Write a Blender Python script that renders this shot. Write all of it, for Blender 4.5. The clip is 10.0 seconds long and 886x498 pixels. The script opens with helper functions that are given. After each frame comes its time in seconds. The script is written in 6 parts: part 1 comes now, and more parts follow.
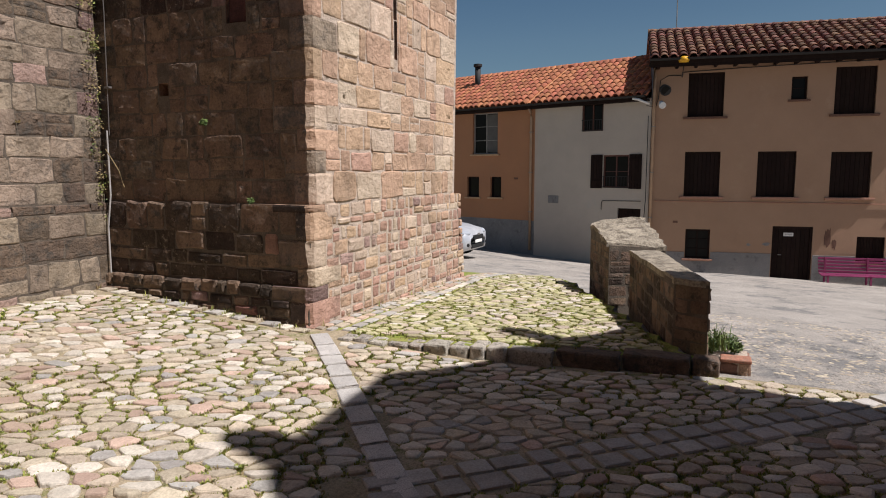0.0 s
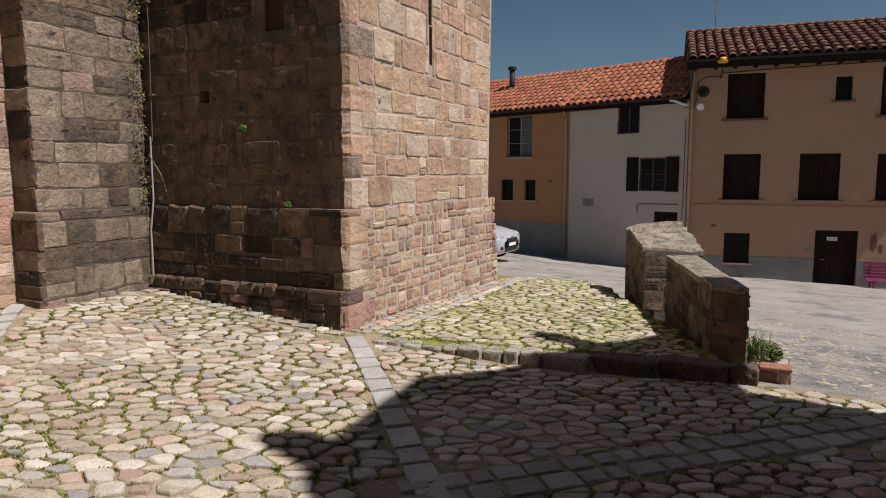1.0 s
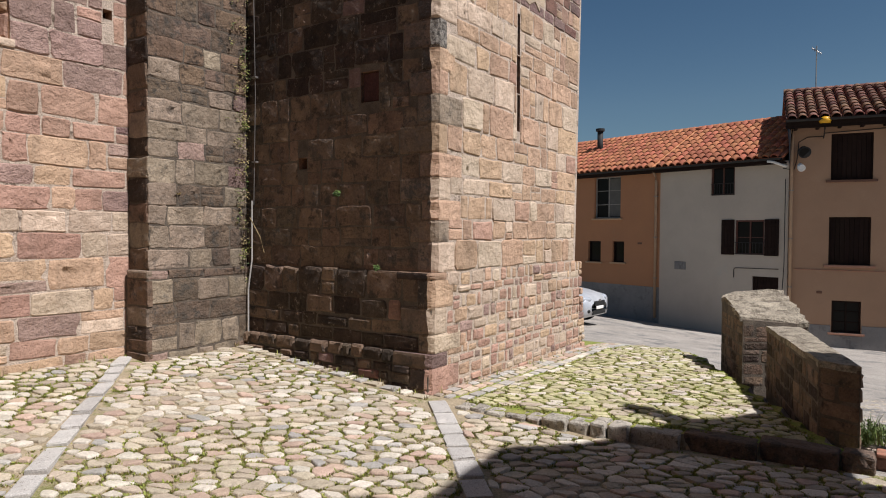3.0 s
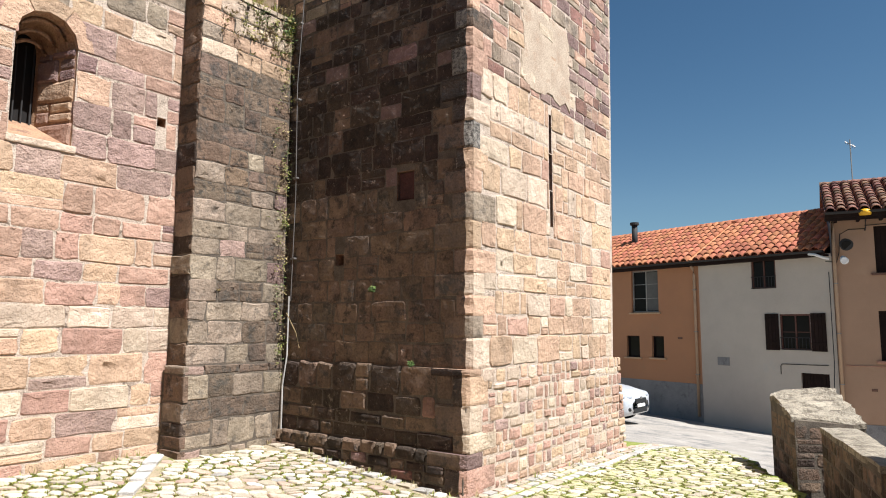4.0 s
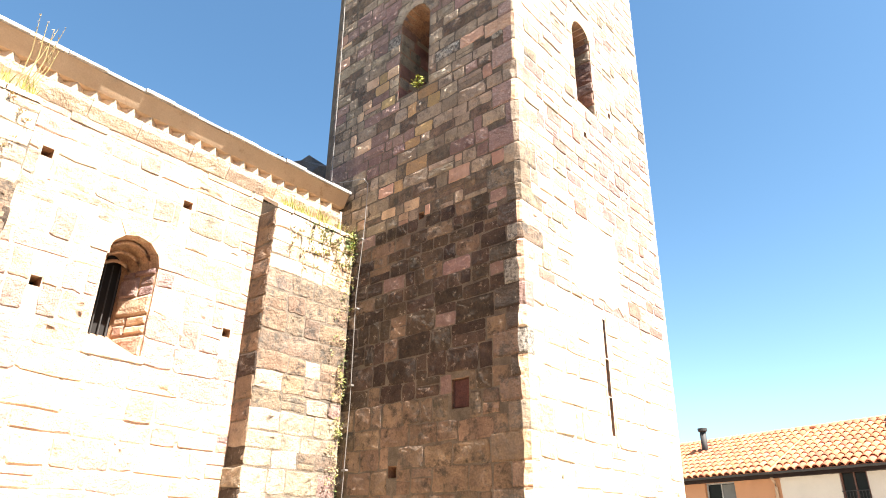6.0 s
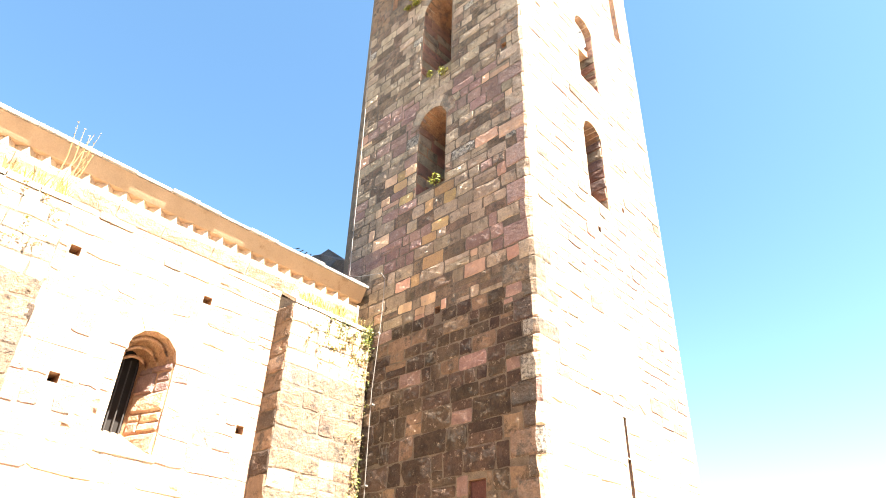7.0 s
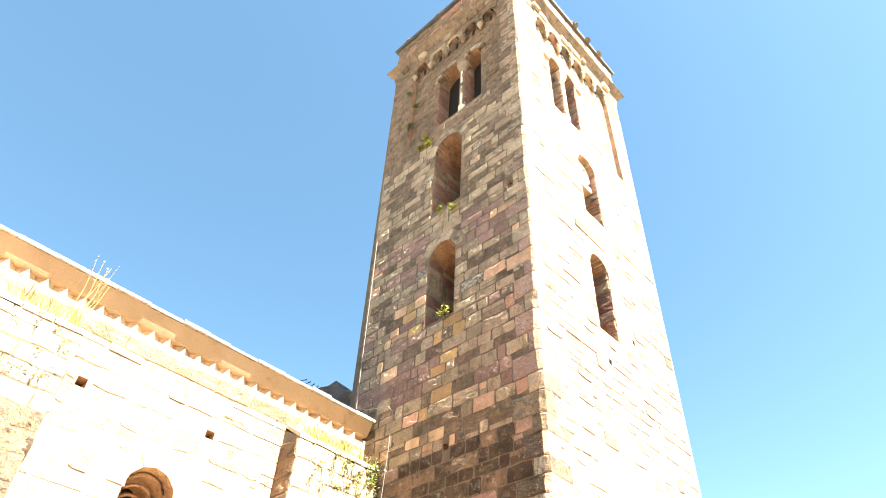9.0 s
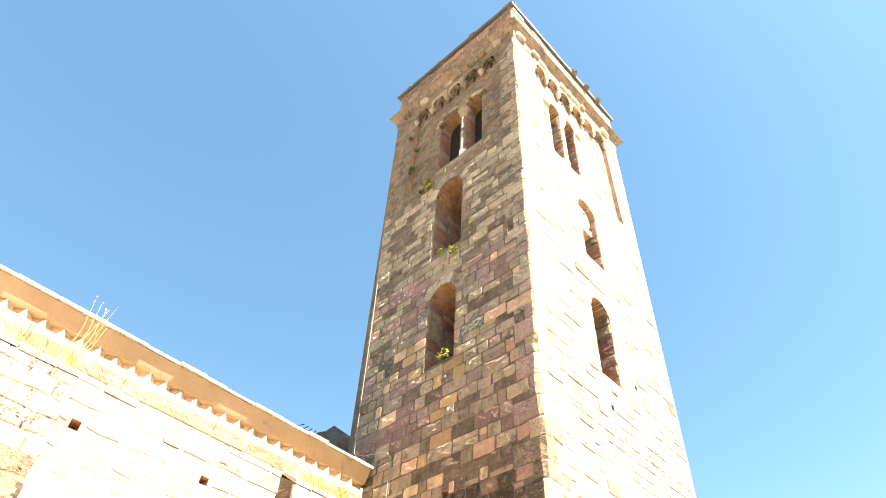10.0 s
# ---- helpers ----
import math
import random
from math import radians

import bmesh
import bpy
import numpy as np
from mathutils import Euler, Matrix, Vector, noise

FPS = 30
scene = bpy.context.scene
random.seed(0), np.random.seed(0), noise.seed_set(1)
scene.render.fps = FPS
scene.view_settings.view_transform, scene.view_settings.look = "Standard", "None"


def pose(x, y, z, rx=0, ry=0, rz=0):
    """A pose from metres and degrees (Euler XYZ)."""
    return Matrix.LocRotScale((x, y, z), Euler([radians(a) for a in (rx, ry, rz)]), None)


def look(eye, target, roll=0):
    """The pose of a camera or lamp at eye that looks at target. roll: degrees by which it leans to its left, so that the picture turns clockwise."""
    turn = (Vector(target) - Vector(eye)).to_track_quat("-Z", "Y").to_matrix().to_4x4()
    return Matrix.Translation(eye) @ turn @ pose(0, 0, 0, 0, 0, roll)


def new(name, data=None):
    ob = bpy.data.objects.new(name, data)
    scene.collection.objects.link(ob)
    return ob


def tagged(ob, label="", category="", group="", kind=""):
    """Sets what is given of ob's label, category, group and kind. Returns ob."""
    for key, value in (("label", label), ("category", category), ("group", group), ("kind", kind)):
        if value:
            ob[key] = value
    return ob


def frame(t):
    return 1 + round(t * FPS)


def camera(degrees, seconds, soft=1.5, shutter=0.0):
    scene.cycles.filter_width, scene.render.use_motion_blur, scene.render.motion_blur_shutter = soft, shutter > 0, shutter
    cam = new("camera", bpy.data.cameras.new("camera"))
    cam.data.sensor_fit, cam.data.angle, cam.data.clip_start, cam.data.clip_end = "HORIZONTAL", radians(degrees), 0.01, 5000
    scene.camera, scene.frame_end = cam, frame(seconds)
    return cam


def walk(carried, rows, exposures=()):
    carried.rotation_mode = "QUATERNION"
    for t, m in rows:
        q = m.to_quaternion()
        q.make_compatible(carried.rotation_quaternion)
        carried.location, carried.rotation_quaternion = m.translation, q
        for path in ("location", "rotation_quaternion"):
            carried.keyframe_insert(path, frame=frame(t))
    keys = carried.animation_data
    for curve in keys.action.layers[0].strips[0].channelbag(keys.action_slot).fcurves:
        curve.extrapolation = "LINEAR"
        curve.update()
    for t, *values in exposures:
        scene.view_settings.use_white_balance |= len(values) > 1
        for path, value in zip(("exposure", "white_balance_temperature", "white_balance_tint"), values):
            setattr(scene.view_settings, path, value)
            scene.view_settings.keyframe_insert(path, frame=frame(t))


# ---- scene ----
cam = camera(68.1, 10.0, 1.0)
PATH = [
    (0, (0.09, 0.125, 1.52), (1.92, 0.897, 1.28), -0.1),
    (0.5, (0.08, 0.129, 1.534), (1.893, 0.938, 1.297), -0.1),
    (1, (0.066, 0.119, 1.54), (1.854, 0.984, 1.308), -0.2),
    (1.5, (0.054, 0.106, 1.546), (1.815, 1.031, 1.336), -0.2),
    (2, (0.055, 0.117, 1.554), (1.78, 1.112, 1.366), -0.1),
    (3.5, (0.045, 0.111, 1.612), (1.683, 1.256, 1.679), 0.2),
    (4, (0.042, 0.106, 1.613), (1.643, 1.283, 1.844), 0.3),
    (4.5, (0.05, 0.113, 1.609), (1.606, 1.311, 1.987), 0.4),
    (5, (0.047, 0.111, 1.615), (1.545, 1.324, 2.147), 0.6),
    (5.5, (0.021, 0.118, 1.625), (1.459, 1.331, 2.303), 0.7),
    (7, (-0.014, 0.026, 1.678), (1.219, 1.191, 2.737), 1.8),
    (7.5, (-0.027, 0.013, 1.677), (1.146, 1.156, 2.825), 2.2),
    (8, (-0.025, -0.009, 1.679), (1.096, 1.102, 2.908), 2.5),
    (8.5, (-0.032, -0.026, 1.686), (1.046, 1.05, 2.982), 2.8),
    (9, (-0.033, -0.034, 1.682), (0.995, 1.001, 3.051), 3.1),
    (9.5, (-0.029, -0.033, 1.678), (0.958, 0.968, 3.101), 3.4),
    (10, (-0.015, -0.028, 1.68), (0.939, 0.947, 3.142), 3.7),
]
walk(cam, [(t, look(e, g, r)) for t, e, g, r in PATH],
     [(0.0, 0.36, 6100, 13), (0.5, 0.15, 6150, 13), (1.0, 0.08, 6200, 14), (2.0, -0.06, 6350, 15), (3.5, 0.7, 5900, 9), (4.5, 1.45, 5900, 7), (5.5, 2.35, 6400, 8), (7.0, 3.6, 7100, 9), (8.0, 3.6, 7500, 6), (10.0, 3.5, 7800, 3)])

# ---- light ----
SUN_EL = 57.0
sun_dir = Vector((-0.006, -math.cos(radians(SUN_EL)), math.sin(radians(SUN_EL)))).normalized()
world = bpy.data.worlds.new("world")
scene.world = world
world.use_nodes = True
wn = world.node_tree
sky = wn.nodes.new("ShaderNodeTexSky")
sky.sky_type = 'NISHITA'
sky.sun_disc = False
sky.sun_elevation = radians(SUN_EL)
sky.sun_rotation = radians(180)
sky.altitude = 300
sky.air_density = 1.0
sky.dust_density = 0.7
sky.ozone_density = 1.0
# deep blue overhead, paler where the haze makes the sky bright
bright = wn.nodes.new("ShaderNodeRGBToBW")
haze = wn.nodes.new("ShaderNodeMapRange")
haze.inputs[1].default_value, haze.inputs[2].default_value = 1.5, 3.6
hue = wn.nodes.new("ShaderNodeMix")
hue.data_type = 'RGBA'
hue.inputs[6].default_value = (0.475, 0.66, 0.72, 1)
hue.inputs[7].default_value = (0.72, 0.82, 0.80, 1)
tint = wn.nodes.new("ShaderNodeMix")
tint.data_type, tint.blend_type = 'RGBA', 'MULTIPLY'
tint.inputs[0].default_value = 1.0
wn.links.new(sky.outputs[0], bright.inputs[0])
wn.links.new(bright.outputs[0], haze.inputs[0])
wn.links.new(haze.outputs[0], hue.inputs[0])
wn.links.new(sky.outputs[0], tint.inputs[6])
wn.links.new(hue.outputs[2], tint.inputs[7])
wn.links.new(tint.outputs[2], wn.nodes["Background"].inputs[0])
wn.nodes["Background"].inputs[1].default_value = 0.05
sun_data = bpy.data.lights.new("sun", 'SUN')
sun_data.energy = 5.0
sun_data.angle = radians(0.53)
sun_data.color = (1.0, 0.94, 0.88)
sun = new("sun", sun_data)
sun.matrix_world = look(sun_dir * 60, (0, 0, 0))


from mathutils.geometry import tessellate_polygon as tessellate


# ---- materials ----
def nodes_of(name):
    m = bpy.data.materials.new(name)
    m.use_nodes = True
    nt = m.node_tree
    return m, nt, nt.nodes["Principled BSDF"]


def surface(name, base, alt=None, scale=3.0, grain=45.0, rough=0.85, bump=0.3, rand=0.35, spots=None, spot_amount=0.0, metal=0.0, spot_scale=9.0, spec=0.3, grain_amount=0.35, stain=0.0, pits=0.0):
    """A mineral or painted surface: two tones in broad clouds, fine grain, piece-to-piece variation, spots."""
    m, nt, bs = nodes_of(name)
    N, L = nt.nodes, nt.links
    tc = N.new("ShaderNodeTexCoord")
    geo = N.new("ShaderNodeNewGeometry")
    inf = N.new("ShaderNodeObjectInfo")
    add = N.new("ShaderNodeMath"); add.operation = 'ADD'
    L.new(geo.outputs["Random Per Island"], add.inputs[0]); L.new(inf.outputs["Random"], add.inputs[1])
    fr = N.new("ShaderNodeMath"); fr.operation = 'FRACT'
    L.new(add.outputs[0], fr.inputs[0])
    n1 = N.new("ShaderNodeTexNoise"); n1.inputs["Scale"].default_value = scale; n1.inputs["Detail"].default_value = 5; n1.inputs["Roughness"].default_value = 0.65
    n2 = N.new("ShaderNodeTexNoise"); n2.inputs["Scale"].default_value = grain; n2.inputs["Detail"].default_value = 4; n2.inputs["Roughness"].default_value = 0.7
    for n in (n1, n2):
        L.new(tc.outputs["Object"], n.inputs["Vector"])
    r1 = N.new("ShaderNodeMapRange"); r1.inputs[1].default_value = 0.35; r1.inputs[2].default_value = 0.65
    L.new(n1.outputs["Fac"], r1.inputs[0])
    mx = N.new("ShaderNodeMix"); mx.data_type = 'RGBA'
    mx.inputs[6].default_value = (*base, 1); mx.inputs[7].default_value = (*(alt or [c * 0.75 for c in base]), 1)
    L.new(r1.outputs[0], mx.inputs[0])
    col = mx.outputs[2]
    if spots:
        n3 = N.new("ShaderNodeTexNoise"); n3.inputs["Scale"].default_value = spot_scale; n3.inputs["Detail"].default_value = 7; n3.inputs["Roughness"].default_value = 0.75
        off = N.new("ShaderNodeVectorMath"); off.operation = 'ADD'; off.inputs[1].default_value = (17.3, 4.1, 9.7)
        L.new(tc.outputs["Object"], off.inputs[0]); L.new(off.outputs[0], n3.inputs["Vector"])
        r3 = N.new("ShaderNodeMapRange"); r3.inputs[1].default_value = 0.62 - 0.25 * spot_amount; r3.inputs[2].default_value = 0.72 - 0.25 * spot_amount
        L.new(n3.outputs["Fac"], r3.inputs[0])
        m3 = N.new("ShaderNodeMix"); m3.data_type = 'RGBA'; m3.inputs[7].default_value = (*spots, 1)
        L.new(col, m3.inputs[6]); L.new(r3.outputs[0], m3.inputs[0])
        col = m3.outputs[2]
    val = N.new("ShaderNodeMapRange"); val.inputs[3].default_value = 1 - rand; val.inputs[4].default_value = 1 + rand
    L.new(fr.outputs[0], val.inputs[0])
    gr = N.new("ShaderNodeMapRange"); gr.inputs[1].default_value = 0.3; gr.inputs[2].default_value = 0.7; gr.inputs[3].default_value = 1 - grain_amount; gr.inputs[4].default_value = 1 + grain_amount
    L.new(n2.outputs["Fac"], gr.inputs[0])
    mul = N.new("ShaderNodeMath"); mul.operation = 'MULTIPLY'
    L.new(val.outputs[0], mul.inputs[0]); L.new(gr.outputs[0], mul.inputs[1])
    hsv = N.new("ShaderNodeHueSaturation")
    L.new(col, hsv.inputs["Color"]); L.new(mul.outputs[0], hsv.inputs["Value"])
    hr = N.new("ShaderNodeMath"); hr.operation = 'MULTIPLY'; hr.inputs[1].default_value = 7.31
    L.new(fr.outputs[0], hr.inputs[0])
    hf = N.new("ShaderNodeMath"); hf.operation = 'FRACT'; L.new(hr.outputs[0], hf.inputs[0])
    hm = N.new("ShaderNodeMapRange"); hm.inputs[3].default_value = 0.5 - 0.045 * rand; hm.inputs[4].default_value = 0.5 + 0.045 * rand
    L.new(hf.outputs[0], hm.inputs[0]); L.new(hm.outputs[0], hsv.inputs["Hue"])
    L.new(hsv.outputs[0], bs.inputs["Base Color"])
    if stain:
        # rain streaks and grey blooms that run on from block to block
        mp = N.new("ShaderNodeMapping"); mp.inputs["Scale"].default_value = (2.6, 2.6, 0.5)
        L.new(tc.outputs["Object"], mp.inputs["Vector"])
        n4 = N.new("ShaderNodeTexNoise"); n4.inputs["Scale"].default_value = 1.0; n4.inputs["Detail"].default_value = 8; n4.inputs["Roughness"].default_value = 0.7
        L.new(mp.outputs[0], n4.inputs["Vector"])
        r4 = N.new("ShaderNodeMapRange"); r4.inputs[1].default_value = 0.48; r4.inputs[2].default_value = 0.70; r4.inputs[4].default_value = stain
        L.new(n4.outputs["Fac"], r4.inputs[0])
        m4 = N.new("ShaderNodeMix"); m4.data_type = 'RGBA'; m4.inputs[7].default_value = (0.085, 0.07, 0.055, 1)
        L.new(hsv.outputs[0], m4.inputs[6]); L.new(r4.outputs[0], m4.inputs[0])
        L.new(m4.outputs[2], bs.inputs["Base Color"])
    if pits:
        vo = N.new("ShaderNodeTexVoronoi"); vo.inputs["Scale"].default_value = 55
        L.new(tc.outputs["Object"], vo.inputs["Vector"])
        pr = N.new("ShaderNodeMapRange"); pr.inputs[1].default_value = 0.05; pr.inputs[2].default_value = 0.28; pr.inputs[3].default_value = -pits; pr.inputs[4].default_value = 0.0
        L.new(vo.outputs["Distance"], pr.inputs[0])
    bs.inputs["Roughness"].default_value = rough
    bs.inputs["Metallic"].default_value = metal
    bs.inputs["Specular IOR Level"].default_value = spec
    if bump:
        b1 = N.new("ShaderNodeBump"); b1.inputs["Strength"].default_value = bump; b1.inputs["Distance"].default_value = 0.032 if pits else 0.02
        sm = N.new("ShaderNodeMath"); sm.operation = 'MULTIPLY_ADD'; sm.inputs[1].default_value = 2.2 if pits else 1.6
        fine = N.new("ShaderNodeMath"); fine.operation = 'MULTIPLY'; fine.inputs[1].default_value = 0.25 if pits else 1.0
        L.new(n2.outputs["Fac"], fine.inputs[0])
        L.new(n1.outputs["Fac"], sm.inputs[0]); L.new(fine.outputs[0], sm.inputs[2])
        hgt = sm.outputs[0]
        if pits:
            ad = N.new("ShaderNodeMath"); ad.operation = 'ADD'
            L.new(hgt, ad.inputs[0]); L.new(pr.outputs[0], ad.inputs[1])
            hgt = ad.outputs[0]
        L.new(hgt, b1.inputs["Height"]); L.new(b1.outputs[0], bs.inputs["Normal"])
    return m


def plain(name, rgb, rough=0.5, metal=0.0, rand=0.0):
    return surface(name, rgb, [c * 0.82 for c in rgb], 4, 60, rough, 0.05, rand, metal=metal, grain_amount=0.08)


LICHEN = (0.10, 0.09, 0.075)
STONES = [
    surface("sandstone_ochre", (0.515, 0.35, 0.232), (0.42, 0.28, 0.182), 5, 34, 0.93, 0.85, 0.17, (0.33, 0.215, 0.135), 0.14, spot_scale=13, grain_amount=0.08, stain=0.45, pits=0.5),
    surface("sandstone_pink", (0.455, 0.285, 0.208), (0.37, 0.225, 0.162), 5, 34, 0.93, 0.85, 0.17, (0.30, 0.185, 0.135), 0.14, spot_scale=13, grain_amount=0.08, stain=0.45, pits=0.5),
    surface("sandstone_pale", (0.575, 0.45, 0.335), (0.475, 0.36, 0.26), 5, 34, 0.93, 0.8, 0.14, (0.38, 0.285, 0.20), 0.13, spot_scale=13, grain_amount=0.07, stain=0.38, pits=0.5),
    surface("sandstone_purple", (0.25, 0.162, 0.14), (0.175, 0.11, 0.095), 6, 48, 0.93, 0.8, 0.22, (0.31, 0.23, 0.195), 0.28, spot_scale=24, grain_amount=0.22, stain=0.3, pits=0.4),
    surface("sandstone_red", (0.27, 0.145, 0.108), (0.19, 0.098, 0.076), 6, 48, 0.93, 0.7, 0.2, LICHEN, 0.25, grain_amount=0.22, stain=0.3, pits=0.4),
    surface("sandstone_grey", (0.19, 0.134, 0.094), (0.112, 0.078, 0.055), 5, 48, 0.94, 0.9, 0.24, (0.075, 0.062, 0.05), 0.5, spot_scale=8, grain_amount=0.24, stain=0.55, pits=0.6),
    # crusted stone, darkened further to carry shade in its colour
    surface("sandstone_crusted_shaded", (0.075, 0.051, 0.037), (0.034, 0.024, 0.017), 5, 48, 0.94, 0.9, 0.32, (0.24, 0.185, 0.14), 0.2, spot_scale=13, grain_amount=0.26, pits=0.6),
    surface("sandstone_lichened", (0.36, 0.33, 0.28), (0.22, 0.195, 0.16), 8, 60, 0.94, 0.8, 0.2, (0.09, 0.08, 0.07), 0.6, spot_scale=22, pits=0.5),
    surface("sandstone_yellow", (0.38, 0.255, 0.12), (0.31, 0.21, 0.12), 6, 48, 0.93, 0.7, 0.2, (0.26, 0.18, 0.10), 0.35, grain_amount=0.2, pits=0.4),
    surface("sandstone_tan", (0.325, 0.255, 0.185), (0.235, 0.18, 0.128), 4, 42, 0.93, 0.9, 0.2, (0.15, 0.12, 0.092), 0.36, spot_scale=6, grain_amount=0.2, stain=0.5, pits=0.6),
    surface("sandstone_mauve", (0.36, 0.245, 0.20), (0.28, 0.188, 0.152), 5, 40, 0.93, 0.85, 0.2, (0.23, 0.15, 0.13), 0.3, spot_scale=14, grain_amount=0.18, stain=0.35, pits=0.5),
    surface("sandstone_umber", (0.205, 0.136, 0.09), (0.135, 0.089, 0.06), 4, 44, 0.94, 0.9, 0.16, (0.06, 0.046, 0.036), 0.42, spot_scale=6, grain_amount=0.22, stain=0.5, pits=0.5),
]
OCHRE, PINK, PALE, PURPLE, RED, GREY, CRUST_SHADE, LICH, YELLOW, TAN, MAUVE, UMBER = range(12)
MORTAR = surface("lime_mortar", (0.58, 0.47, 0.375), (0.45, 0.355, 0.275), 6, 80, 0.95, 0.8, 0.0, (0.14, 0.098, 0.07), 0.27, spot_scale=5)
# darker copy of the mortar; on west wall and parapet it carries shade
MORTAR_DARK = surface("dark_mortar", (0.15, 0.12, 0.09), (0.08, 0.064, 0.05), 5, 80, 0.95, 0.5, 0.0)
COBBLES = [
    surface("cobble_beige", (0.49, 0.41, 0.305), (0.39, 0.325, 0.24), 9, 60, 0.85, 0.55, 0.22, (0.30, 0.25, 0.18), 0.22, spot_scale=18, grain_amount=0.2),
    surface("cobble_pale", (0.60, 0.535, 0.44), (0.48, 0.425, 0.345), 9, 60, 0.85, 0.55, 0.16, (0.36, 0.31, 0.24), 0.2, spot_scale=18, grain_amount=0.18),
    surface("cobble_pink", (0.47, 0.345, 0.265), (0.38, 0.275, 0.205), 9, 70, 0.82, 0.4, 0.2, grain_amount=0.2),
    surface("cobble_grey", (0.41, 0.38, 0.34), (0.32, 0.295, 0.26), 9, 70, 0.82, 0.4, 0.2, grain_amount=0.2),
    surface("cobble_mossy", (0.46, 0.41, 0.255), (0.35, 0.315, 0.17), 7, 60, 0.88, 0.5, 0.2, (0.235, 0.25, 0.07), 0.34, spot_scale=12, grain_amount=0.2),
]
GRANITE = surface("granite_slab", (0.48, 0.45, 0.41), (0.39, 0.365, 0.335), 6, 120, 0.8, 0.25, 0.12, (0.22, 0.2, 0.17), 0.25, spot_scale=40)
SOIL = surface("sandy_soil", (0.38, 0.305, 0.205), (0.28, 0.225, 0.14), 3.2, 60, 0.95, 0.7, 0.0, (0.16, 0.165, 0.05), 0.42, spot_scale=5)
MOSS = surface("mossy_soil", (0.27, 0.27, 0.06), (0.24, 0.21, 0.085), 3.2, 60, 0.95, 0.7, 0.0, (0.19, 0.235, 0.03), 0.7, spot_scale=6)
GRASS = surface("grass", (0.19, 0.22, 0.04), (0.27, 0.275, 0.07), 3, 20, 0.7, 0.0, 0.3)
DRY = surface("dry_grass", (0.30, 0.24, 0.11), (0.24, 0.18, 0.08), 3, 20, 0.8, 0.0, 0.3)
LEAF = surface("leaves", (0.075, 0.12, 0.03), (0.12, 0.15, 0.035), 6, 20, 0.6, 0.0, 0.35)
LEAF_YELLOW = surface("yellow_green_leaves", (0.28, 0.27, 0.03), (0.18, 0.2, 0.03), 6, 20, 0.6, 0.0, 0.3)
ASPHALT = surface("worn_concrete_road", (0.37, 0.33, 0.285), (0.28, 0.25, 0.215), 0.9, 60, 0.9, 0.6, 0.0, (0.17, 0.16, 0.148), 0.42, spot_scale=0.9, grain_amount=0.5)
# near-black colour stands in for unlit depth behind openings
DARK = plain("unlit_interior", (0.012, 0.010, 0.009), 0.9)
TERRACOTTA = surface("terracotta", (0.485, 0.185, 0.095), (0.405, 0.145, 0.075), 2, 40, 0.85, 0.2, 0.24, (0.54, 0.31, 0.20), 0.24, spot_scale=4)
TERRACOTTA_OLD = surface("weathered_terracotta", (0.25, 0.115, 0.07), (0.17, 0.085, 0.06), 2, 40, 0.9, 0.3, 0.45, (0.09, 0.07, 0.055), 0.45, spot_scale=5)
RENDER_ORANGE = surface("orange_render", (0.42, 0.205, 0.104), (0.38, 0.185, 0.097), 0.7, 90, 0.9, 0.2, 0.0, (0.36, 0.20, 0.11), 0.12, spot_scale=1.4, grain_amount=0.1)
RENDER_PINK = surface("salmon_render", (0.39, 0.245, 0.158), (0.35, 0.218, 0.14), 0.7, 90, 0.9, 0.2, 0.0, (0.40, 0.26, 0.17), 0.15, spot_scale=1.2, grain_amount=0.1)
RENDER_WHITE = surface("off_white_render", (0.50, 0.435, 0.365), (0.44, 0.38, 0.32), 0.6, 90, 0.9, 0.2, 0.0, (0.46, 0.42, 0.37), 0.15, spot_scale=1.0, grain_amount=0.1)
RENDER_GREY = surface("grey_cement_base", (0.25, 0.235, 0.225), (0.20, 0.19, 0.185), 1.2, 70, 0.92, 0.3, 0.0, (0.15, 0.14, 0.135), 0.3, spot_scale=2.5)
WOOD_DARK = surface("dark_brown_wood", (0.023, 0.0135, 0.011), (0.017, 0.010, 0.008), 6, 60, 0.85, 0.2, 0.15, spec=0.1)
WOOD_GREY = surface("greyed_wood", (0.30, 0.28, 0.25), (0.22, 0.205, 0.185), 6, 60, 0.8, 0.2, 0.15)
CURTAIN = plain("grey_net_curtain", (0.13, 0.125, 0.115), 0.9)
BENCH_PINK = plain("magenta_paint", (0.27, 0.045, 0.12), 0.45)
WHITE_PAINT = plain("white_paint", (0.78, 0.76, 0.72), 0.5)
IRON = plain("dark_iron", (0.03, 0.028, 0.027), 0.7, 0.0)
ZINC = plain("zinc", (0.30, 0.28, 0.26), 0.5, 0.7)
PIPE_TAN = plain("tan_pipe", (0.42, 0.28, 0.18), 0.5)
CABLE = plain("grey_cable", (0.45, 0.43, 0.40), 0.6)
SLATE = surface("slate", (0.075, 0.075, 0.08), (0.05, 0.05, 0.055), 5, 50, 0.7, 0.3, 0.35)
EAVE = surface("tan_cornice_stone", (0.40, 0.285, 0.185), (0.33, 0.23, 0.145), 1.6, 60, 0.9, 0.2, 0.05, (0.28, 0.185, 0.11), 0.2, spot_scale=3, grain_amount=0.1)
YELLOW_PLASTIC = plain("yellow_plastic", (0.75, 0.40, 0.02), 0.4)


def glass(name, tint):
    m, nt, bs = nodes_of(name)
    bs.inputs["Base Color"].default_value = (*tint, 1)
    bs.inputs["Roughness"].default_value = 0.08
    bs.inputs["Specular IOR Level"].default_value = 0.07
    return m


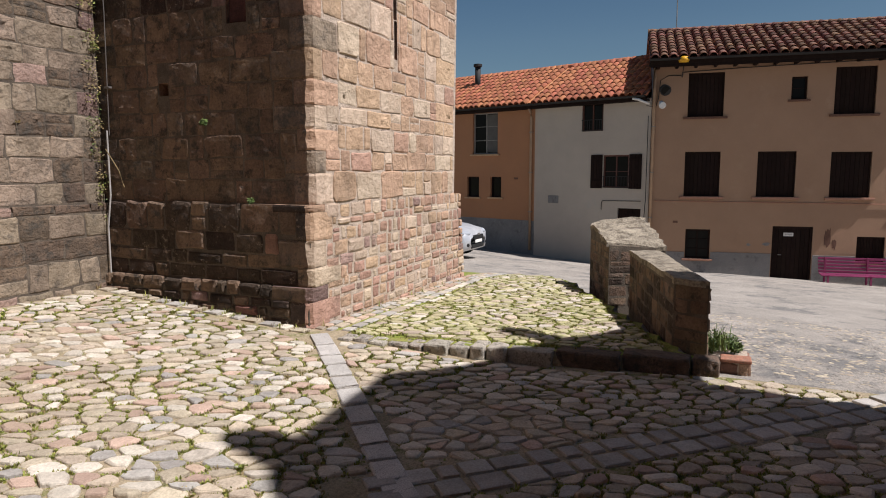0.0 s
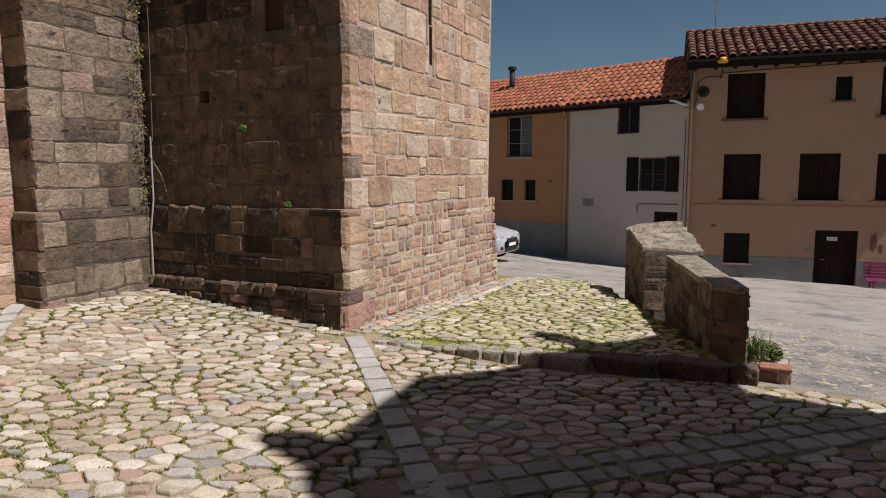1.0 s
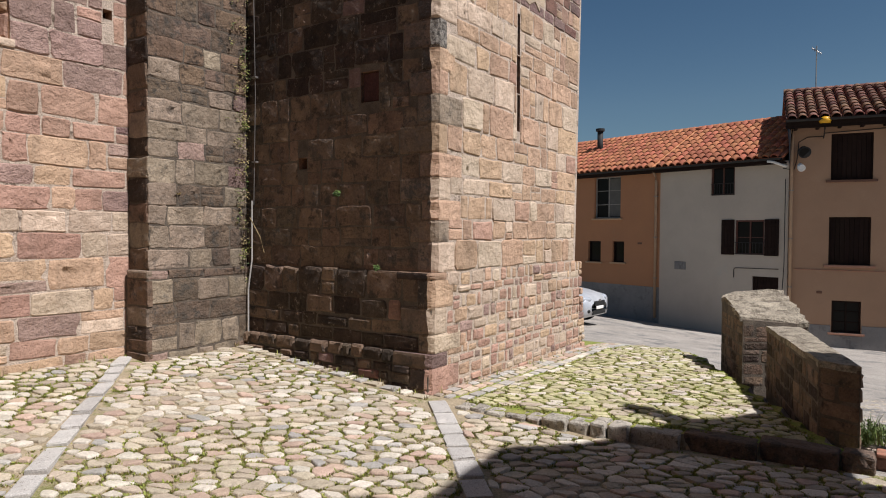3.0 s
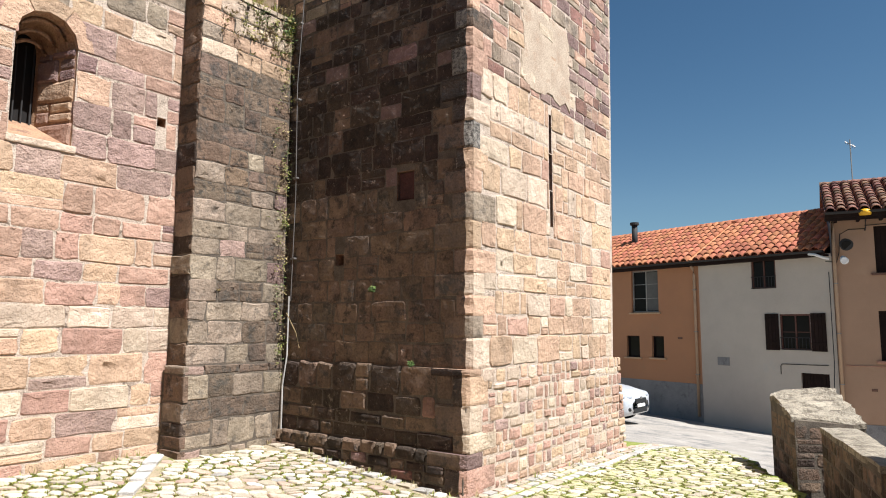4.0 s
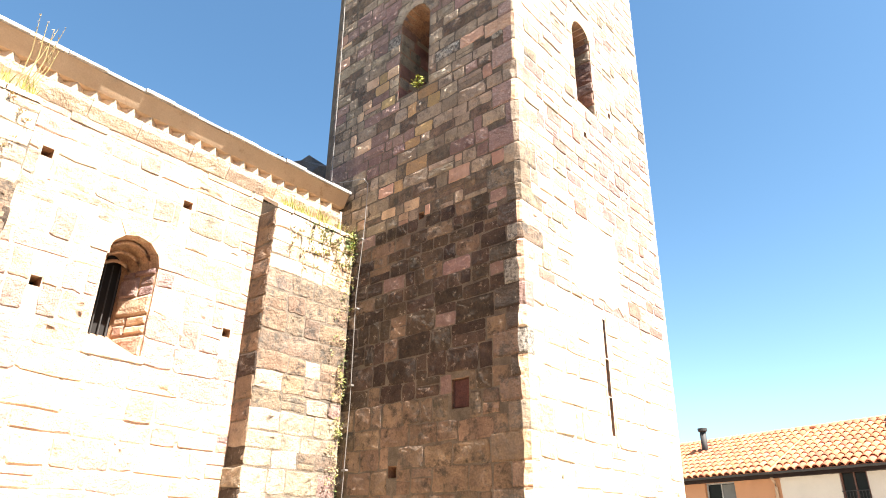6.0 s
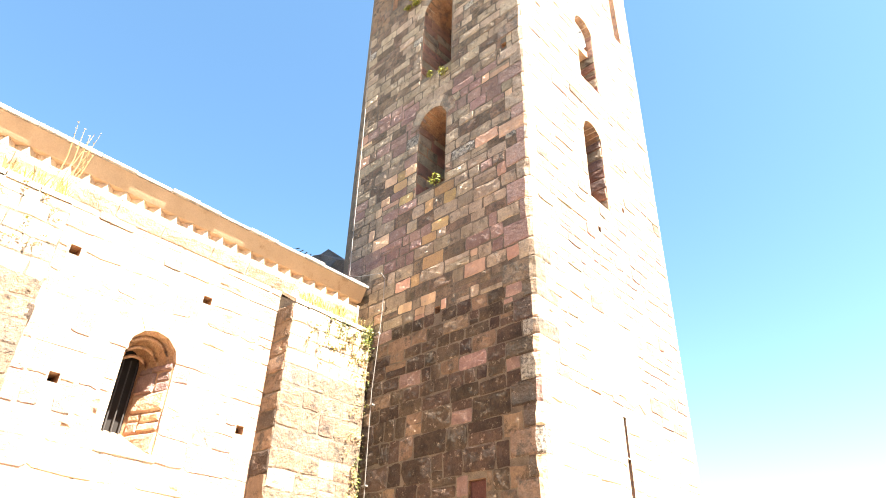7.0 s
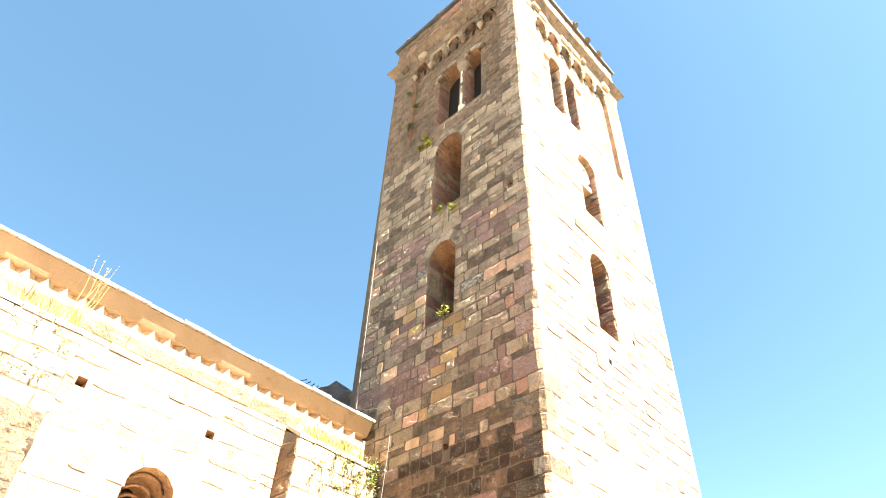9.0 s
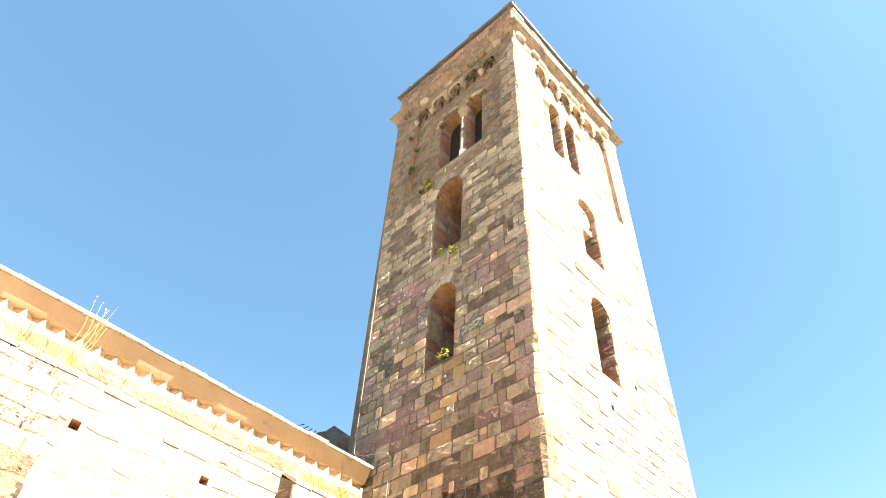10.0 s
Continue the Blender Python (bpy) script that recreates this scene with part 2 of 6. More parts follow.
PANE = glass("dark_window_glass", (0.012, 0.011, 0.010))
HEADLIGHT = glass("headlight_glass", (0.35, 0.37, 0.40))
CAR_PAINT = plain("silver_car_paint", (0.60, 0.61, 0.63), 0.28, 0.35)
RUBBER = plain("black_rubber", (0.018, 0.018, 0.018), 0.8)
CLOCK_WHITE = plain("clock_enamel", (0.80, 0.79, 0.75), 0.35)


# ---- builders ----
Z = Vector((0, 0, 1))


def link(name, bm, mats, parent=None, label="", smooth=False):
    me = bpy.data.meshes.new(name)
    bm.normal_update()
    bm.to_mesh(me)
    bm.free()
    for m in (mats if isinstance(mats, (list, tuple)) else [mats]):
        me.materials.append(m)
    if smooth:
        for p in me.polygons:
            p.use_smooth = True
    ob = new(name, me)
    ob.parent = parent
    if label:
        ob["label"] = label
    return ob


def part(name, bm, material, parent, label="", smooth=False):
    return link(name, bm, material, parent, label, smooth)


def box(bm, lo, hi, m=None, bevel=0.0, mi=0):
    """A box from lo to hi, carried by m, with bevelled edges."""
    c = [(a + b) / 2 for a, b in zip(lo, hi)]
    s = [abs(b - a) for a, b in zip(lo, hi)]
    b2 = bmesh.new()
    r = bmesh.ops.create_cube(b2, size=1, matrix=Matrix.Translation(c) @ Matrix.Diagonal((*s, 1)))
    if bevel:
        bmesh.ops.bevel(b2, geom=b2.edges[:], offset=bevel, segments=2, affect='EDGES', profile=0.6)
    if m is not None:
        b2.transform(m)
    absorb(bm, b2, mi)
    return bm


def absorb(bm, b2, mi=0):
    vs = [bm.verts.new(v.co) for v in b2.verts]
    b2.verts.index_update()
    for f in b2.faces:
        nf = bm.faces.new([vs[v.index] for v in f.verts])
        nf.material_index = mi
    b2.free()


def tube(bm, pts, r, seg=8, mi=0, cap=True):
    """A round pipe along pts."""
    pts = [Vector(p) for p in pts]
    rings = []
    for i, p in enumerate(pts):
        d = (pts[min(i + 1, len(pts) - 1)] - pts[max(i - 1, 0)]).normalized()
        a = d.orthogonal().normalized() if abs(d.z) < 0.9 else d.cross(Vector((0, 1, 0))).normalized()
        b = d.cross(a)
        rr = r[i] if isinstance(r, (list, tuple)) else r
        rings.append([bm.verts.new(p + (a * math.cos(k * 2 * math.pi / seg) + b * math.sin(k * 2 * math.pi / seg)) * rr) for k in range(seg)])
    for A, B in zip(rings, rings[1:]):
        for k in range(seg):
            f = bm.faces.new((A[k], A[(k + 1) % seg], B[(k + 1) % seg], B[k]))
            f.material_index = mi
    if cap:
        bm.faces.new(rings[0][::-1]).material_index = mi
        bm.faces.new(rings[-1]).material_index = mi
    return bm


def thing(name, label, category, at=(0, 0, 0), group="", kind=""):
    ob = new(name)
    ob.empty_display_size = 0.2
    ob.location = at
    return tagged(ob, label, category, group, kind)


def local(O, U, N):
    """u along the front, d out of it, z up."""
    m = Matrix.Identity(4)
    for i in range(3):
        m[i][0], m[i][1], m[i][2], m[i][3] = U[i], N[i], (0, 0, 1)[i], O[i]
    return m


def arch_loop(ua, ub, za, zs, n=10):
    """The outline of an arched opening, from its left foot round to its right foot: sill za, springing zs."""
    c, r = (ua + ub) / 2, (ub - ua) / 2
    return [(ub, za)] + [(c + r * math.cos(math.pi * k / n), zs + r * math.sin(math.pi * k / n)) for k in range(n + 1)] + [(ua, za)]


def wall_sheet(bm, O, U, N, outline, holes, depth, mi=0, jamb=1, back=2):
    """A wall face with openings through it, their reveals and a black sheet as the unlit room behind."""
    Z = Vector((0, 0, 1))
    P = lambda u, z, d=0.0: O + U * u + Z * z - N * d
    from_loops = [[Vector((u, z, 0)) for u, z in lp] for lp in [outline] + holes]
    flat = [p for lp in from_loops for p in lp]
    tris = tessellate(from_loops)
    vs = [bm.verts.new(P(p.x, p.y)) for p in flat]
    for t in tris:
        try:
            f = bm.faces.new([vs[i] for i in t])
            f.material_index = mi
        except ValueError:
            pass
    for h, dp in zip(holes, depth):
        a = [bm.verts.new(P(u, z)) for u, z in h]
        b = [bm.verts.new(P(u, z, dp)) for u, z in h]
        for k in range(len(h)):
            j = (k + 1) % len(h)
            bm.faces.new((a[k], a[j], b[j], b[k])).material_index = jamb
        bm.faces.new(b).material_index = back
    bmesh.ops.remove_doubles(bm, verts=bm.verts[:], dist=0.0002)


def stone_block(bm, O, U, N, ua, ub, za, zb, proud, mi, rng, wear=0.01, soft=1.0):
    """One dressed block: uneven twelve-cornered outline, worn edges, slightly hollow or bulging front."""
    w, h = ub - ua, zb - za
    c = min(w, h) * min(0.34, rng.uniform(0.03, 0.1) * soft)
    e = min(0.014, 0.06 * min(w, h))
    j = lambda s=1.0: rng.uniform(-e, e) * s
    um, zm = ua + w * rng.uniform(0.35, 0.65), za + h * rng.uniform(0.35, 0.65)
    base = [(ua + c, za), (um, za), (ub - c, za), (ub, za + c), (ub, zm), (ub, zb - c), (ub - c, zb), (um, zb), (ua + c, zb), (ua, zb - c), (ua, zm), (ua, za + c)]
    base = [(u + j(), z + j()) for u, z in base]
    if rng.random() < 0.18:
        k = rng.choice((0, 3, 6, 9))
        u, z = base[k]
        base[k] = (u + (ua + w / 2 - u) * rng.uniform(0.08, 0.2), z + (za + h / 2 - z) * rng.uniform(0.08, 0.25))
    cu, cz = (ua + ub) / 2, (za + zb) / 2
    wr = min(wear * rng.uniform(0.6, 1.6), 0.2 * min(w, h))
    tilt_u, tilt_z = rng.uniform(-1, 1) * 0.35 * proud, rng.uniform(-1, 1) * 0.35 * proud
    n = len(base)
    rings = []
    for inset, d in ((0, -0.05), (0, proud * 0.3), (wr, proud)):
        ring = []
        for u, z in base:
            uu = u + (cu - u) / max(w / 2, 0.01) * inset
            zz = z + (cz - z) / max(h / 2, 0.01) * inset
            dd = d + (j(0.12) + tilt_u * (uu - cu) / w + tilt_z * (zz - cz) / h if inset else 0)
            ring.append(bm.verts.new(O + U * uu + Z * zz + N * dd))
        rings.append(ring)
    for A, B in zip(rings, rings[1:]):
        for k in range(n):
            bm.faces.new((A[k], A[(k + 1) % n], B[(k + 1) % n], B[k])).material_index = mi
    # the hewn face: an uneven inner ring and middle, shaded softly
    amp = min(0.005, 0.02 * min(w, h)) * rng.uniform(0.4, 1.3)
    inner = []
    for v in rings[2]:
        p = v.co.lerp(O + U * cu + Z * cz + N * proud, 0.42)
        inner.append(bm.verts.new(p + N * rng.uniform(-0.7, 1.0) * amp))
    mid = bm.verts.new(O + U * (cu + j(2)) + Z * (cz + j(2)) + N * (proud + rng.uniform(-0.6, 1.0) * amp))
    for k in range(n):
        l = (k + 1) % n
        for f in (bm.faces.new((rings[2][k], rings[2][l], inner[l], inner[k])), bm.faces.new((inner[k], inner[l], mid))):
            f.material_index = mi
            f.smooth = len(f.verts) == 3


def cut_spans(ua, ub, za, zb, holes):
    """What is left of a block once the arched or square openings are taken out of it."""
    spans = [(ua, ub)]
    for h in holes:
        ha, hb, hz0, hzs, arched = h
        top = hzs + ((hb - ha) / 2 if arched else 0)
        if zb <= hz0 + 0.01 or za >= top - 0.01:
            continue
        zm = (max(za, hz0) + min(zb, top)) / 2
        r, c = (hb - ha) / 2, (ha + hb) / 2
        half = r if (zm <= hzs or not arched) else math.sqrt(max(0.0, r * r - (zm - hzs) ** 2))
        nxt = []
        for a, b in spans:
            if b <= c - half or a >= c + half:
                nxt.append((a, b))
                continue
            if c - half - a > 0.05:
                nxt.append((a, c - half))
            if b - (c + half) > 0.05:
                nxt.append((c + half, b))
        spans = nxt
    return spans


def masonry(parent, O, U, N, left, right, z0, z1, holes, course, length, tone, rng, proud=0.02, gap=0.014, single=lambda u, z: False, limit=300, wear=0.01, shift=lambda z: 0.0, name="stone", rough=0.0):
    """Coursed stonework on a wall face: near blocks as pieces of their own, the rest joined."""
    rest = bmesh.new()
    made = 0
    z = z0
    while z < z1 - 0.06:
        lo, hi = course(z)
        h = min(rng.uniform(lo, hi), z1 - z)
        if z1 - z - h < 0.08:
            h = z1 - z
        u, ue = left(z + h / 2), right(z + h / 2)
        while u < ue - 0.02:
            la, lb = length(z)
            l = rng.uniform(la, lb)
            if ue - u - l < la * 0.7:
                l = ue - u
            for a, b in cut_spans(u, u + l, z, z + h, holes):
                ga = gap * rng.uniform(0.3, 0.8)
                wob = rng.uniform(-0.006, 0.006)
                a, b = a + rng.uniform(0, rough), b - rng.uniform(0, rough)
                zl, zh = z + rng.uniform(-rough, rough) * 0.7, z + h + rng.uniform(-rough, rough) * 0.7
                pr = max(0.004, rng.gauss(proud, proud * 0.4)) + shift(z + h / 2)
                mi = tone((a + b) / 2, z + h / 2, rng)
                if h > 0.15 and b - a > 0.12 and rng.random() < 0.1 + 4 * rough:
                    # two thin pieces stacked in the place of one block
                    zc = zl + (zh - zl) * rng.uniform(0.35, 0.65)
                    stone_block(rest, O, U, N, a + ga, b - ga, zl + ga + wob, zc - ga * 0.7 + wob, pr, mi, rng, wear, 1 + 40 * rough)
                    stone_block(rest, O, U, N, a + ga, b - ga, zc + ga * 0.7 + wob, zh - ga + wob, pr * 0.8, tone((a + b) / 2, z + h / 2, rng), rng, wear, 1 + 40 * rough)
                    continue
                if made < limit and single(u, z):
                    b1 = bmesh.new()
                    stone_block(b1, O, U, N, a + ga, b - ga, zl + ga + wob, zh - ga + wob, pr, 0, rng, wear, 1 + 40 * rough)
                    link(name, b1, STONES[mi], parent)
                    made += 1
                else:
                    stone_block(rest, O, U, N, a + ga, b - ga, zl + ga + wob, zh - ga + wob, pr, mi, rng, wear, 1 + 40 * rough)
            u += l
        z += h
    return tagged(link(name + "work", rest, STONES, parent), kind="stuff")


def voussoirs(parent, O, U, N, ua, ub, zs, rng, n=9, depth=0.2, mats=(OCHRE, PINK, PALE), proud=0.011):
    """The ring of wedge stones round an arch."""
    Z = Vector((0, 0, 1))
    c, r = (ua + ub) / 2, (ub - ua) / 2
    for k in range(n):
        bm = bmesh.new()
        a0, a1 = math.pi * (k + 0.015) / n, math.pi * (k + 0.985) / n
        mi = rng.choice(mats)
        R = r + depth * rng.uniform(0.9, 1.1)
        quad = [(r, a0), (R, a0), (R, (a0 + a1) / 2), (R, a1), (r, a1), (r, (a0 + a1) / 2)]
        f0 = [bm.verts.new(O + U * (c + q * math.cos(a)) + Z * (zs + q * math.sin(a)) + N * proud) for q, a in quad]
        f1 = [bm.verts.new(O + U * (c + q * math.cos(a)) + Z * (zs + q * math.sin(a)) - N * 0.18) for q, a in quad]
        bm.faces.new(f0)
        for i in range(6):
            j = (i + 1) % 6
            bm.faces.new((f1[i], f1[j], f0[j], f0[i]))
        link("arch_stone", bm, STONES[mi], parent)


def blades(bm, p, n, h, spread, rng, lean=None, mi=0, width=0.006):
    """A tuft of narrow leaves."""
    for _ in range(n):
        a = rng.uniform(0, 2 * math.pi)
        d = Vector((math.cos(a), math.sin(a), 0))
        q = p + d * rng.uniform(0, spread)
        hh = h * rng.uniform(0.5, 1.2)
        tip = q + d * hh * rng.uniform(0.1, 0.7) + Vector((0, 0, hh))
        if lean is not None:
            tip += lean * hh
        side = Vector((-d.y, d.x, 0)) * width * rng.uniform(0.6, 1.5)
        mid = (q + tip) / 2 + Vector((0, 0, hh * 0.15))
        v = [bm.verts.new(x) for x in (q - side, q + side, mid + side * 0.8, mid - side * 0.8, tip)]
        bm.faces.new((v[0], v[1], v[2], v[3])).material_index = mi
        bm.faces.new((v[3], v[2], v[4])).material_index = mi


def leaf_clump(bm, c, size, n, rng, mi=0, leaf=0.03):
    """Many small leaves round a centre."""
    for _ in range(n):
        d = Vector((rng.gauss(0, 1), rng.gauss(0, 1), rng.gauss(0, 0.8))).normalized() * (rng.random() ** 0.5)
        p = Vector(c) + Vector((d.x * size[0], d.y * size[1], d.z * size[2]))
        a = Vector((rng.gauss(0, 1), rng.gauss(0, 1), rng.gauss(0, 1))).normalized()
        b = a.orthogonal().normalized()
        l = leaf * rng.uniform(0.6, 1.4)
        v = [bm.verts.new(p + x) for x in (-a * l, b * l * 0.45, a * l, -b * l * 0.45)]
        bm.faces.new(v).material_index = mi


# ---- ground ----
def smooth(a, b, x):
    t = min(1.0, max(0.0, (x - a) / (b - a)))
    return t * t * (3 - 2 * t)


def parapet_y(x):
    return 0.12 + 0.47 * (x - 5.6)


def road_z(x, y):
    return -0.14 - 0.1 * max(0.0, x - 5.2) + 0.06 * max(0.0, min(y, 12) - 2.5) - 0.03 * max(0.0, min(12, -y))


def terrace_z(x, y):
    return -0.026 * (min(x, 9.4) - 5.4) - 0.105 * max(0.0, x - 9.4)


def kerb_x(y):
    """The kerb's line across the square."""
    return 5.13 + 0.176 * (3.25 - min(3.25, max(0.1, y)))


def ground_z(x, y):
    if x < (kerb_x(y) if y < 3.45 else 5.5):
        low = 0.125 * smooth(0.0, 1.9, 3.4 - y)
        rise = min(0.26, 0.088 * max(0.0, y - 3.7))
        return rise - low
    t = smooth(10.0, 18.0, x)
    near = terrace_z(x, y) if y > parapet_y(x) else road_z(x, y)
    far = road_z(min(x, 40), y)
    return near * (1 - t) + far * t


def axis(fine_lo, fine_hi, step, extra, far):
    v = list(np.arange(fine_lo, fine_hi, step)) + extra
    a, s = fine_hi, step
    while a < far:
        v.append(a); s *= 1.35; a += s
    a, s = fine_lo, step
    while a > -far:
        s *= 1.35; a -= s; v.append(a)
    return sorted(v)


xs = axis(0.0, 12.0, 0.2, [5.11, 5.135], 900)
ys = axis(-3.0, 8.0, 0.2, [], 900)
bm = bmesh.new()
warp = lambda x, y: x + (kerb_x(y) - 5.13) * smooth(3.9, 4.9, x) * (1 - smooth(6.2, 8.0, x))
grid = [[bm.verts.new((warp(x, y), y, ground_z(warp(x, y), y) - 0.011)) for y in ys] for x in xs]
for i in range(len(xs) - 1):
    for j in range(len(ys) - 1):
        f = bm.faces.new((grid[i][j], grid[i + 1][j], grid[i + 1][j + 1], grid[i][j + 1]))
        cx, cy = (xs[i] + xs[i + 1]) / 2, (ys[j] + ys[j + 1]) / 2
        wx = warp(cx, cy)
        if -4 < cx < (5.13 if cy < 3.3 else 5.5) and -3.2 < cy < 8:
            f.material_index = 0
        else:
            f.material_index = 2 if 5.13 < cx < 10.8 and cy > parapet_y(wx) else 1
ground = tagged(link("ground", bm, [SOIL, ASPHALT, MOSS]), "mossy soil and worn concrete street sloping downhill", "ground", kind="structure")

# ---- tower ----
XC, YC = 5.4, 3.7
rng = random.Random(5)


def far_x(z):
    return 8.92 + 0.042 * (max(z, 1.5) - 1.5)


def far_y(z):
    return 7.16 + 0.027 * max(0.0, z - 7.0)


TOP = 16.0
tower = thing("church_tower", "tall square Romanesque bell tower of ochre and purple sandstone", "tower", (XC, YC, 0))
inv = Matrix.Translation((XC, YC, 0)).inverted()


def under(ob):
    ob.matrix_parent_inverse = inv
    return ob


south_holes = [(1.715, 1.79, 2.8, 3.24, False), (1.70, 1.785, 3.25, 3.7, False), (1.71, 1.775, 3.71, 4.2, False), (6.95 - XC, 7.48 - XC, 7.4, 8.72, True), (7.08 - XC, 7.65 - XC, 9.95, 11.36, True),
               (6.68 - XC, 7.10 - XC, 12.75, 14.5, True), (7.22 - XC, 7.64 - XC, 12.75, 14.5, True),
               (7.05 - XC, 7.13 - XC, 6.84, 6.94, False), (7.89 - XC, 7.97 - XC, 7.62, 7.72, False)]
west_holes = [(5.16 - YC, 5.74 - YC, 7.5, 8.8, True), (5.1 - YC, 5.78 - YC, 9.92, 11.58, True),
              (4.72 - YC, 5.20 - YC, 12.75, 14.4, True), (5.32 - YC, 5.94 - YC, 12.75, 14.4, True),
              (4.43 - YC, 4.67 - YC, 2.95, 3.27, False), (5.16 - YC, 5.25 - YC, 5.39, 5.49, False),
              (3.98 - YC, 4.07 - YC, 9.42, 9.52, False), (5.46 - YC, 5.59 - YC, 2.29, 2.42, False)]


def loop_of(h):
    ua, ub, za, zs, arched = h
    return arch_loop(ua, ub, za, zs) if arched else [(ub, za), (ub, zs), (ua, zs), (ua, za)]


def split_holes(holes, panel):
    """The openings outside and inside a sunk panel."""
    return [h for h in holes if h[2] < panel[2]] + [panel], [h for h in holes if h[2] >= panel[2]]


def sunk_panel(bm, O, U, N, panel, inside):
    """Opens the panel's back and sets a wall with its own openings there."""
    for f in [f for f in bm.faces if f.material_index == 2 and abs(f.calc_center_median().z - (panel[2] + panel[3]) / 2) < 0.05 and len(f.verts) == 4]:
        bm.faces.remove(f)
    ua, ub, za, zb, _ = panel
    wall_sheet(bm, O - N * RECESS, U, N, [(ua, za), (ub, za), (ub, zb), (ua, zb)], [loop_of(h) for h in inside], [depth_of(h) for h in inside])


def depth_of(h):
    if h in (SOUTH_PANEL, WEST_PANEL):
        return RECESS
    if h[2] > 12:
        return 0.34
    return 0.75 if h[4] else (0.4 if h[1] - h[0] < 0.2 else 0.1)


# sunk panels of the belfry stage, between the corner strips
RECESS = 0.11
SOUTH_PANEL, WEST_PANEL = (0.715, 3.535, 12.3, 15.7, False), (0.465, 3.015, 12.5, 15.7, False)
O_S, U_S, N_S = Vector((XC, YC, 0)), Vector((1, 0, 0)), Vector((0, -1, 0))
O_W, U_W, N_W = Vector((XC, YC, 0)), Vector((0, 1, 0)), Vector((-1, 0, 0))
REVEAL = surface("rough_reveal_stone", (0.33, 0.19, 0.115), (0.2, 0.115, 0.075), 4, 50, 0.92, 0.6, 0.0, (0.15, 0.10, 0.08), 0.45, spot_scale=6)

south_front, south_sunk = split_holes(south_holes, SOUTH_PANEL)
west_front, west_sunk = split_holes(west_holes, WEST_PANEL)
bm = bmesh.new()
wall_sheet(bm, O_S, U_S, N_S, [(0.09, -0.4), (far_x(0) - XC, -0.4), (far_x(TOP) - XC, TOP), (0.09, TOP)], [loop_of(h) for h in south_front], [depth_of(h) for h in south_front])
sunk_panel(bm, O_S, U_S, N_S, SOUTH_PANEL, south_sunk)
# the two far sides and the top close the shaft
q = [(far_x(0), YC, -0.4), (far_x(0), 7.16, -0.4), (far_x(TOP), far_y(TOP), TOP), (far_x(TOP), YC, TOP)]
bm.faces.new([bm.verts.new(p) for p in q])
q = [(XC, 7.16, -0.4), (far_x(0), 7.16, -0.4), (far_x(TOP), far_y(TOP), TOP), (XC, far_y(TOP), TOP)]
bm.faces.new([bm.verts.new(p) for p in q])
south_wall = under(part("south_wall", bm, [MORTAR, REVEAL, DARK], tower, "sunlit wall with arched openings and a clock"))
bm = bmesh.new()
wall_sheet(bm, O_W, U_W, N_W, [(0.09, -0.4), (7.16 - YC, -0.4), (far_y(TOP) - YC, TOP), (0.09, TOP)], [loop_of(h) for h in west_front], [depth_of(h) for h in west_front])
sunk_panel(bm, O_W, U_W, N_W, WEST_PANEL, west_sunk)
west_wall = under(part("west_wall", bm, [MORTAR_DARK, REVEAL, DARK], tower, "shaded wall with weathered blocks, tones darkened for the shade"))


def pick(r, table):
    x = r.random() * sum(w for _, w in table)
    for k, w in table:
        x -= w
        if x <= 0:
            return k
    return table[-1][0]


def band(u, z, s, k=0.9):
    return noise.noise((u * k, z * 3.1, s))


def tone_south(u, z, r):
    if z < 1.2:
        return pick(r, [(PINK, 50), (PALE, 26), (OCHRE, 36), (MAUVE, 8)])
    if 1.06 < u < 2.35 and 4.4 < z < 5.45:
        return pick(r, [(PALE, 90), (OCHRE, 8)])
    if z < 4.3:
        return pick(r, [(OCHRE, 58), (PALE, 40), (PINK, 10)])
    if z < 7.2:
        return PURPLE if band(u, z, 3.3) > 0.28 else pick(r, [(PINK, 26), (TAN, 34), (PURPLE, 18), (MAUVE, 14), (OCHRE, 8), (RED, 8)])
    return PURPLE if band(u, z, 8.1) > 0.36 else pick(r, [(OCHRE, 22), (PINK, 14), (TAN, 52), (MAUVE, 10), (PURPLE, 7), (GREY, 6)] if z < 12.4 else [(TAN, 74), (OCHRE, 6), (GREY, 20)])


# west stone mix: partly crusted blocks, darkened overall to imitate the wall's shade
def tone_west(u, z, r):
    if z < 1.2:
        return pick(r, [(CRUST_SHADE, 40), (UMBER, 52), (PURPLE, 4), (RED, 3)])
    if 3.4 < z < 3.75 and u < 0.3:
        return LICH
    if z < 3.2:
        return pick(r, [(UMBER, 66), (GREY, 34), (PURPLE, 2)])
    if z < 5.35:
        return pick(r, [(PURPLE, 6), (LICH, 2), (UMBER, 16), (CRUST_SHADE, 76)])
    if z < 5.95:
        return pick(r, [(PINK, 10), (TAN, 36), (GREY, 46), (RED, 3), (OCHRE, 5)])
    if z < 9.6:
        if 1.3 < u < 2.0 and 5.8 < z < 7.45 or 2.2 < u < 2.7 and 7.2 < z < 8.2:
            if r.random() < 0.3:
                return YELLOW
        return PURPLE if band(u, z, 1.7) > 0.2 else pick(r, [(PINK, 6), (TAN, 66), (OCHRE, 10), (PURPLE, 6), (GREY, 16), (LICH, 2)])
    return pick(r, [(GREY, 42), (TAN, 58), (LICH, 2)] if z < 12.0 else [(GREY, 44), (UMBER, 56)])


def course_south(z):
    return (0.07, 0.16) if z < 1.15 else (0.18, 0.36) if z < 4.2 else (0.13, 0.22) if z < 7.2 else (0.15, 0.26)


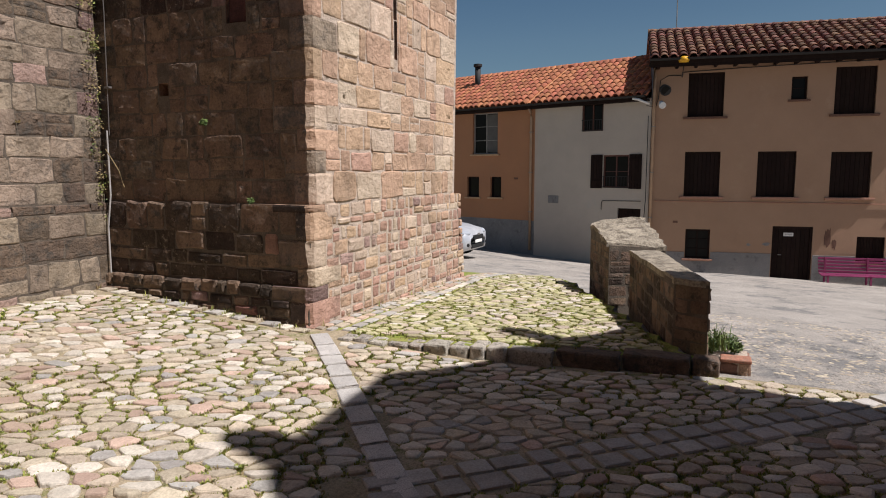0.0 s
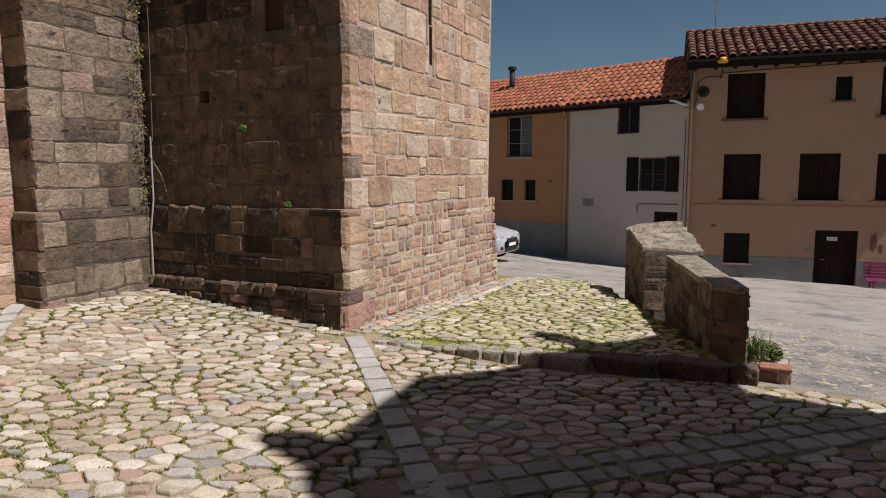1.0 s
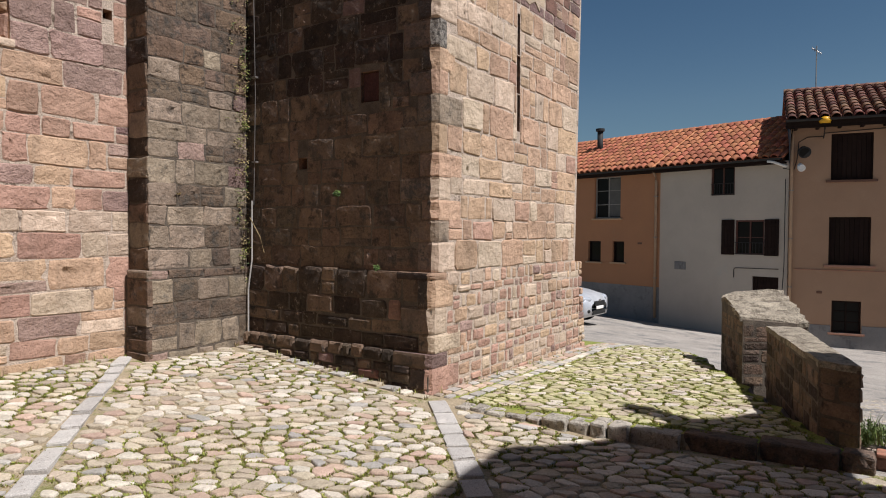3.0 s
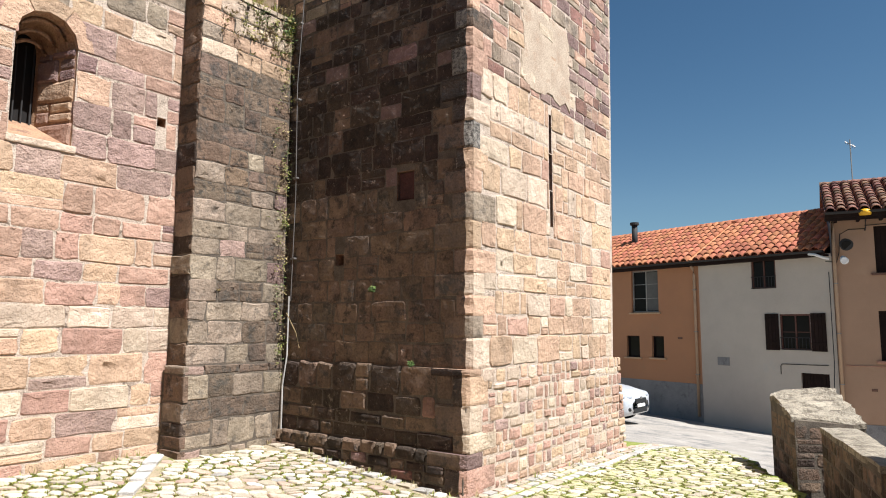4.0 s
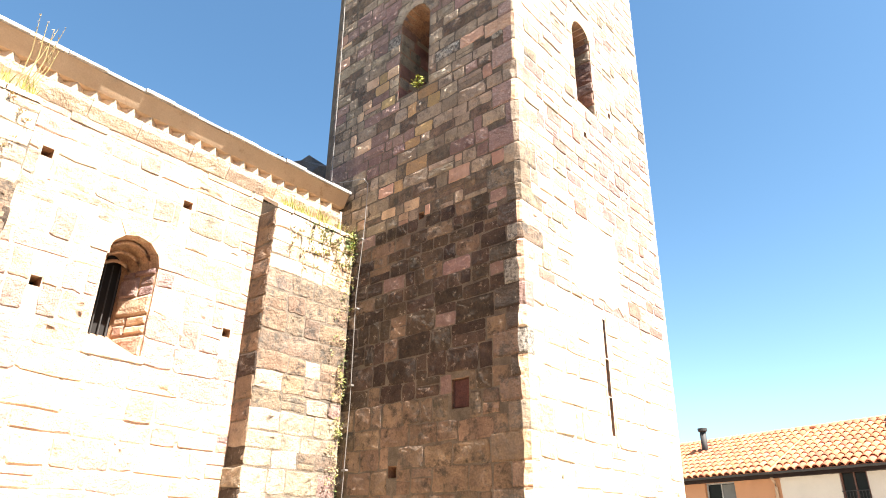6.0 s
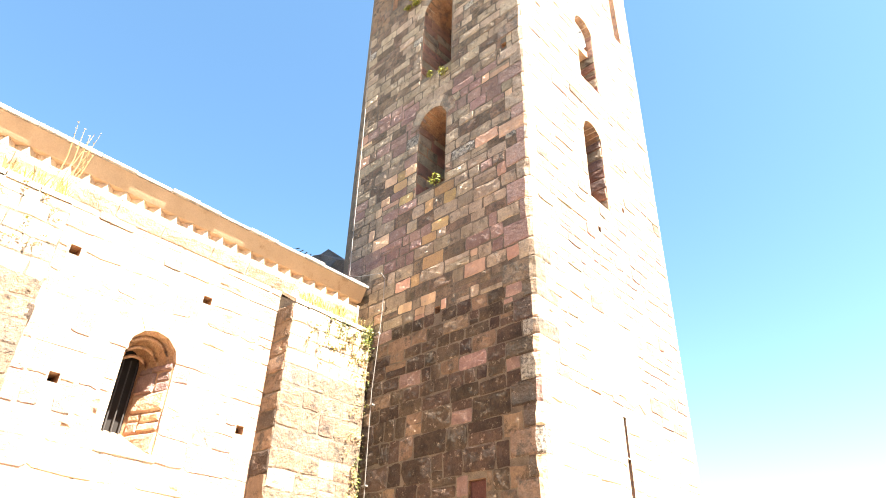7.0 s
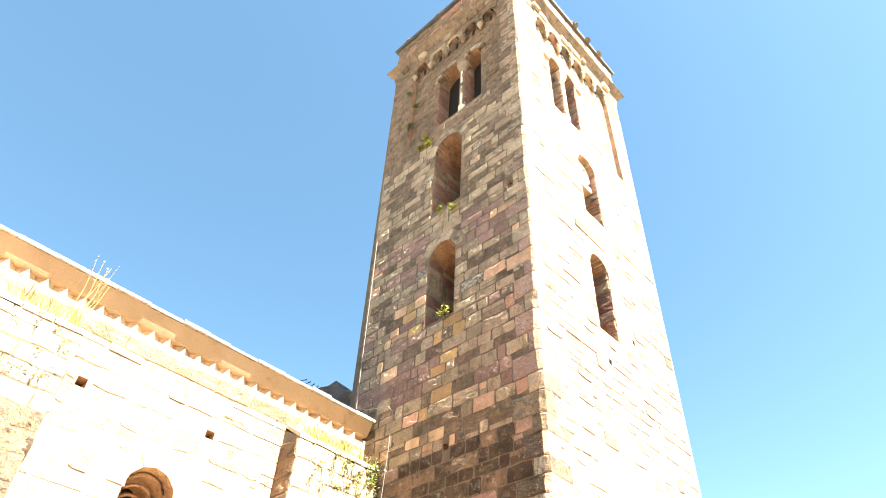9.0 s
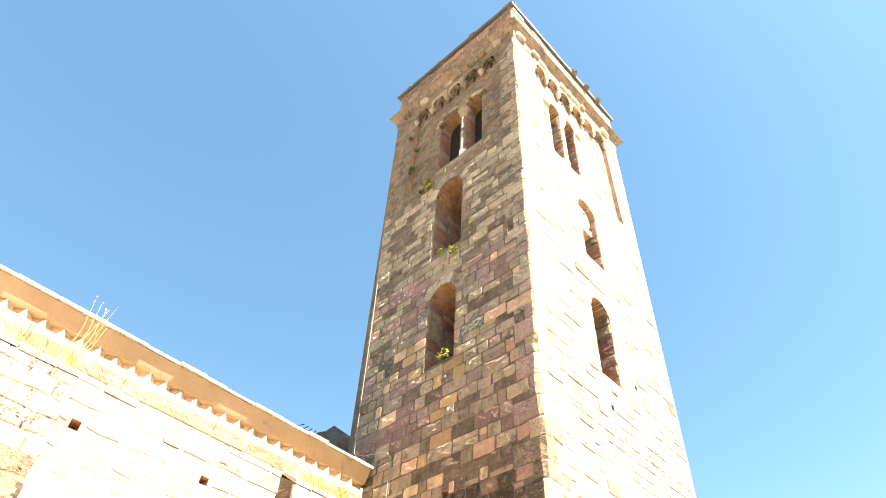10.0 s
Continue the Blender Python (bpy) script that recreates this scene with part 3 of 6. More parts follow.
def length_south(z):
    return (0.09, 0.32) if z < 1.15 else (0.14, 0.58) if z < 4.2 else (0.15, 0.45) if z < 7.2 else (0.16, 0.52)


def course_west(z):
    return (0.085, 0.14) if z < 0.4 else (0.13, 0.22) if z < 1.15 else (0.19, 0.30) if z < 3.9 else (0.15, 0.22)


def length_west(z):
    return (0.12, 0.32) if z < 0.4 else (0.16, 0.52) if z < 1.15 else (0.17, 0.54) if z < 3.9 else (0.14, 0.46)


def base_end(z):
    return (9.42 - 0.19 * max(0.0, z) / 1.16 if z < 1.2 else far_x(z)) - XC


# the lower courses on the west side stand out as a plinth
for lo, hi, bv in (((XC - 0.05, YC + 0.02, -0.4), (XC + 0.02, 6.42, 1.13), 0.012), ((XC - 0.10, YC + 0.02, -0.4), (XC - 0.04, 6.42, 0.33), 0.015),
                   ((8.9, YC + 0.003, -0.5), (9.18, 7.0, 1.16), 0.01), ((9.1, YC + 0.02, -0.5), (9.36, 7.0, 0.5), 0.01)):
    bm = bmesh.new()
    box(bm, lo, hi, bevel=bv)
    under(part("plinth", bm, MORTAR_DARK if lo[0] < 6 else MORTAR, tower, "stepped plinth course"))

# corner blocks, their outer edge worn away unevenly
QUOINS = []
zq, odd = -0.16, 0
while zq < TOP - 0.05:
    h = min(rng.uniform(0.2, 0.33) if zq > 0.4 else rng.uniform(0.14, 0.22), TOP - zq) if zq >= 1.18 or zq < 0.85 else 1.19 - zq
    a, b = (rng.uniform(0.3, 0.46), rng.uniform(0.16, 0.24)) if odd else (rng.uniform(0.16, 0.24), rng.uniform(0.3, 0.46))
    QUOINS.append((zq, zq + h, a, b))
    zq += h
    odd = 1 - odd


def quoin_end(z, k):
    for q in QUOINS:
        if q[0] <= z < q[1]:
            return q[2 + k]
    return 0.2


quoin_set = under(part("corner_core", box(bmesh.new(), (XC + 0.06, YC + 0.06, -0.4), (XC + 0.3, YC + 0.3, TOP)), MORTAR, tower))
for za, zb, ls, lw in QUOINS:
    bm = bmesh.new()
    rings = []
    for k, z in enumerate((za + 0.002, za + 0.025, (za + zb) / 2, zb - 0.025, zb - 0.002)):
        p = 0.004 if k in (0, 4) else 0.009
        wornness = (0.035 + 0.075 * max(0.0, noise.noise((0.0, 0.0, z * 1.3)) + 0.3)) * (1 if z < 7 else 0.5)
        c1, c2 = min(lw - 0.03, wornness * rng.uniform(0.85, 1.25)), min(ls - 0.03, wornness * rng.uniform(0.5, 0.8))
        m = (c1 * 0.42, c2 * 0.42)
        pw = p + (0.0 if za > 1.15 else 0.06 if za > 0.36 else 0.105)
        plan = [(-pw, lw - 0.008), (-pw, c1), (m[1] - pw + rng.uniform(-0.006, 0.01), m[0] - p * 0.5), (c2 - pw, -p), (ls - 0.008, -p), (ls - 0.008, 0.1), (0.1, lw - 0.008)]
        rings.append([bm.verts.new((XC + x, YC + y, z + rng.uniform(-0.004, 0.004))) for x, y in plan])
    n = len(rings[0])
    for A, B in zip(rings, rings[1:]):
        for k in range(n):
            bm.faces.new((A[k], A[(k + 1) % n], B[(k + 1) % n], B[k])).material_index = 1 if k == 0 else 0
    bm.faces.new(rings[0][::-1]); bm.faces.new(rings[-1])
    zm = (za + zb) / 2
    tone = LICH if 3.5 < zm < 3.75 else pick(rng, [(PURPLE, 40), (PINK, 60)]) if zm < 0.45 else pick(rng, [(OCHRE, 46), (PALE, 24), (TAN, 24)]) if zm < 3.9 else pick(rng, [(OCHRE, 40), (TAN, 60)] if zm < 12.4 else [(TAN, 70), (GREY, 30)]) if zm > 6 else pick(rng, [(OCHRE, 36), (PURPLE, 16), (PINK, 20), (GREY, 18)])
    # west faces take the dark mix of the wall beside them, putting shade into the colour
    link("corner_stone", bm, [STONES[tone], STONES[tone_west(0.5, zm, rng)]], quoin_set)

masonry(south_wall, O_S, U_S, N_S, lambda z: quoin_end(z, 0), base_end, -0.16, 1.19, [], course_south, length_south, tone_south, rng, 0.010, 0.018,
        lambda u, z: True, 160, 0.018, rough=0.02)
masonry(south_wall, O_S, U_S, N_S, lambda z: quoin_end(z, 0), base_end, 1.19, TOP, south_front, course_south, length_south, tone_south, rng, 0.009, 0.015,
        lambda u, z: z < 4.0, 140, rough=0.006)
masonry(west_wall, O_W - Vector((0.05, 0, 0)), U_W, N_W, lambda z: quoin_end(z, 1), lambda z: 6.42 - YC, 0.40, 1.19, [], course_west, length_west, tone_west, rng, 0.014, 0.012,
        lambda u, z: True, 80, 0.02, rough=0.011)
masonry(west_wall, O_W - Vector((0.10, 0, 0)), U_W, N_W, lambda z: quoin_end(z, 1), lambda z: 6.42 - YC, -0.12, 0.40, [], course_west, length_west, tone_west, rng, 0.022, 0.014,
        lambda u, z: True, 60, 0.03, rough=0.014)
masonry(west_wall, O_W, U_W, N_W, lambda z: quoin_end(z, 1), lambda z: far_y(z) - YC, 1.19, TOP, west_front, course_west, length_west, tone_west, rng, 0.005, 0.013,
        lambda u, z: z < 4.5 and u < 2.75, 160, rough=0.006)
# west arch stones are darker than the south ones, carrying that side's shade
for w, O, U, N, panel, inside, outside, tone, mats in ((south_wall, O_S, U_S, N_S, SOUTH_PANEL, south_sunk, south_front, tone_south, (OCHRE, PINK, PALE)),
                                                        (west_wall, O_W, U_W, N_W, WEST_PANEL, west_sunk, west_front, tone_west, (TAN, GREY, TAN))):
    masonry(w, O - N * RECESS, U, N, lambda z: panel[0] + 0.01, lambda z: panel[1] - 0.01, panel[2] + 0.01, panel[3], inside, course_west, length_west, tone, rng, 0.009, 0.014, limit=0, rough=0.006)
    for h in inside:
        voussoirs(w, O - N * RECESS, U, N, h[0], h[1], h[3], rng, mats=mats, proud=0.025, depth=0.12)
    for h in outside:
        if h[4]:
            voussoirs(w, O, U, N, h[0], h[1], h[3], rng, mats=mats, proud=0.01)
# smooth plaster patch over the stones
bm = bmesh.new()
pts = []
for k in range(40):
    a = 2 * math.pi * k / 40
    ca, sa = math.cos(a), math.sin(a)
    e = max(abs(ca), abs(sa))
    pts.append((1.68 + 0.6 * ca / e + rng.uniform(-0.05, 0.05), 4.92 + 0.5 * sa / e + rng.uniform(-0.05, 0.05)))
front = [bm.verts.new(O_S + U_S * u + Z * z + N_S * 0.014) for u, z in pts]
rim = [bm.verts.new(O_S + U_S * (u + (u - 1.68) * 0.03) + Z * (z + (z - 4.92) * 0.03) - N_S * 0.002) for u, z in pts]
bm.faces.new(front)
for k in range(40):
    bm.faces.new((rim[k], rim[(k + 1) % 40], front[(k + 1) % 40], front[k]))
PLASTER = surface("old_lime_plaster", (0.47, 0.375, 0.28), (0.39, 0.30, 0.22), 4, 60, 0.95, 0.5, 0.0, (0.38, 0.27, 0.19), 0.35, spot_scale=5)
part("plaster_patch", bm, PLASTER, south_wall, "pale plaster patch")
# coursed stone on the visible side of each deep opening
for O, U, N, hs, w in ((O_S, U_S, N_S, south_holes, south_wall), (O_W, U_W, N_W, west_holes, west_wall)):
    for h in hs:
        if h[4]:
            masonry(w, O + U * h[1] - N * (RECESS if h[2] > 12.2 else 0), -N, -U, lambda z: 0.0, lambda z: 0.32 if h[2] > 12 else 0.72, h[2], h[3] + 0.1, [], lambda z: (0.16, 0.24), lambda z: (0.2, 0.45),
                    lambda u, z, r: pick(r, [(RED, 62), (TAN, 30), (PURPLE, 8)]), rng, 0.008, 0.016, limit=0)
COLUMN = surface("pale_worn_marble", (0.62, 0.57, 0.50), (0.52, 0.47, 0.41), 5, 50, 0.85, 0.3, 0.1, (0.4, 0.35, 0.29), 0.2, grain_amount=0.1)
# mullion columns in the twin openings
for O, U, N, u, w in ((O_S, U_S, N_S, 7.16 - XC, south_wall), (O_W, U_W, N_W, 5.26 - YC, west_wall)):
    bm = bmesh.new()
    p = O + U * u - N * (RECESS + 0.05)
    tube(bm, [p + Z * 12.72, p + Z * 12.85, p + Z * 12.9, p + Z * 14.1, p + Z * 14.15, p + Z * 14.4], [0.09, 0.09, 0.065, 0.06, 0.075, 0.08], 12)
    part("mullion_column", bm, COLUMN, w, "pale stone mullion column", True)
    # flared capital under the twin arches, and an impost stone on each side
    bm = bmesh.new()
    q = local(O + U * u, U, N)
    tube(bm, [p + Z * 14.12, p + Z * 14.2, p + Z * 14.34, p + Z * 14.4], [0.075, 0.085, 0.13, 0.15], 10)
    box(bm, (-0.11, -0.3, 14.4), (0.11, -RECESS + 0.03, 14.5), q, bevel=0.012)
    # capital and imposts: a darker stone on the west paints in shade
    part("capital", bm, STONES[TAN if w is west_wall else PALE], w, "flared stone capital")
    for d in (-0.6, 0.6):
        bm = bmesh.new()
        box(bm, (d - 0.09, -RECESS - 0.05, 14.38), (d + 0.09, -RECESS + 0.07, 14.47), q, bevel=0.015)
        part("impost", bm, STONES[GREY if w is west_wall else OCHRE], w, "projecting impost stone")
# a small square block fills the recess low on the west wall, its red darkened for the hole's shade
bm = bmesh.new()
box(bm, (XC + 0.03, 4.44, 2.96), (XC + 0.12, 4.66, 3.26), bevel=0.01)
part("recessed_block", bm, surface("shaded_red_stone", (0.075, 0.03, 0.026), (0.05, 0.022, 0.019), 6, 50, 0.9, 0.4, 0.0), west_wall, "red block set back in a recess, darkened as its shade")

# blind arcade hanging over the sunk panels, each arch on small corbels, a black strip within painting a slot's shade
for O, U, N, w, us, half in ((O_S, U_S, N_S, south_wall, [0.95 + 0.47 * k for k in range(6)], 0.235), (O_W, U_W, N_W, west_wall, [0.72 + 0.51 * k for k in range(5)], 0.255)):
    for k, u in enumerate(us):
        bm = bmesh.new()
        n, r0, zc, zt = 8, 0.155, 15.42, 15.73
        arc = [(r0 * math.cos(math.pi * i / n), zc + r0 * math.sin(math.pi * i / n)) for i in range(n + 1)]
        shape = [(half - 0.004, zc - 0.09), (half - 0.004, zt), (0.0, zt), (-half + 0.004, zt), (-half + 0.004, zc - 0.09), (-r0, zc - 0.09)] + arc[::-1] + [(r0, zc - 0.09)]
        out = 0.012 + rng.uniform(-0.008, 0.008)
        A = [bm.verts.new(O + U * (u + a) + Z * (z + rng.uniform(-0.006, 0.006)) + N * out) for a, z in shape]
        B = [bm.verts.new(v.co - N * (RECESS + 0.05)) for v in A]
        bm.faces.new(A)
        for i in range(len(A)):
            l = (i + 1) % len(A)
            bm.faces.new((A[i], B[i], B[l], A[l]))
        bmesh.ops.triangulate(bm, faces=[f for f in bm.faces if len(f.verts) > 4])
        # a raised roll follows the arch
        tube(bm, [O + U * (u + a * 1.2) + Z * (zc + (z - zc) * 1.2) + N * 0.02 for a, z in arc], 0.026, 6)
        # west arches and corbels get darker stones, shade put into the colour
        part("corbel_arch", bm, STONES[rng.choice((TAN, GREY, UMBER) if w is west_wall else (TAN, OCHRE, PINK))], w, "small blind arch on corbels")
        for side in ((-1, 1) if k == 0 else (1,)):
            bm = bmesh.new()
            c = O + U * (u + side * half) + Z * (zc - 0.16) - N * 0.035
            b2 = bmesh.new()
            bmesh.ops.create_cone(b2, cap_ends=True, segments=8, radius1=0.03, radius2=0.08, depth=0.17, matrix=Matrix.Translation(c))
            absorb(bm, b2)
            part("corbel", bm, STONES[rng.choice((UMBER, GREY, TAN) if w is west_wall else (TAN, OCHRE))], w, "small tapered corbel")
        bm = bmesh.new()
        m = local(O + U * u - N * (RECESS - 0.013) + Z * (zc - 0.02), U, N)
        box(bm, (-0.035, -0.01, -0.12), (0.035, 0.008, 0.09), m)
        part("arrow_slot", bm, DARK, w, "narrow black strip painted as a shaded slot")


def ring_course(name, out0, out1, z0, z1, mat, label, lump=0.0):
    """A square course round the shaft, its lower edge out0 and its upper edge out1 beyond the walls."""
    bm = bmesh.new()
    a = [(XC - out0, YC - out0), (far_x(TOP) + out0, YC - out0), (far_x(TOP) + out0, far_y(TOP) + out0), (XC - out0, far_y(TOP) + out0)]
    b = [(XC - out1, YC - out1), (far_x(TOP) + out1, YC - out1), (far_x(TOP) + out1, far_y(TOP) + out1), (XC - out1, far_y(TOP) + out1)]
    n = 10
    lo, hi = [], []
    for k in range(4):
        for i in range(n):
            t = i / n
            j = (k + 1) % 4
            d = lump * rng.uniform(-1, 1)
            lo.append(bm.verts.new((a[k][0] + (a[j][0] - a[k][0]) * t, a[k][1] + (a[j][1] - a[k][1]) * t, z0 + d * 0.4)))
            hi.append(bm.verts.new((b[k][0] + (b[j][0] - b[k][0]) * t, b[k][1] + (b[j][1] - b[k][1]) * t, z1 + d)))
    for i in range(4 * n):
        j = (i + 1) % (4 * n)
        bm.faces.new((lo[i], lo[j], hi[j], hi[i]))
    bm.faces.new(hi)
    bm.faces.new(lo[::-1])
    return under(part(name, bm, mat, tower, label))


ring_course("arcade_course", 0.012, 0.04, 15.72, 16.02, STONES[GREY], "weathered course above the blind arches", 0.012)
ring_course("cornice", 0.04, 0.19, 16.0, 16.16, STONES[GREY], "projecting moulded stone cornice", 0.012)
top_core = ring_course("top_wall", 0.02, 0.02, 16.15, 17.2, MORTAR, "low stone wall above the cornice", 0.01)
masonry(top_core, O_S - Vector((0.02, 0.02, 0)), U_S, N_S, lambda z: 0.0, lambda z: far_x(TOP) - XC + 0.04, 16.18, 17.2, [], lambda z: (0.18, 0.24), lambda z: (0.25, 0.5),
        lambda u, z, r: pick(r, [(TAN, 44), (MAUVE, 26), (PINK, 30)]), rng, 0.02, limit=0)
masonry(top_core, O_W - Vector((0.02, 0.02, 0)), U_W, N_W, lambda z: 0.0, lambda z: far_y(TOP) - YC + 0.04, 16.18, 17.2, [], lambda z: (0.18, 0.24), lambda z: (0.25, 0.5),
        lambda u, z, r: pick(r, [(RED, 22), (UMBER, 50), (GREY, 28)]), rng, 0.02, limit=0)
ring_course("roof_edge", 0.10, 0.12, 17.2, 17.26, SLATE, "thin tiled roof edge", 0.012)
for k in range(7):
    bm = bmesh.new()
    bmesh.ops.create_icosphere(bm, subdivisions=2, radius=1, matrix=Matrix.Translation((XC + (0.2 + 0.55 * k if k > 3 else 0.0), YC + (0.0 if k > 3 else 0.05 + k * 1.1), 17.28)) @ Matrix.Diagonal((0.14, 0.2, 0.08, 1)))
    for v in bm.verts:
        v.co += Vector((rng.uniform(-1, 1), rng.uniform(-1, 1), rng.uniform(-1, 1))) * 0.025
    under(part("coping_stone", bm, STONES[GREY], tower, "loose rounded coping stone"))

# weathered blocks jut out unevenly between arcade and cornice; west ones darkened for shade
for O, U, N, w, L, mats in ((O_S, U_S, N_S, south_wall, far_x(TOP) - XC, (TAN, OCHRE, PINK)), (O_W, U_W, N_W, west_wall, far_y(TOP) - YC, (GREY, UMBER, TAN))):
    u = 0.05
    while u < L - 0.1:
        l = min(rng.uniform(0.14, 0.34), L - u)
        if rng.random() < 0.8:
            bm = bmesh.new()
            stone_block(bm, O + N * 0.03, U, N, u, u + l - 0.02, 15.80 + rng.uniform(-0.04, 0.03), 15.99, rng.uniform(0.02, 0.09), 0, rng, 0.02, 2)
            part("course_block", bm, STONES[rng.choice(mats)], w)
        u += l

# the clock in the middle opening of the south wall
clock = thing("tower_clock", "round white clock face set in an arched opening", "clock", (7.365, YC + 0.10, 11.31))
bm = bmesh.new()
bmesh.ops.create_cone(bm, cap_ends=True, segments=40, radius1=0.285, radius2=0.285, depth=0.05, matrix=pose(7.365, YC + 0.15, 11.35, 90))
c_inv = Matrix.Translation(clock.location).inverted()
part("clock_face", bm, CLOCK_WHITE, clock).matrix_parent_inverse = c_inv
for ang, ln in ((40, 0.19), (160, 0.13)):
    bm = bmesh.new()
    box(bm, (-0.012, -0.006, 0), (0.012, 0.006, ln), Matrix.Translation((7.365, YC + 0.118, 11.35)) @ Matrix.Rotation(radians(ang), 4, 'Y'))
    part("clock_arm", bm, IRON, clock, "dark clock pointer").matrix_parent_inverse = c_inv
bm = bmesh.new()
box(bm, (7.085, YC + 0.12, 10.95), (7.645, YC + 0.45, 11.09), bevel=0.01)
part("clock_shelf", bm, STONES[OCHRE], clock, "stone ledge under the clock").matrix_parent_inverse = c_inv

# ---- nave ----
YN = 6.78
nave = thing("church_nave", "church side wall of coursed sandstone with a round-arched window", "church", (2, YN, 0))
n_inv = Matrix.Translation((2, YN, 0)).inverted()
O_N = Vector((0, YN, 0))
nave_holes = [(2.38, 2.94, 3.34, 4.33, True), (3.81, 3.91, 3.77, 3.87, False), (3.07, 3.18, 5.13, 5.23, False), (1.55, 1.66, 5.1, 5.21, False), (1.77, 1.87, 3.79, 3.89, False)]
bm = bmesh.new()
wall_sheet(bm, O_N, U_S, N_S, [(-6, -0.2), (XC + 0.02, -0.2), (XC + 0.02, 6.0), (-6, 6.0)], [loop_of(h) for h in nave_holes[1:]] + [loop_of(nave_holes[0])], [0.25] * 4 + [0.02])
for f in [f for f in bm.faces if f.material_index == 2 and len(f.verts) > 8]:
    bm.faces.remove(f)
# splayed reveal of the window, a black sheet at its back for the unlit slot
o = loop_of(nave_holes[0])
cu = 2.66
inner = [(cu + (u - cu) * 0.42, 3.62 + (z - 3.34) * 0.72) for u, z in o]
A = [bm.verts.new((u, YN + 0.02, z)) for u, z in o]
B = [bm.verts.new((u, YN + 0.55, z)) for u, z in inner]
for k in range(len(o)):
    j = (k + 1) % len(o)
    bm.faces.new((A[k], A[j], B[j], B[k])).material_index = 1
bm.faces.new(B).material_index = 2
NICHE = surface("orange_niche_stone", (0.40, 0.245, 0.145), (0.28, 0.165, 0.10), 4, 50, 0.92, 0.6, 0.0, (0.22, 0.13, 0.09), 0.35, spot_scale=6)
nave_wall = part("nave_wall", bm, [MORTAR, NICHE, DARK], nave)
nave_wall.matrix_parent_inverse = n_inv


def tone_nave(u, z, r):
    if z < 1.9:
        return pick(r, [(OCHRE, 32), (PINK, 32), (PALE, 26), (MAUVE, 9)])
    if 3.2 < z < 4.35:
        return pick(r, [(PURPLE, 12), (MAUVE, 44), (PINK, 28), (OCHRE, 14)])
    if z > 4.55:
        return pick(r, [(PALE, 10), (OCHRE, 28), (TAN, 36), (PINK, 26)])
    return pick(r, [(OCHRE, 34), (PINK, 40), (MAUVE, 22), (PURPLE, 4)])


masonry(nave_wall, O_N, U_S, N_S, lambda z: -6.0, lambda z: XC, -0.1, 5.9, nave_holes, lambda z: (0.17, 0.33), lambda z: (0.18, 0.66), tone_nave, rng, 0.008, 0.015,
        lambda u, z: 1.9 < u < 4.1 and z < 5.6, 290, rough=0.005)
voussoirs(nave_wall, O_N, U_S, N_S, 2.38, 2.94, 4.33, rng, n=3, depth=0.17, mats=(OCHRE, PALE))
# rough blocks line the reveal that catches the sun, a moulded order rings the arch within
side = Vector((2.776 - 2.94, 0.53, 0)).normalized()
masonry(nave_wall, Vector((2.94, YN + 0.02, 0)), side, Vector((-side.y, side.x, 0)), lambda z: 0.0, lambda z: 0.5, 3.36, 4.34, [], lambda z: (0.17, 0.26), lambda z: (0.2, 0.42),
        lambda u, z, r: PURPLE if z > 4.05 else pick(r, [(OCHRE, 60), (PINK, 25), (YELLOW, 15)]), rng, 0.022, 0.016, limit=0, wear=0.02, rough=0.01)
for k, (f, d) in enumerate(((0.9, 0.13), (0.74, 0.27), (0.58, 0.41))):
    bm = bmesh.new()
    zc = 4.33 - 0.16 * d
    tube(bm, [Vector((2.66 + 0.28 * f * math.cos(math.pi * q / 14), YN + d, zc + 0.28 * f * math.sin(math.pi * q / 14))) for q in range(15)], 0.02, 8)
    part("arch_moulding", bm, NICHE, nave, "rounded moulding inside the window arch", True).matrix_parent_inverse = n_inv
# grille and bars of the window
bm = bmesh.new()
for k in range(3):
    tube(bm, [(2.58 + 0.08 * k, YN + 0.5, 3.55), (2.58 + 0.08 * k, YN + 0.5, 4.4)], 0.008, 6)
part("window_bars", bm, IRON, nave, "thin iron window bars").matrix_parent_inverse = n_inv
bm = bmesh.new()
box(bm, (2.36, YN - 0.02, 3.27), (2.98, YN + 0.3, 3.345), bevel=0.015)
part("window_sill", bm, STONES[PALE], nave, "pale stone sill").matrix_parent_inverse = n_inv

# cornice: a row of teeth, a sloping fascia and the roof edge
bm = bmesh.new()
prof = [(YN + 0.0, 6.0), (YN - 0.105, 6.0), (YN - 0.12, 6.025), (YN - 0.205, 6.185), (YN + 0.3, 6.42), (YN + 0.3, 6.0)]
a = [bm.verts.new((-6, y, z)) for y, z in prof]
b = [bm.verts.new((5.33, y, z)) for y, z in prof]
for k in range(len(prof)):
    j = (k + 1) % len(prof)
    bm.faces.new((a[k], a[j], b[j], b[k]))
bm.faces.new(a[::-1]); bm.faces.new(b)
cornice = part("cornice", bm, EAVE, nave, "tan stained sloping cornice")
cornice.matrix_parent_inverse = n_inv
tooth_bm = bmesh.new()
box(tooth_bm, (-0.072, -0.072, 0), (0.072, 0.072, 0.11), Matrix.Rotation(radians(45), 4, 'Z'), bevel=0.006)
first = None
x = -2.0
while x < 5.25:
    if first is None:
        first = link("cornice_tooth", tooth_bm, STONES[PALE], cornice)
        tooth = first
    else:
        tooth = new("cornice_tooth", first.data)
        tooth.parent = cornice
    tooth.location = (x, YN - 0.002, 5.90)
    x += 0.203
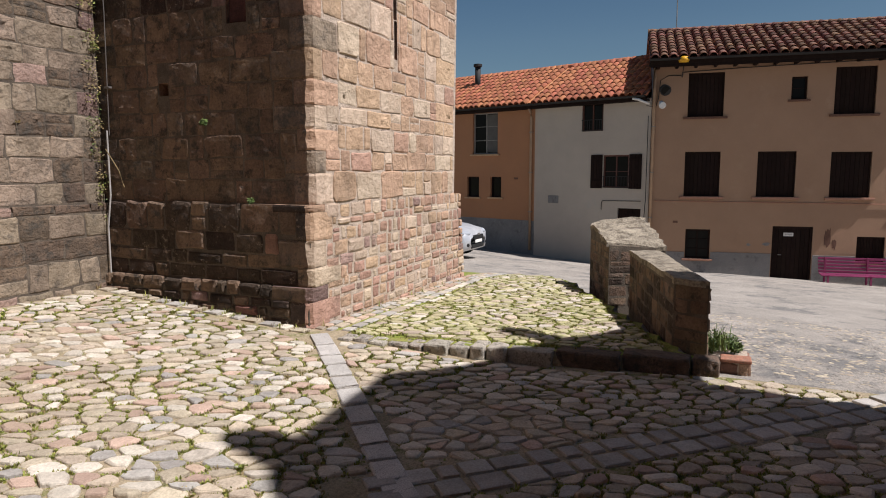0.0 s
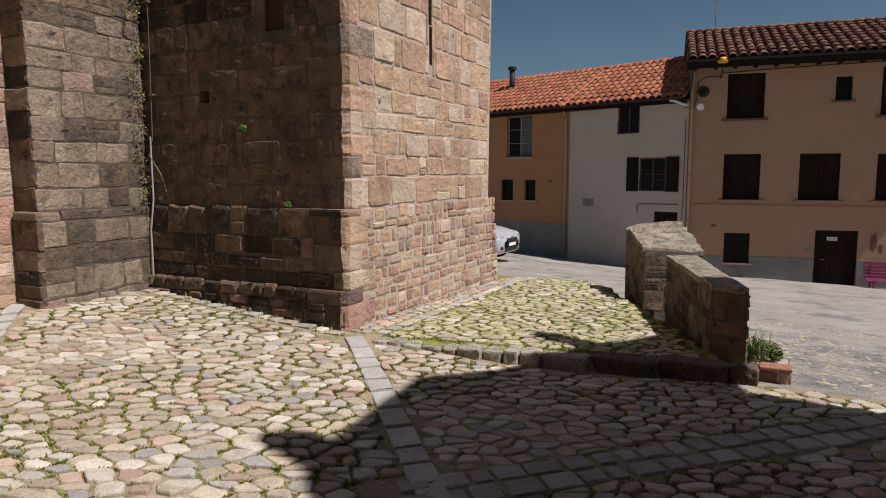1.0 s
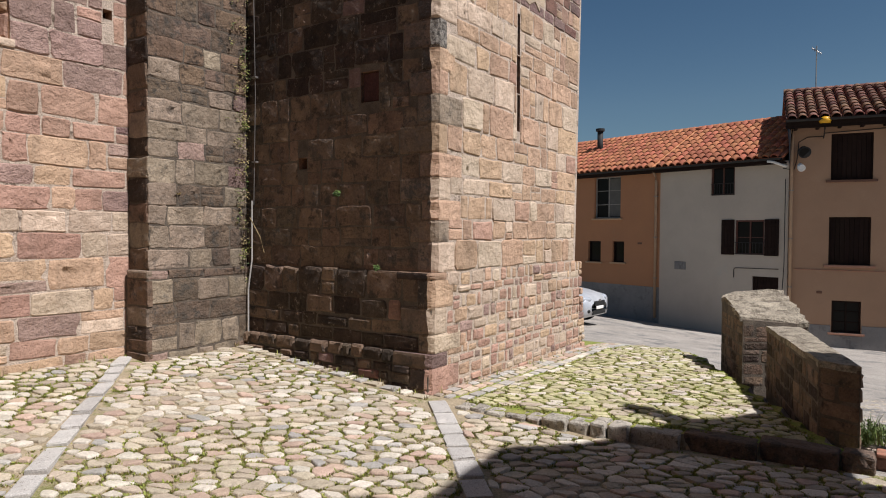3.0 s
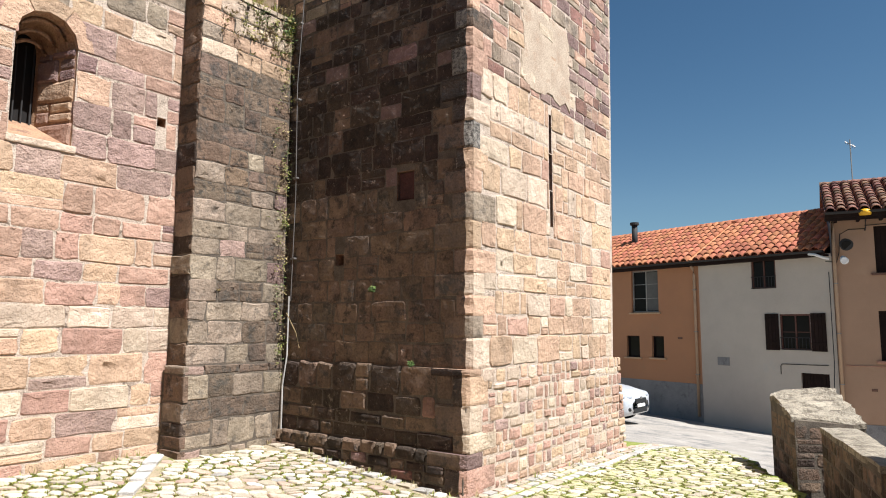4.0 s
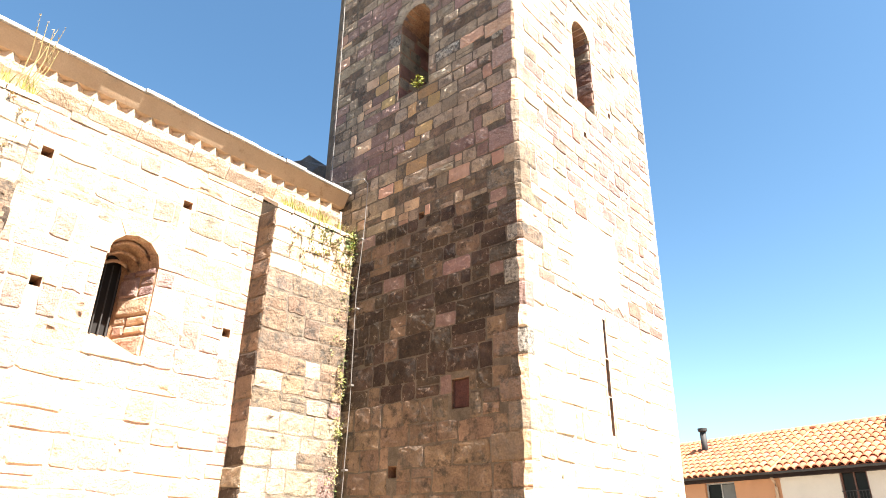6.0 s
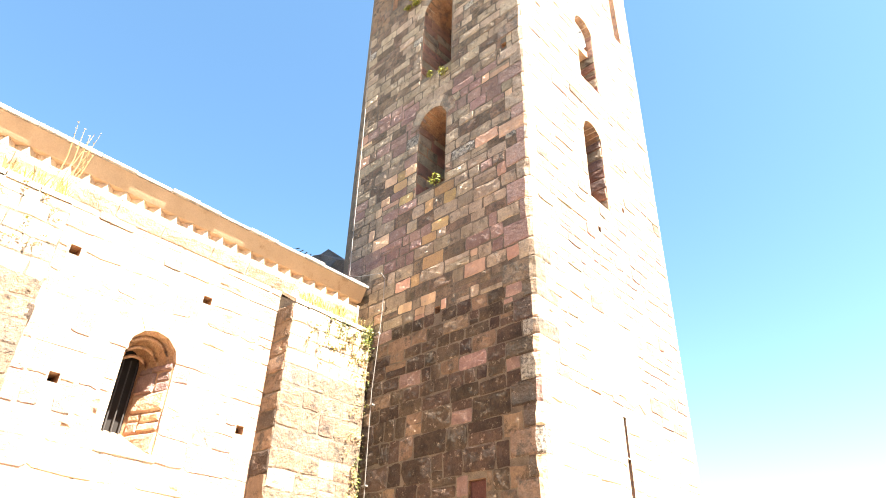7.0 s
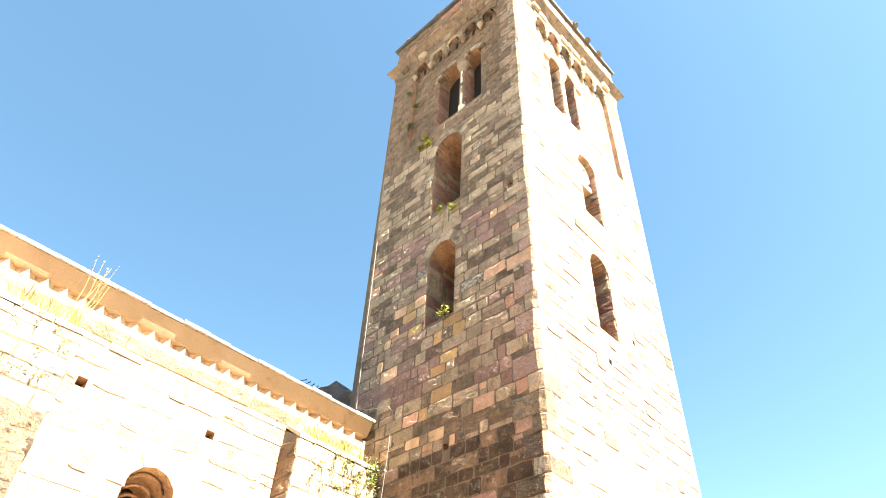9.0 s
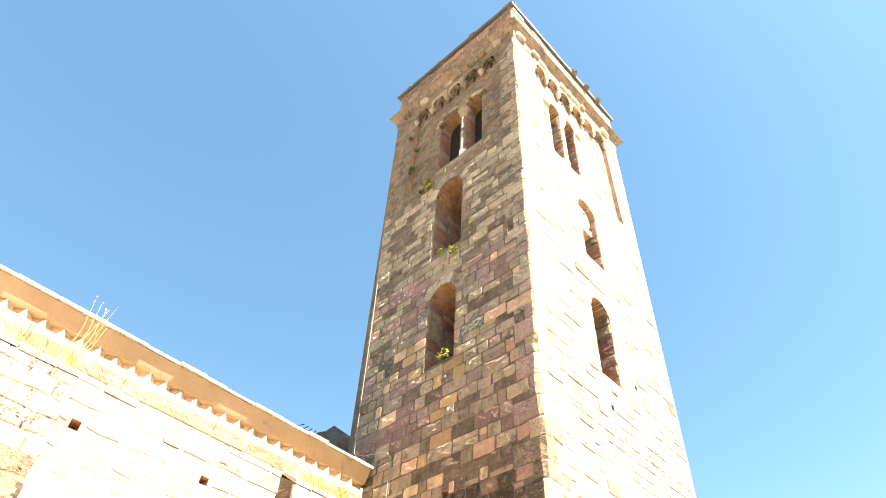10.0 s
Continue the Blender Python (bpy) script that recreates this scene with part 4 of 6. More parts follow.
# the course under the teeth leans out to meet them
x = -5.9
while x < 5.2:
    l = min(rng.uniform(0.4, 0.75), 5.3 - x)
    bm = bmesh.new()
    pr = [(YN + 0.05, 5.70), (YN - 0.016, 5.70), (YN - 0.08, 5.82), (YN - 0.102, 5.896), (YN + 0.05, 5.896)]
    A = [bm.verts.new((x + 0.003, y + rng.uniform(-0.004, 0.004), z)) for y, z in pr]
    B = [bm.verts.new((x + l - 0.003, y + rng.uniform(-0.004, 0.004), z)) for y, z in pr]
    for k in range(5):
        bm.faces.new((A[k], A[(k + 1) % 5], B[(k + 1) % 5], B[k]))
    bm.faces.new(A[::-1]); bm.faces.new(B)
    link("course_stone", bm, STONES[rng.choice((PALE, PALE, PALE))], cornice)
    x += l
bm = bmesh.new()
q = [(-6, YN - 0.2, 6.217), (5.36, YN - 0.2, 6.217), (5.36, YN + 3.0, 7.7), (-6, YN + 3.0, 7.7)]
bm.faces.new([bm.verts.new(p) for p in q])
q = [(-6, YN + 3.0, 7.7), (5.36, YN + 3.0, 7.7), (5.36, YN + 6.0, 6.18), (-6, YN + 6.0, 6.18)]
bm.faces.new([bm.verts.new(p) for p in q])
# paler copy of the slate, painting the roof edge as sunlit
SLATE_PALE = surface("sunlit_edge_slate", (0.34, 0.32, 0.30), (0.22, 0.21, 0.20), 5, 50, 0.8, 0.4, 0.3)
x = -6.0
while x < 5.3:
    l = min(rng.uniform(0.28, 0.5), 5.36 - x)
    one = bmesh.new()
    box(one, (x, YN - 0.235 + rng.uniform(-0.012, 0.012), 6.19), (x + l - 0.004, YN - 0.02, 6.218 + rng.uniform(0.004, 0.022)), bevel=0.005)
    link("eave_slate", one, SLATE_PALE, cornice)
    x += l
part("nave_roof", bm, SLATE, nave, "dark slate roof with a thin overhanging edge").matrix_parent_inverse = n_inv


# ---- buttresses ----
def buttress(x0, x1, lean_label, zt=5.43, singles=150):
    y0 = 6.42
    b = thing("buttress", lean_label, "buttress", (x0, y0, 0), group="nave buttresses")
    bi = Matrix.Translation((x0, y0, 0)).inverted()
    bm = bmesh.new()
    prof = [(y0, -0.2), (y0, zt), (YN, zt + 0.24), (YN, -0.2)]
    A = [bm.verts.new((x0, y, z)) for y, z in prof]
    B = [bm.verts.new((x1, y, z)) for y, z in prof]
    for k in range(4):
        j = (k + 1) % 4
        bm.faces.new((A[k], B[k], B[j], A[j]))
    bm.faces.new(A); bm.faces.new(B[::-1])
    box(bm, (x0 - 0.05, y0 - 0.04, -0.2), (x1, YN, 1.12), bevel=0.015)
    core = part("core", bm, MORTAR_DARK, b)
    core.matrix_parent_inverse = bi

    def tone(u, z, r):
        if z > 4.6:
            return pick(r, [(PALE, 40), (OCHRE, 45), (TAN, 12), (PINK, 8)])
        if z > 3.1:
            return pick(r, [(UMBER, 46), (GREY, 46), (TAN, 8)])
        return pick(r, [(GREY, 36), (TAN, 56), (MAUVE, 6), (PURPLE, 2)])

    # side faces get darker stones than the front, painting in their shade
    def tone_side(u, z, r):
        return pick(r, [(CRUST_SHADE, 22), (UMBER, 62), (TAN, 16)])
    O = Vector((x0, y0, 0))
    masonry(core, O - Vector((0, 0.04, 0)), U_S, N_S, lambda z: -0.05, lambda z: x1 - x0, 0.1, 1.17, [], lambda z: (0.2, 0.32), lambda z: (0.2, 0.45), tone, rng, 0.007, 0.015, lambda u, z: True, singles)
    masonry(core, O, U_S, N_S, lambda z: -0.012, lambda z: x1 - x0, 1.17, zt, [], lambda z: (0.17, 0.27) if z < 4.5 else (0.18, 0.2), lambda z: (0.22, 0.5), tone, rng, 0.006, 0.014, lambda u, z: z < 4.6, singles)
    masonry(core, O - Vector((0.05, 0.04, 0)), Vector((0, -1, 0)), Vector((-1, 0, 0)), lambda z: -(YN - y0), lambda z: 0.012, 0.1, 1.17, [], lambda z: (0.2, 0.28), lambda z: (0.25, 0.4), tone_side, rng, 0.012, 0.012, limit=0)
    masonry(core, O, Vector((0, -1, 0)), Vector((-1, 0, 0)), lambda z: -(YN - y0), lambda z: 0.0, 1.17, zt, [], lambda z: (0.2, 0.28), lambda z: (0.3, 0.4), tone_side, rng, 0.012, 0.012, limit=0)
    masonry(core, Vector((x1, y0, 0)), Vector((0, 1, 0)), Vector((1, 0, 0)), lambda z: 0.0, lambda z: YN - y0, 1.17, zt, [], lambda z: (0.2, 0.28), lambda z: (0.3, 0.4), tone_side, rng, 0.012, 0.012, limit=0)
    bm = bmesh.new()
    n = 5
    for k in range(n):
        a, c = x0 + (x1 - x0) * k / n, x0 + (x1 - x0) * (k + 1) / n - 0.012
        P = [(y0 - 0.015, zt), (y0 - 0.015, zt + 0.05), (YN, zt + 0.29), (YN, zt + 0.2)]
        A = [bm.verts.new((a, y, z + rng.uniform(-.008, .008))) for y, z in P]
        B = [bm.verts.new((c, y, z + rng.uniform(-.008, .008))) for y, z in P]
        for i in range(4):
            j = (i + 1) % 4
            bm.faces.new((A[i], B[i], B[j], A[j]))
        bm.faces.new(A); bm.faces.new(B[::-1])
    part("sloping_cap", bm, STONES[PALE], b, "sloping pale cap stones").matrix_parent_inverse = bi
    return b


buttress(4.08, XC - 0.05, "weathered grey stone buttress with grassy sloping top")
buttress(-0.2, 1.36, "pale stone buttress with dry grass on top", 5.42, 60)


# ---- unseen walls: one behind throws the foreground shade, one west blocks sky light ----
bm = bmesh.new()
YB = -2.4
# outline cut to the shape of the shade on the ground
top = [(-6, 5.2), (1.6, 5.2), (2.3, 6.3), (2.54, 6.84), (2.75, 7.17), (2.81, 7.42), (2.83, 7.75), (2.9, 7.92), (2.98, 7.95), (3.1, 7.79), (3.16, 7.58), (3.14, 7.33), (3.45, 7.37), (4.45, 7.46),
       (4.91, 6.83), (5.37, 6.4), (5.42, 6.19), (5.65, 6.04), (5.86, 6.78), (6.08, 6.85), (6.09, 6.5), (5.9, 5.8), (6.2, 5.4), (6.5, 5.15), (6.6, 4.7), (5.95, 4.05), (5.36, 3.8), (5.3, 2.1), (5.3, -0.5), (-6, -0.5)]
vf = [bm.verts.new((x, YB, z)) for x, z in top]
vb = [bm.verts.new((x, YB - 0.3, z + 0.3 * math.tan(radians(SUN_EL)))) for x, z in top]
for t in tessellate([[Vector((x, z, 0)) for x, z in top]]):
    bm.faces.new([vf[i] for i in t])
    bm.faces.new([vb[i] for i in t])
for k in range(len(top)):
    j = (k + 1) % len(top)
    bm.faces.new((vf[k], vf[j], vb[j], vb[k]))
# house out of view, added only to cut sky light from the west
west = bmesh.new()
box(west, (-9.0, -9.0, -0.5), (-5.2, 6.6, 7.6))
q = [(-9.3, 6.6), (-4.9, 6.6), (-4.9, -9.0), (-9.3, -9.0)]
ridge = [west.verts.new((-7.1, 6.6, 9.2)), west.verts.new((-7.1, -9.0, 9.2))]
eave = [west.verts.new((x, y, 7.6)) for x, y in q]
for f in ((eave[0], eave[1], ridge[0]), (eave[2], eave[3], ridge[1]), (eave[1], eave[2], ridge[1], ridge[0]), (eave[3], eave[0], ridge[0], ridge[1])):
    west.faces.new(f).material_index = 1
tagged(link("wall_west", west, [RENDER_PINK, TERRACOTTA_OLD]), "unseen plain house added west to block sky light", "wall", kind="structure")
tagged(link("wall_behind", bm, RENDER_PINK), "unseen plain wall behind the viewer, cut to throw shade", "wall", kind="structure")


# ---- kerb, slab strips and parapet ----
def slab(name, c, ang, l, w, h, mat, parent, r, sink=0.05):
    bm = bmesh.new()
    m = Matrix.Translation(c) @ Matrix.Rotation(ang, 4, 'Z') @ Matrix.Rotation(r.uniform(-0.012, 0.012), 4, 'X') @ Matrix.Rotation(r.uniform(-0.012, 0.012), 4, 'Y')
    box(bm, (-l / 2, -w / 2, -sink), (l / 2, w / 2, h), m, bevel=0.012)
    for v in bm.verts:
        v.co += Vector((r.uniform(-1, 1), r.uniform(-1, 1), r.uniform(-0.4, 0.4))) * 0.005
    return link(name, bm, mat, parent)


rng2 = random.Random(21)
KERB_STONE = surface("rough_kerb_granite", (0.47, 0.42, 0.35), (0.33, 0.295, 0.24), 9, 90, 0.9, 0.9, 0.2, (0.13, 0.12, 0.10), 0.4, spot_scale=18)
kerb = thing("kerb", "low kerb of rough grey granite blocks", "kerb", (5.12, 3.3, 0), kind="structure")
k_inv = Matrix.Translation(kerb.location).inverted()
y = 3.28
while y > 0.12:
    l = min(y - 0.06, rng2.uniform(0.12, 0.24) if y > 1.9 else rng2.uniform(0.35, 0.6))
    bm = bmesh.new()
    zt = 0.004 + rng2.uniform(-0.012, 0.012)
    kx = kerb_x(y - l / 2)
    box(bm, (kx - 0.07 + rng2.uniform(-0.015, 0.015), y - l + 0.01, -0.3), (kx + 0.13 + rng2.uniform(-0.02, 0.02), y - 0.004, zt), bevel=0.022)
    bmesh.ops.subdivide_edges(bm, edges=[e for e in bm.edges if e.calc_length() > 0.1], cuts=3, use_grid_fill=True)
    for v in bm.verts:
        v.co += noise.noise_vector(v.co * 9.0) * 0.012 + noise.noise_vector(v.co * 23.0) * 0.006
    # the shaded stretch below y 1.7 uses darker stone, its shade painted in
    part("kerb_stone", bm, KERB_STONE if y > 1.7 else STONES[GREY], kerb).matrix_parent_inverse = k_inv
    y -= l

STRIPS = []
paving = tagged(new("slab_strips"), "strips of squared granite slabs across the cobbles", "paving", kind="structure")


def strip(p, q, w, lo, hi, rows=1, jit=0.0, mat=GRANITE):
    p, q = Vector((*p, 0)), Vector((*q, 0))
    d = (q - p).normalized()
    n = Vector((-d.y, d.x, 0))
    STRIPS.append((p, q, w / 2))
    for r in range(rows):
        s = rng2.uniform(0, lo) if r else 0.0
        ww = w / rows
        while s < (q - p).length:
            l = rng2.uniform(lo, hi)
            c = p + d * (s + l / 2) + n * ((r + 0.5) * ww - w / 2)
            c.z = ground_z(c.x, c.y) - 0.004
            slab("slab", c, math.atan2(d.y, d.x), l - rng2.uniform(0.012, 0.02 + jit), ww - 0.014 - rng2.uniform(0, jit), 0.012, rng2.choice(mat) if isinstance(mat, list) else mat, paving, rng2)
            s += l


strip((5.15, 3.52), (1.6, 0.38), 0.19, 0.2, 0.42)
strip((4.0, 6.72), (1.6, 3.95), 0.15, 0.25, 0.5)
strip((2.85, 1.75), (5.5, -1.15), 0.36, 0.13, 0.24, 2, 0.04, COBBLES[3])
strip((5.2, 3.66), (5.2, 6.3), 0.16, 0.1, 0.24, 1, 0.03, [COBBLES[0], COBBLES[3], COBBLES[1]])
strip((5.3, 3.58), (10.4, 3.60), 0.24, 0.09, 0.22, 2, 0.035, [COBBLES[0], COBBLES[3], COBBLES[2]])
strip((5.35, 3.36), (10.4, 3.42), 0.14, 0.1, 0.24, 1, 0.04, [COBBLES[0], COBBLES[3], COBBLES[1]])


def stone_prism(name, label, corners, z0, tops, sides, tone, r, singles, cap_mat, cat="wall", cap=0.026, ragged=0.008, course=(0.09, 0.16), length=(0.14, 0.34)):
    """A free-standing rubble wall on a four-cornered plan, with its cap."""
    base = Vector((corners[0][0], corners[0][1], z0))
    w = thing(name, label, cat, base)
    wi = Matrix.Translation(base).inverted()
    bm = bmesh.new()
    n = len(corners)
    lo = [bm.verts.new((x, y, z0 - 0.25)) for x, y in corners]
    hi = [bm.verts.new((x, y, t)) for (x, y), t in zip(corners, tops)]
    for k in range(n):
        j = (k + 1) % n
        bm.faces.new((lo[k], lo[j], hi[j], hi[k]))
    bm.faces.new(hi)
    core = part("core", bm, MORTAR_DARK, w)
    core.matrix_parent_inverse = wi
    for k in sides:
        j = (k + 1) % n
        a, b = Vector((*corners[k], 0)), Vector((*corners[j], 0))
        U = (b - a).normalized()
        N = Vector((U.y, -U.x, 0))
        L = (b - a).length
        t0, t1 = tops[k], tops[j]
        masonry(core, a, U, N, lambda z: 0.06 if k == 1 else 0.0, lambda z: L if z < min(t0, t1) else max(0.05, L * abs(z - max(t0, t1)) / max(abs(t0 - t1), 0.05)) if t0 > t1 else L,
                z0 - 0.1, min(t0, t1) - 0.01, [], lambda z: course, lambda z: length, tone, r, 0.004, 0.018, lambda u, z: True, singles, 0.012, rough=0.012)
    bm = bmesh.new()
    cx = sum(x for x, _ in corners) / n
    cy = sum(y for _, y in corners) / n
    lng = 14
    a0, a1, b1, b0 = [Vector((*c, t)) for c, t in zip(corners, tops)]
    rows = []
    for i in range(lng + 1):
        t = i / lng
        p, q = a0.lerp(b0, t), a1.lerp(b1, t)
        row = []
        for s in (-0.015, 0.2, 0.5, 0.8, 1.015):
            v = p.lerp(q, s)
            v.z += cap + 0.008 * math.sin(math.pi * max(0, min(1, s))) + r.uniform(-ragged, ragged)
            v += Vector((r.uniform(-1, 1), r.uniform(-1, 1), 0)) * ragged
            row.append(v)
        rows.append(row)
    vv = [[bm.verts.new(v) for v in row] for row in rows]
    dn = [[bm.verts.new((v.x, v.y, v.z - cap - 0.03)) for v in row] for row in rows]
    for i in range(lng):
        for k in range(4):
            bm.faces.new((vv[i][k], vv[i][k + 1], vv[i + 1][k + 1], vv[i + 1][k]))
        bm.faces.new((vv[i][0], vv[i + 1][0], dn[i + 1][0], dn[i][0]))
        bm.faces.new((vv[i + 1][4], vv[i][4], dn[i][4], dn[i + 1][4]))
    for i, s in ((0, 1), (lng, -1)):
        for k in range(4):
            bm.faces.new((vv[i][k + 1], vv[i][k], dn[i][k], dn[i][k + 1]) if s > 0 else (vv[i][k], vv[i][k + 1], dn[i][k + 1], dn[i][k]))
    part("cap", bm, cap_mat, w, "uneven mortar-smeared cap").matrix_parent_inverse = wi
    return w


CAP = surface("weathered_cap_mortar", (0.35, 0.30, 0.225), (0.235, 0.20, 0.15), 5, 50, 0.95, 1.0, 0.0, (0.14, 0.115, 0.085), 0.5, spot_scale=7, pits=0.6)


# blocks under 0.3 m are darkened to imitate the shade at the foot
def tone_parapet(u, z, r):
    return pick(r, [(UMBER, 50), (GREY, 20), (CRUST_SHADE, 30)] if z < 0.3 else [(UMBER, 62), (GREY, 34), (CRUST_SHADE, 4)])


stone_prism("parapet_wall", "low rubble stone parapet with a flat mortar cap", [(6.1, 0.46), (5.95, 0.17), (8.65, 0.80), (8.45, 1.12)],
            -0.1, [0.55, 0.55, 0.49, 0.49], [0, 1, 3], tone_parapet, rng2, 120, CAP)
stone_prism("parapet_pier", "taller rubble stone pier at the end of the parapet", [(8.58, 1.40), (9.0, 0.74), (10.0, 1.15), (9.6, 1.82)],
            -0.15, [0.56, 0.50, 0.80, 0.74], [0, 1, 3], tone_parapet, rng2, 90, CAP, ragged=0.028)

# planter at the foot of the parapet
planter = thing("brick_planter", "low stone planter with a terracotta slab and a leafy shrub", "planter", (6.3, 0.07, -0.3))
p_inv = Matrix.Translation(planter.location).inverted()
bm = bmesh.new()
box(bm, (6.16, -0.17, -0.5), (6.6, 0.2, -0.14), bevel=0.015)
core = part("planter_core", bm, MORTAR, planter)
core.matrix_parent_inverse = p_inv
for O, U, N, L in ((Vector((6.16, 0.2, 0)), Vector((0, -1, 0)), Vector((-1, 0, 0)), 0.37), (Vector((6.16, -0.17, 0)), Vector((1, 0, 0)), Vector((0, -1, 0)), 0.44)):
    masonry(core, O, U, N, lambda z: 0.0, lambda z: L, -0.36, -0.14, [], lambda z: (0.07, 0.1), lambda z: (0.1, 0.2), lambda u, z, r: pick(r, [(PINK, 5), (RED, 3), (OCHRE, 4)]), rng2, 0.012, 0.016, lambda u, z: True, 60, name="brick")
bm = bmesh.new()
box(bm, (6.12, -0.19, -0.14), (6.3, 0.06, -0.11), bevel=0.01)
part("terracotta_slab", bm, surface("worn_terracotta_slab", (0.36, 0.165, 0.105), (0.28, 0.13, 0.085), 6, 50, 0.9, 0.3, 0.0, (0.22, 0.14, 0.10), 0.4), planter, "flat terracotta slab").matrix_parent_inverse = p_inv
bm = bmesh.new()
for c, s in (((6.36, 0.1, -0.01), (0.12, 0.11, 0.1)), ((6.46, 0.0, -0.04), (0.11, 0.12, 0.08)), ((6.3, 0.14, -0.05), (0.08, 0.07, 0.07)), ((6.4, -0.06, -0.07), (0.08, 0.07, 0.05))):
    leaf_clump(bm, c, s, 520, rng2, leaf=0.013)
for k in range(14):
    blades(bm, Vector((6.3 + rng2.uniform(-.1, .15), 0.08 + rng2.uniform(-.08, .08), -0.08)), 3, 0.2, 0.03, rng2, width=0.004)
part("shrub", bm, LEAF, planter, "small dense green shrub").matrix_parent_inverse = p_inv


# ---- houses ----
def frame_of(P, heading):
    a = radians(heading)
    U = Vector((math.cos(a), math.sin(a), 0))
    N = Vector((U.y, -U.x, 0))
    return Vector((P[0], P[1], 0)), U, N


def shuttered_window(house, hi, m, ua, ub, za, zb, mat=WOOD_DARK, sill=None, leaves=2, back=0.12):
    w = new("window")
    w.parent = house
    w.matrix_parent_inverse = hi
    w.location = m @ Vector((ua, 0, za))
    wi = Matrix.Translation(w.location).inverted()
    bm = bmesh.new()
    t = 0.05
    for lo, hi2 in (((ua, -back, za), (ua + t, -back + 0.05, zb)), ((ub - t, -back, za), (ub, -back + 0.05, zb)), ((ua + t, -back, zb - t), (ub - t, -back + 0.05, zb))):
        box(bm, lo, hi2, m, bevel=0.005)
    part("frame", bm, mat, w).matrix_parent_inverse = wi
    for k in range(leaves):
        a = ua + t + (ub - ua - 2 * t) * k / leaves
        b = ua + t + (ub - ua - 2 * t) * (k + 1) / leaves
        bm = bmesh.new()
        n = 4
        for i in range(n):
            box(bm, (a + (b - a) * i / n + 0.004, -back - 0.01, za + 0.02), (a + (b - a) * (i + 1) / n - 0.004, -back + 0.025, zb - t), m, bevel=0.004)
        part("shutter", bm, mat, w, "closed dark wooden shutter leaf").matrix_parent_inverse = wi
    if sill:
        bm = bmesh.new()
        box(bm, (ua - 0.13, -0.02, za - 0.08), (ub + 0.13, 0.09, za - 0.005), m, bevel=0.012)
        part("sill", bm, sill, w).matrix_parent_inverse = wi
    return w


def glazed_window(house, hi, m, ua, ub, za, zb, mat=WOOD_DARK, sill=None, cols=2, rows=3, back=0.16, open_shutters=False, bars=False, curtain=False):
    w = new("window")
    w.parent = house
    w.matrix_parent_inverse = hi
    w.location = m @ Vector((ua, 0, za))
    wi = Matrix.Translation(w.location).inverted()
    bm = bmesh.new()
    t = 0.055
    for lo, hi2 in (((ua, -back, za), (ua + t, -back + 0.06, zb)), ((ub - t, -back, za), (ub, -back + 0.06, zb)), ((ua + t, -back, zb - t), (ub - t, -back + 0.06, zb)), ((ua + t, -back, za), (ub - t, -back + 0.06, za + t))):
        box(bm, lo, hi2, m, bevel=0.006)
    part("frame", bm, mat, w).matrix_parent_inverse = wi
    for k in range(1, cols):
        u = ua + (ub - ua) * k / cols
        bm = bmesh.new()
        box(bm, (u - 0.025, -back + 0.005, za + t), (u + 0.025, -back + 0.045, zb - t), m, bevel=0.004)
        part("glazing_bar", bm, mat, w).matrix_parent_inverse = wi
    for k in range(1, rows):
        z = za + (zb - za) * k / rows
        bm = bmesh.new()
        box(bm, (ua + t, -back + 0.008, z - 0.012), (ub - t, -back + 0.04, z + 0.012), m, bevel=0.003)
        part("glazing_bar", bm, mat, w).matrix_parent_inverse = wi
    for k in range(cols):
        bm = bmesh.new()
        box(bm, (ua + (ub - ua) * k / cols + 0.02, -back + 0.012, za + 0.03), (ua + (ub - ua) * (k + 1) / cols - 0.02, -back + 0.018, zb - 0.03), m)
        part("pane", bm, PANE, w).matrix_parent_inverse = wi
    if curtain:
        bm = bmesh.new()
        box(bm, (ua + (ub - ua) * 0.52, -back + 0.02, za + 0.08), (ub - 0.07, -back + 0.026, zb - 0.08), m)
        part("curtain", bm, CURTAIN, w, "pale curtain behind the glass").matrix_parent_inverse = wi
    if sill:
        bm = bmesh.new()
        box(bm, (ua - 0.1, -0.02, za - 0.07), (ub + 0.1, 0.08, za - 0.005), m, bevel=0.012)
        part("sill", bm, sill, w).matrix_parent_inverse = wi
    if open_shutters:
        for a, b in ((ua - 0.5, ua - 0.02), (ub + 0.02, ub + 0.5)):
            bm = bmesh.new()
            for i in range(4):
                box(bm, (a + (b - a) * i / 4 + 0.004, 0.015, za - 0.02), (a + (b - a) * (i + 1) / 4 - 0.004, 0.045, zb + 0.02), m, bevel=0.004)
            for z in (za + 0.18, zb - 0.2):
                box(bm, (a + 0.01, 0.042, z), (b - 0.01, 0.062, z + 0.09), m, bevel=0.004)
            part("shutter", bm, WOOD_DARK, w, "dark wooden shutter folded open").matrix_parent_inverse = wi
    if bars:
        bm = bmesh.new()
        for i in range(9):
            u = ua + 0.04 + (ub - ua - 0.08) * i / 8
            tube(bm, [m @ Vector((u, 0.03, za + 0.02)), m @ Vector((u, 0.03, za + 0.42))], 0.01, 6)
        for z in (za + 0.03, za + 0.42):
            tube(bm, [m @ Vector((ua, 0.03, z)), m @ Vector((ub, 0.03, z))], 0.013, 6)
        part("railing", bm, IRON, w, "low iron railing").matrix_parent_inverse = wi
    return w


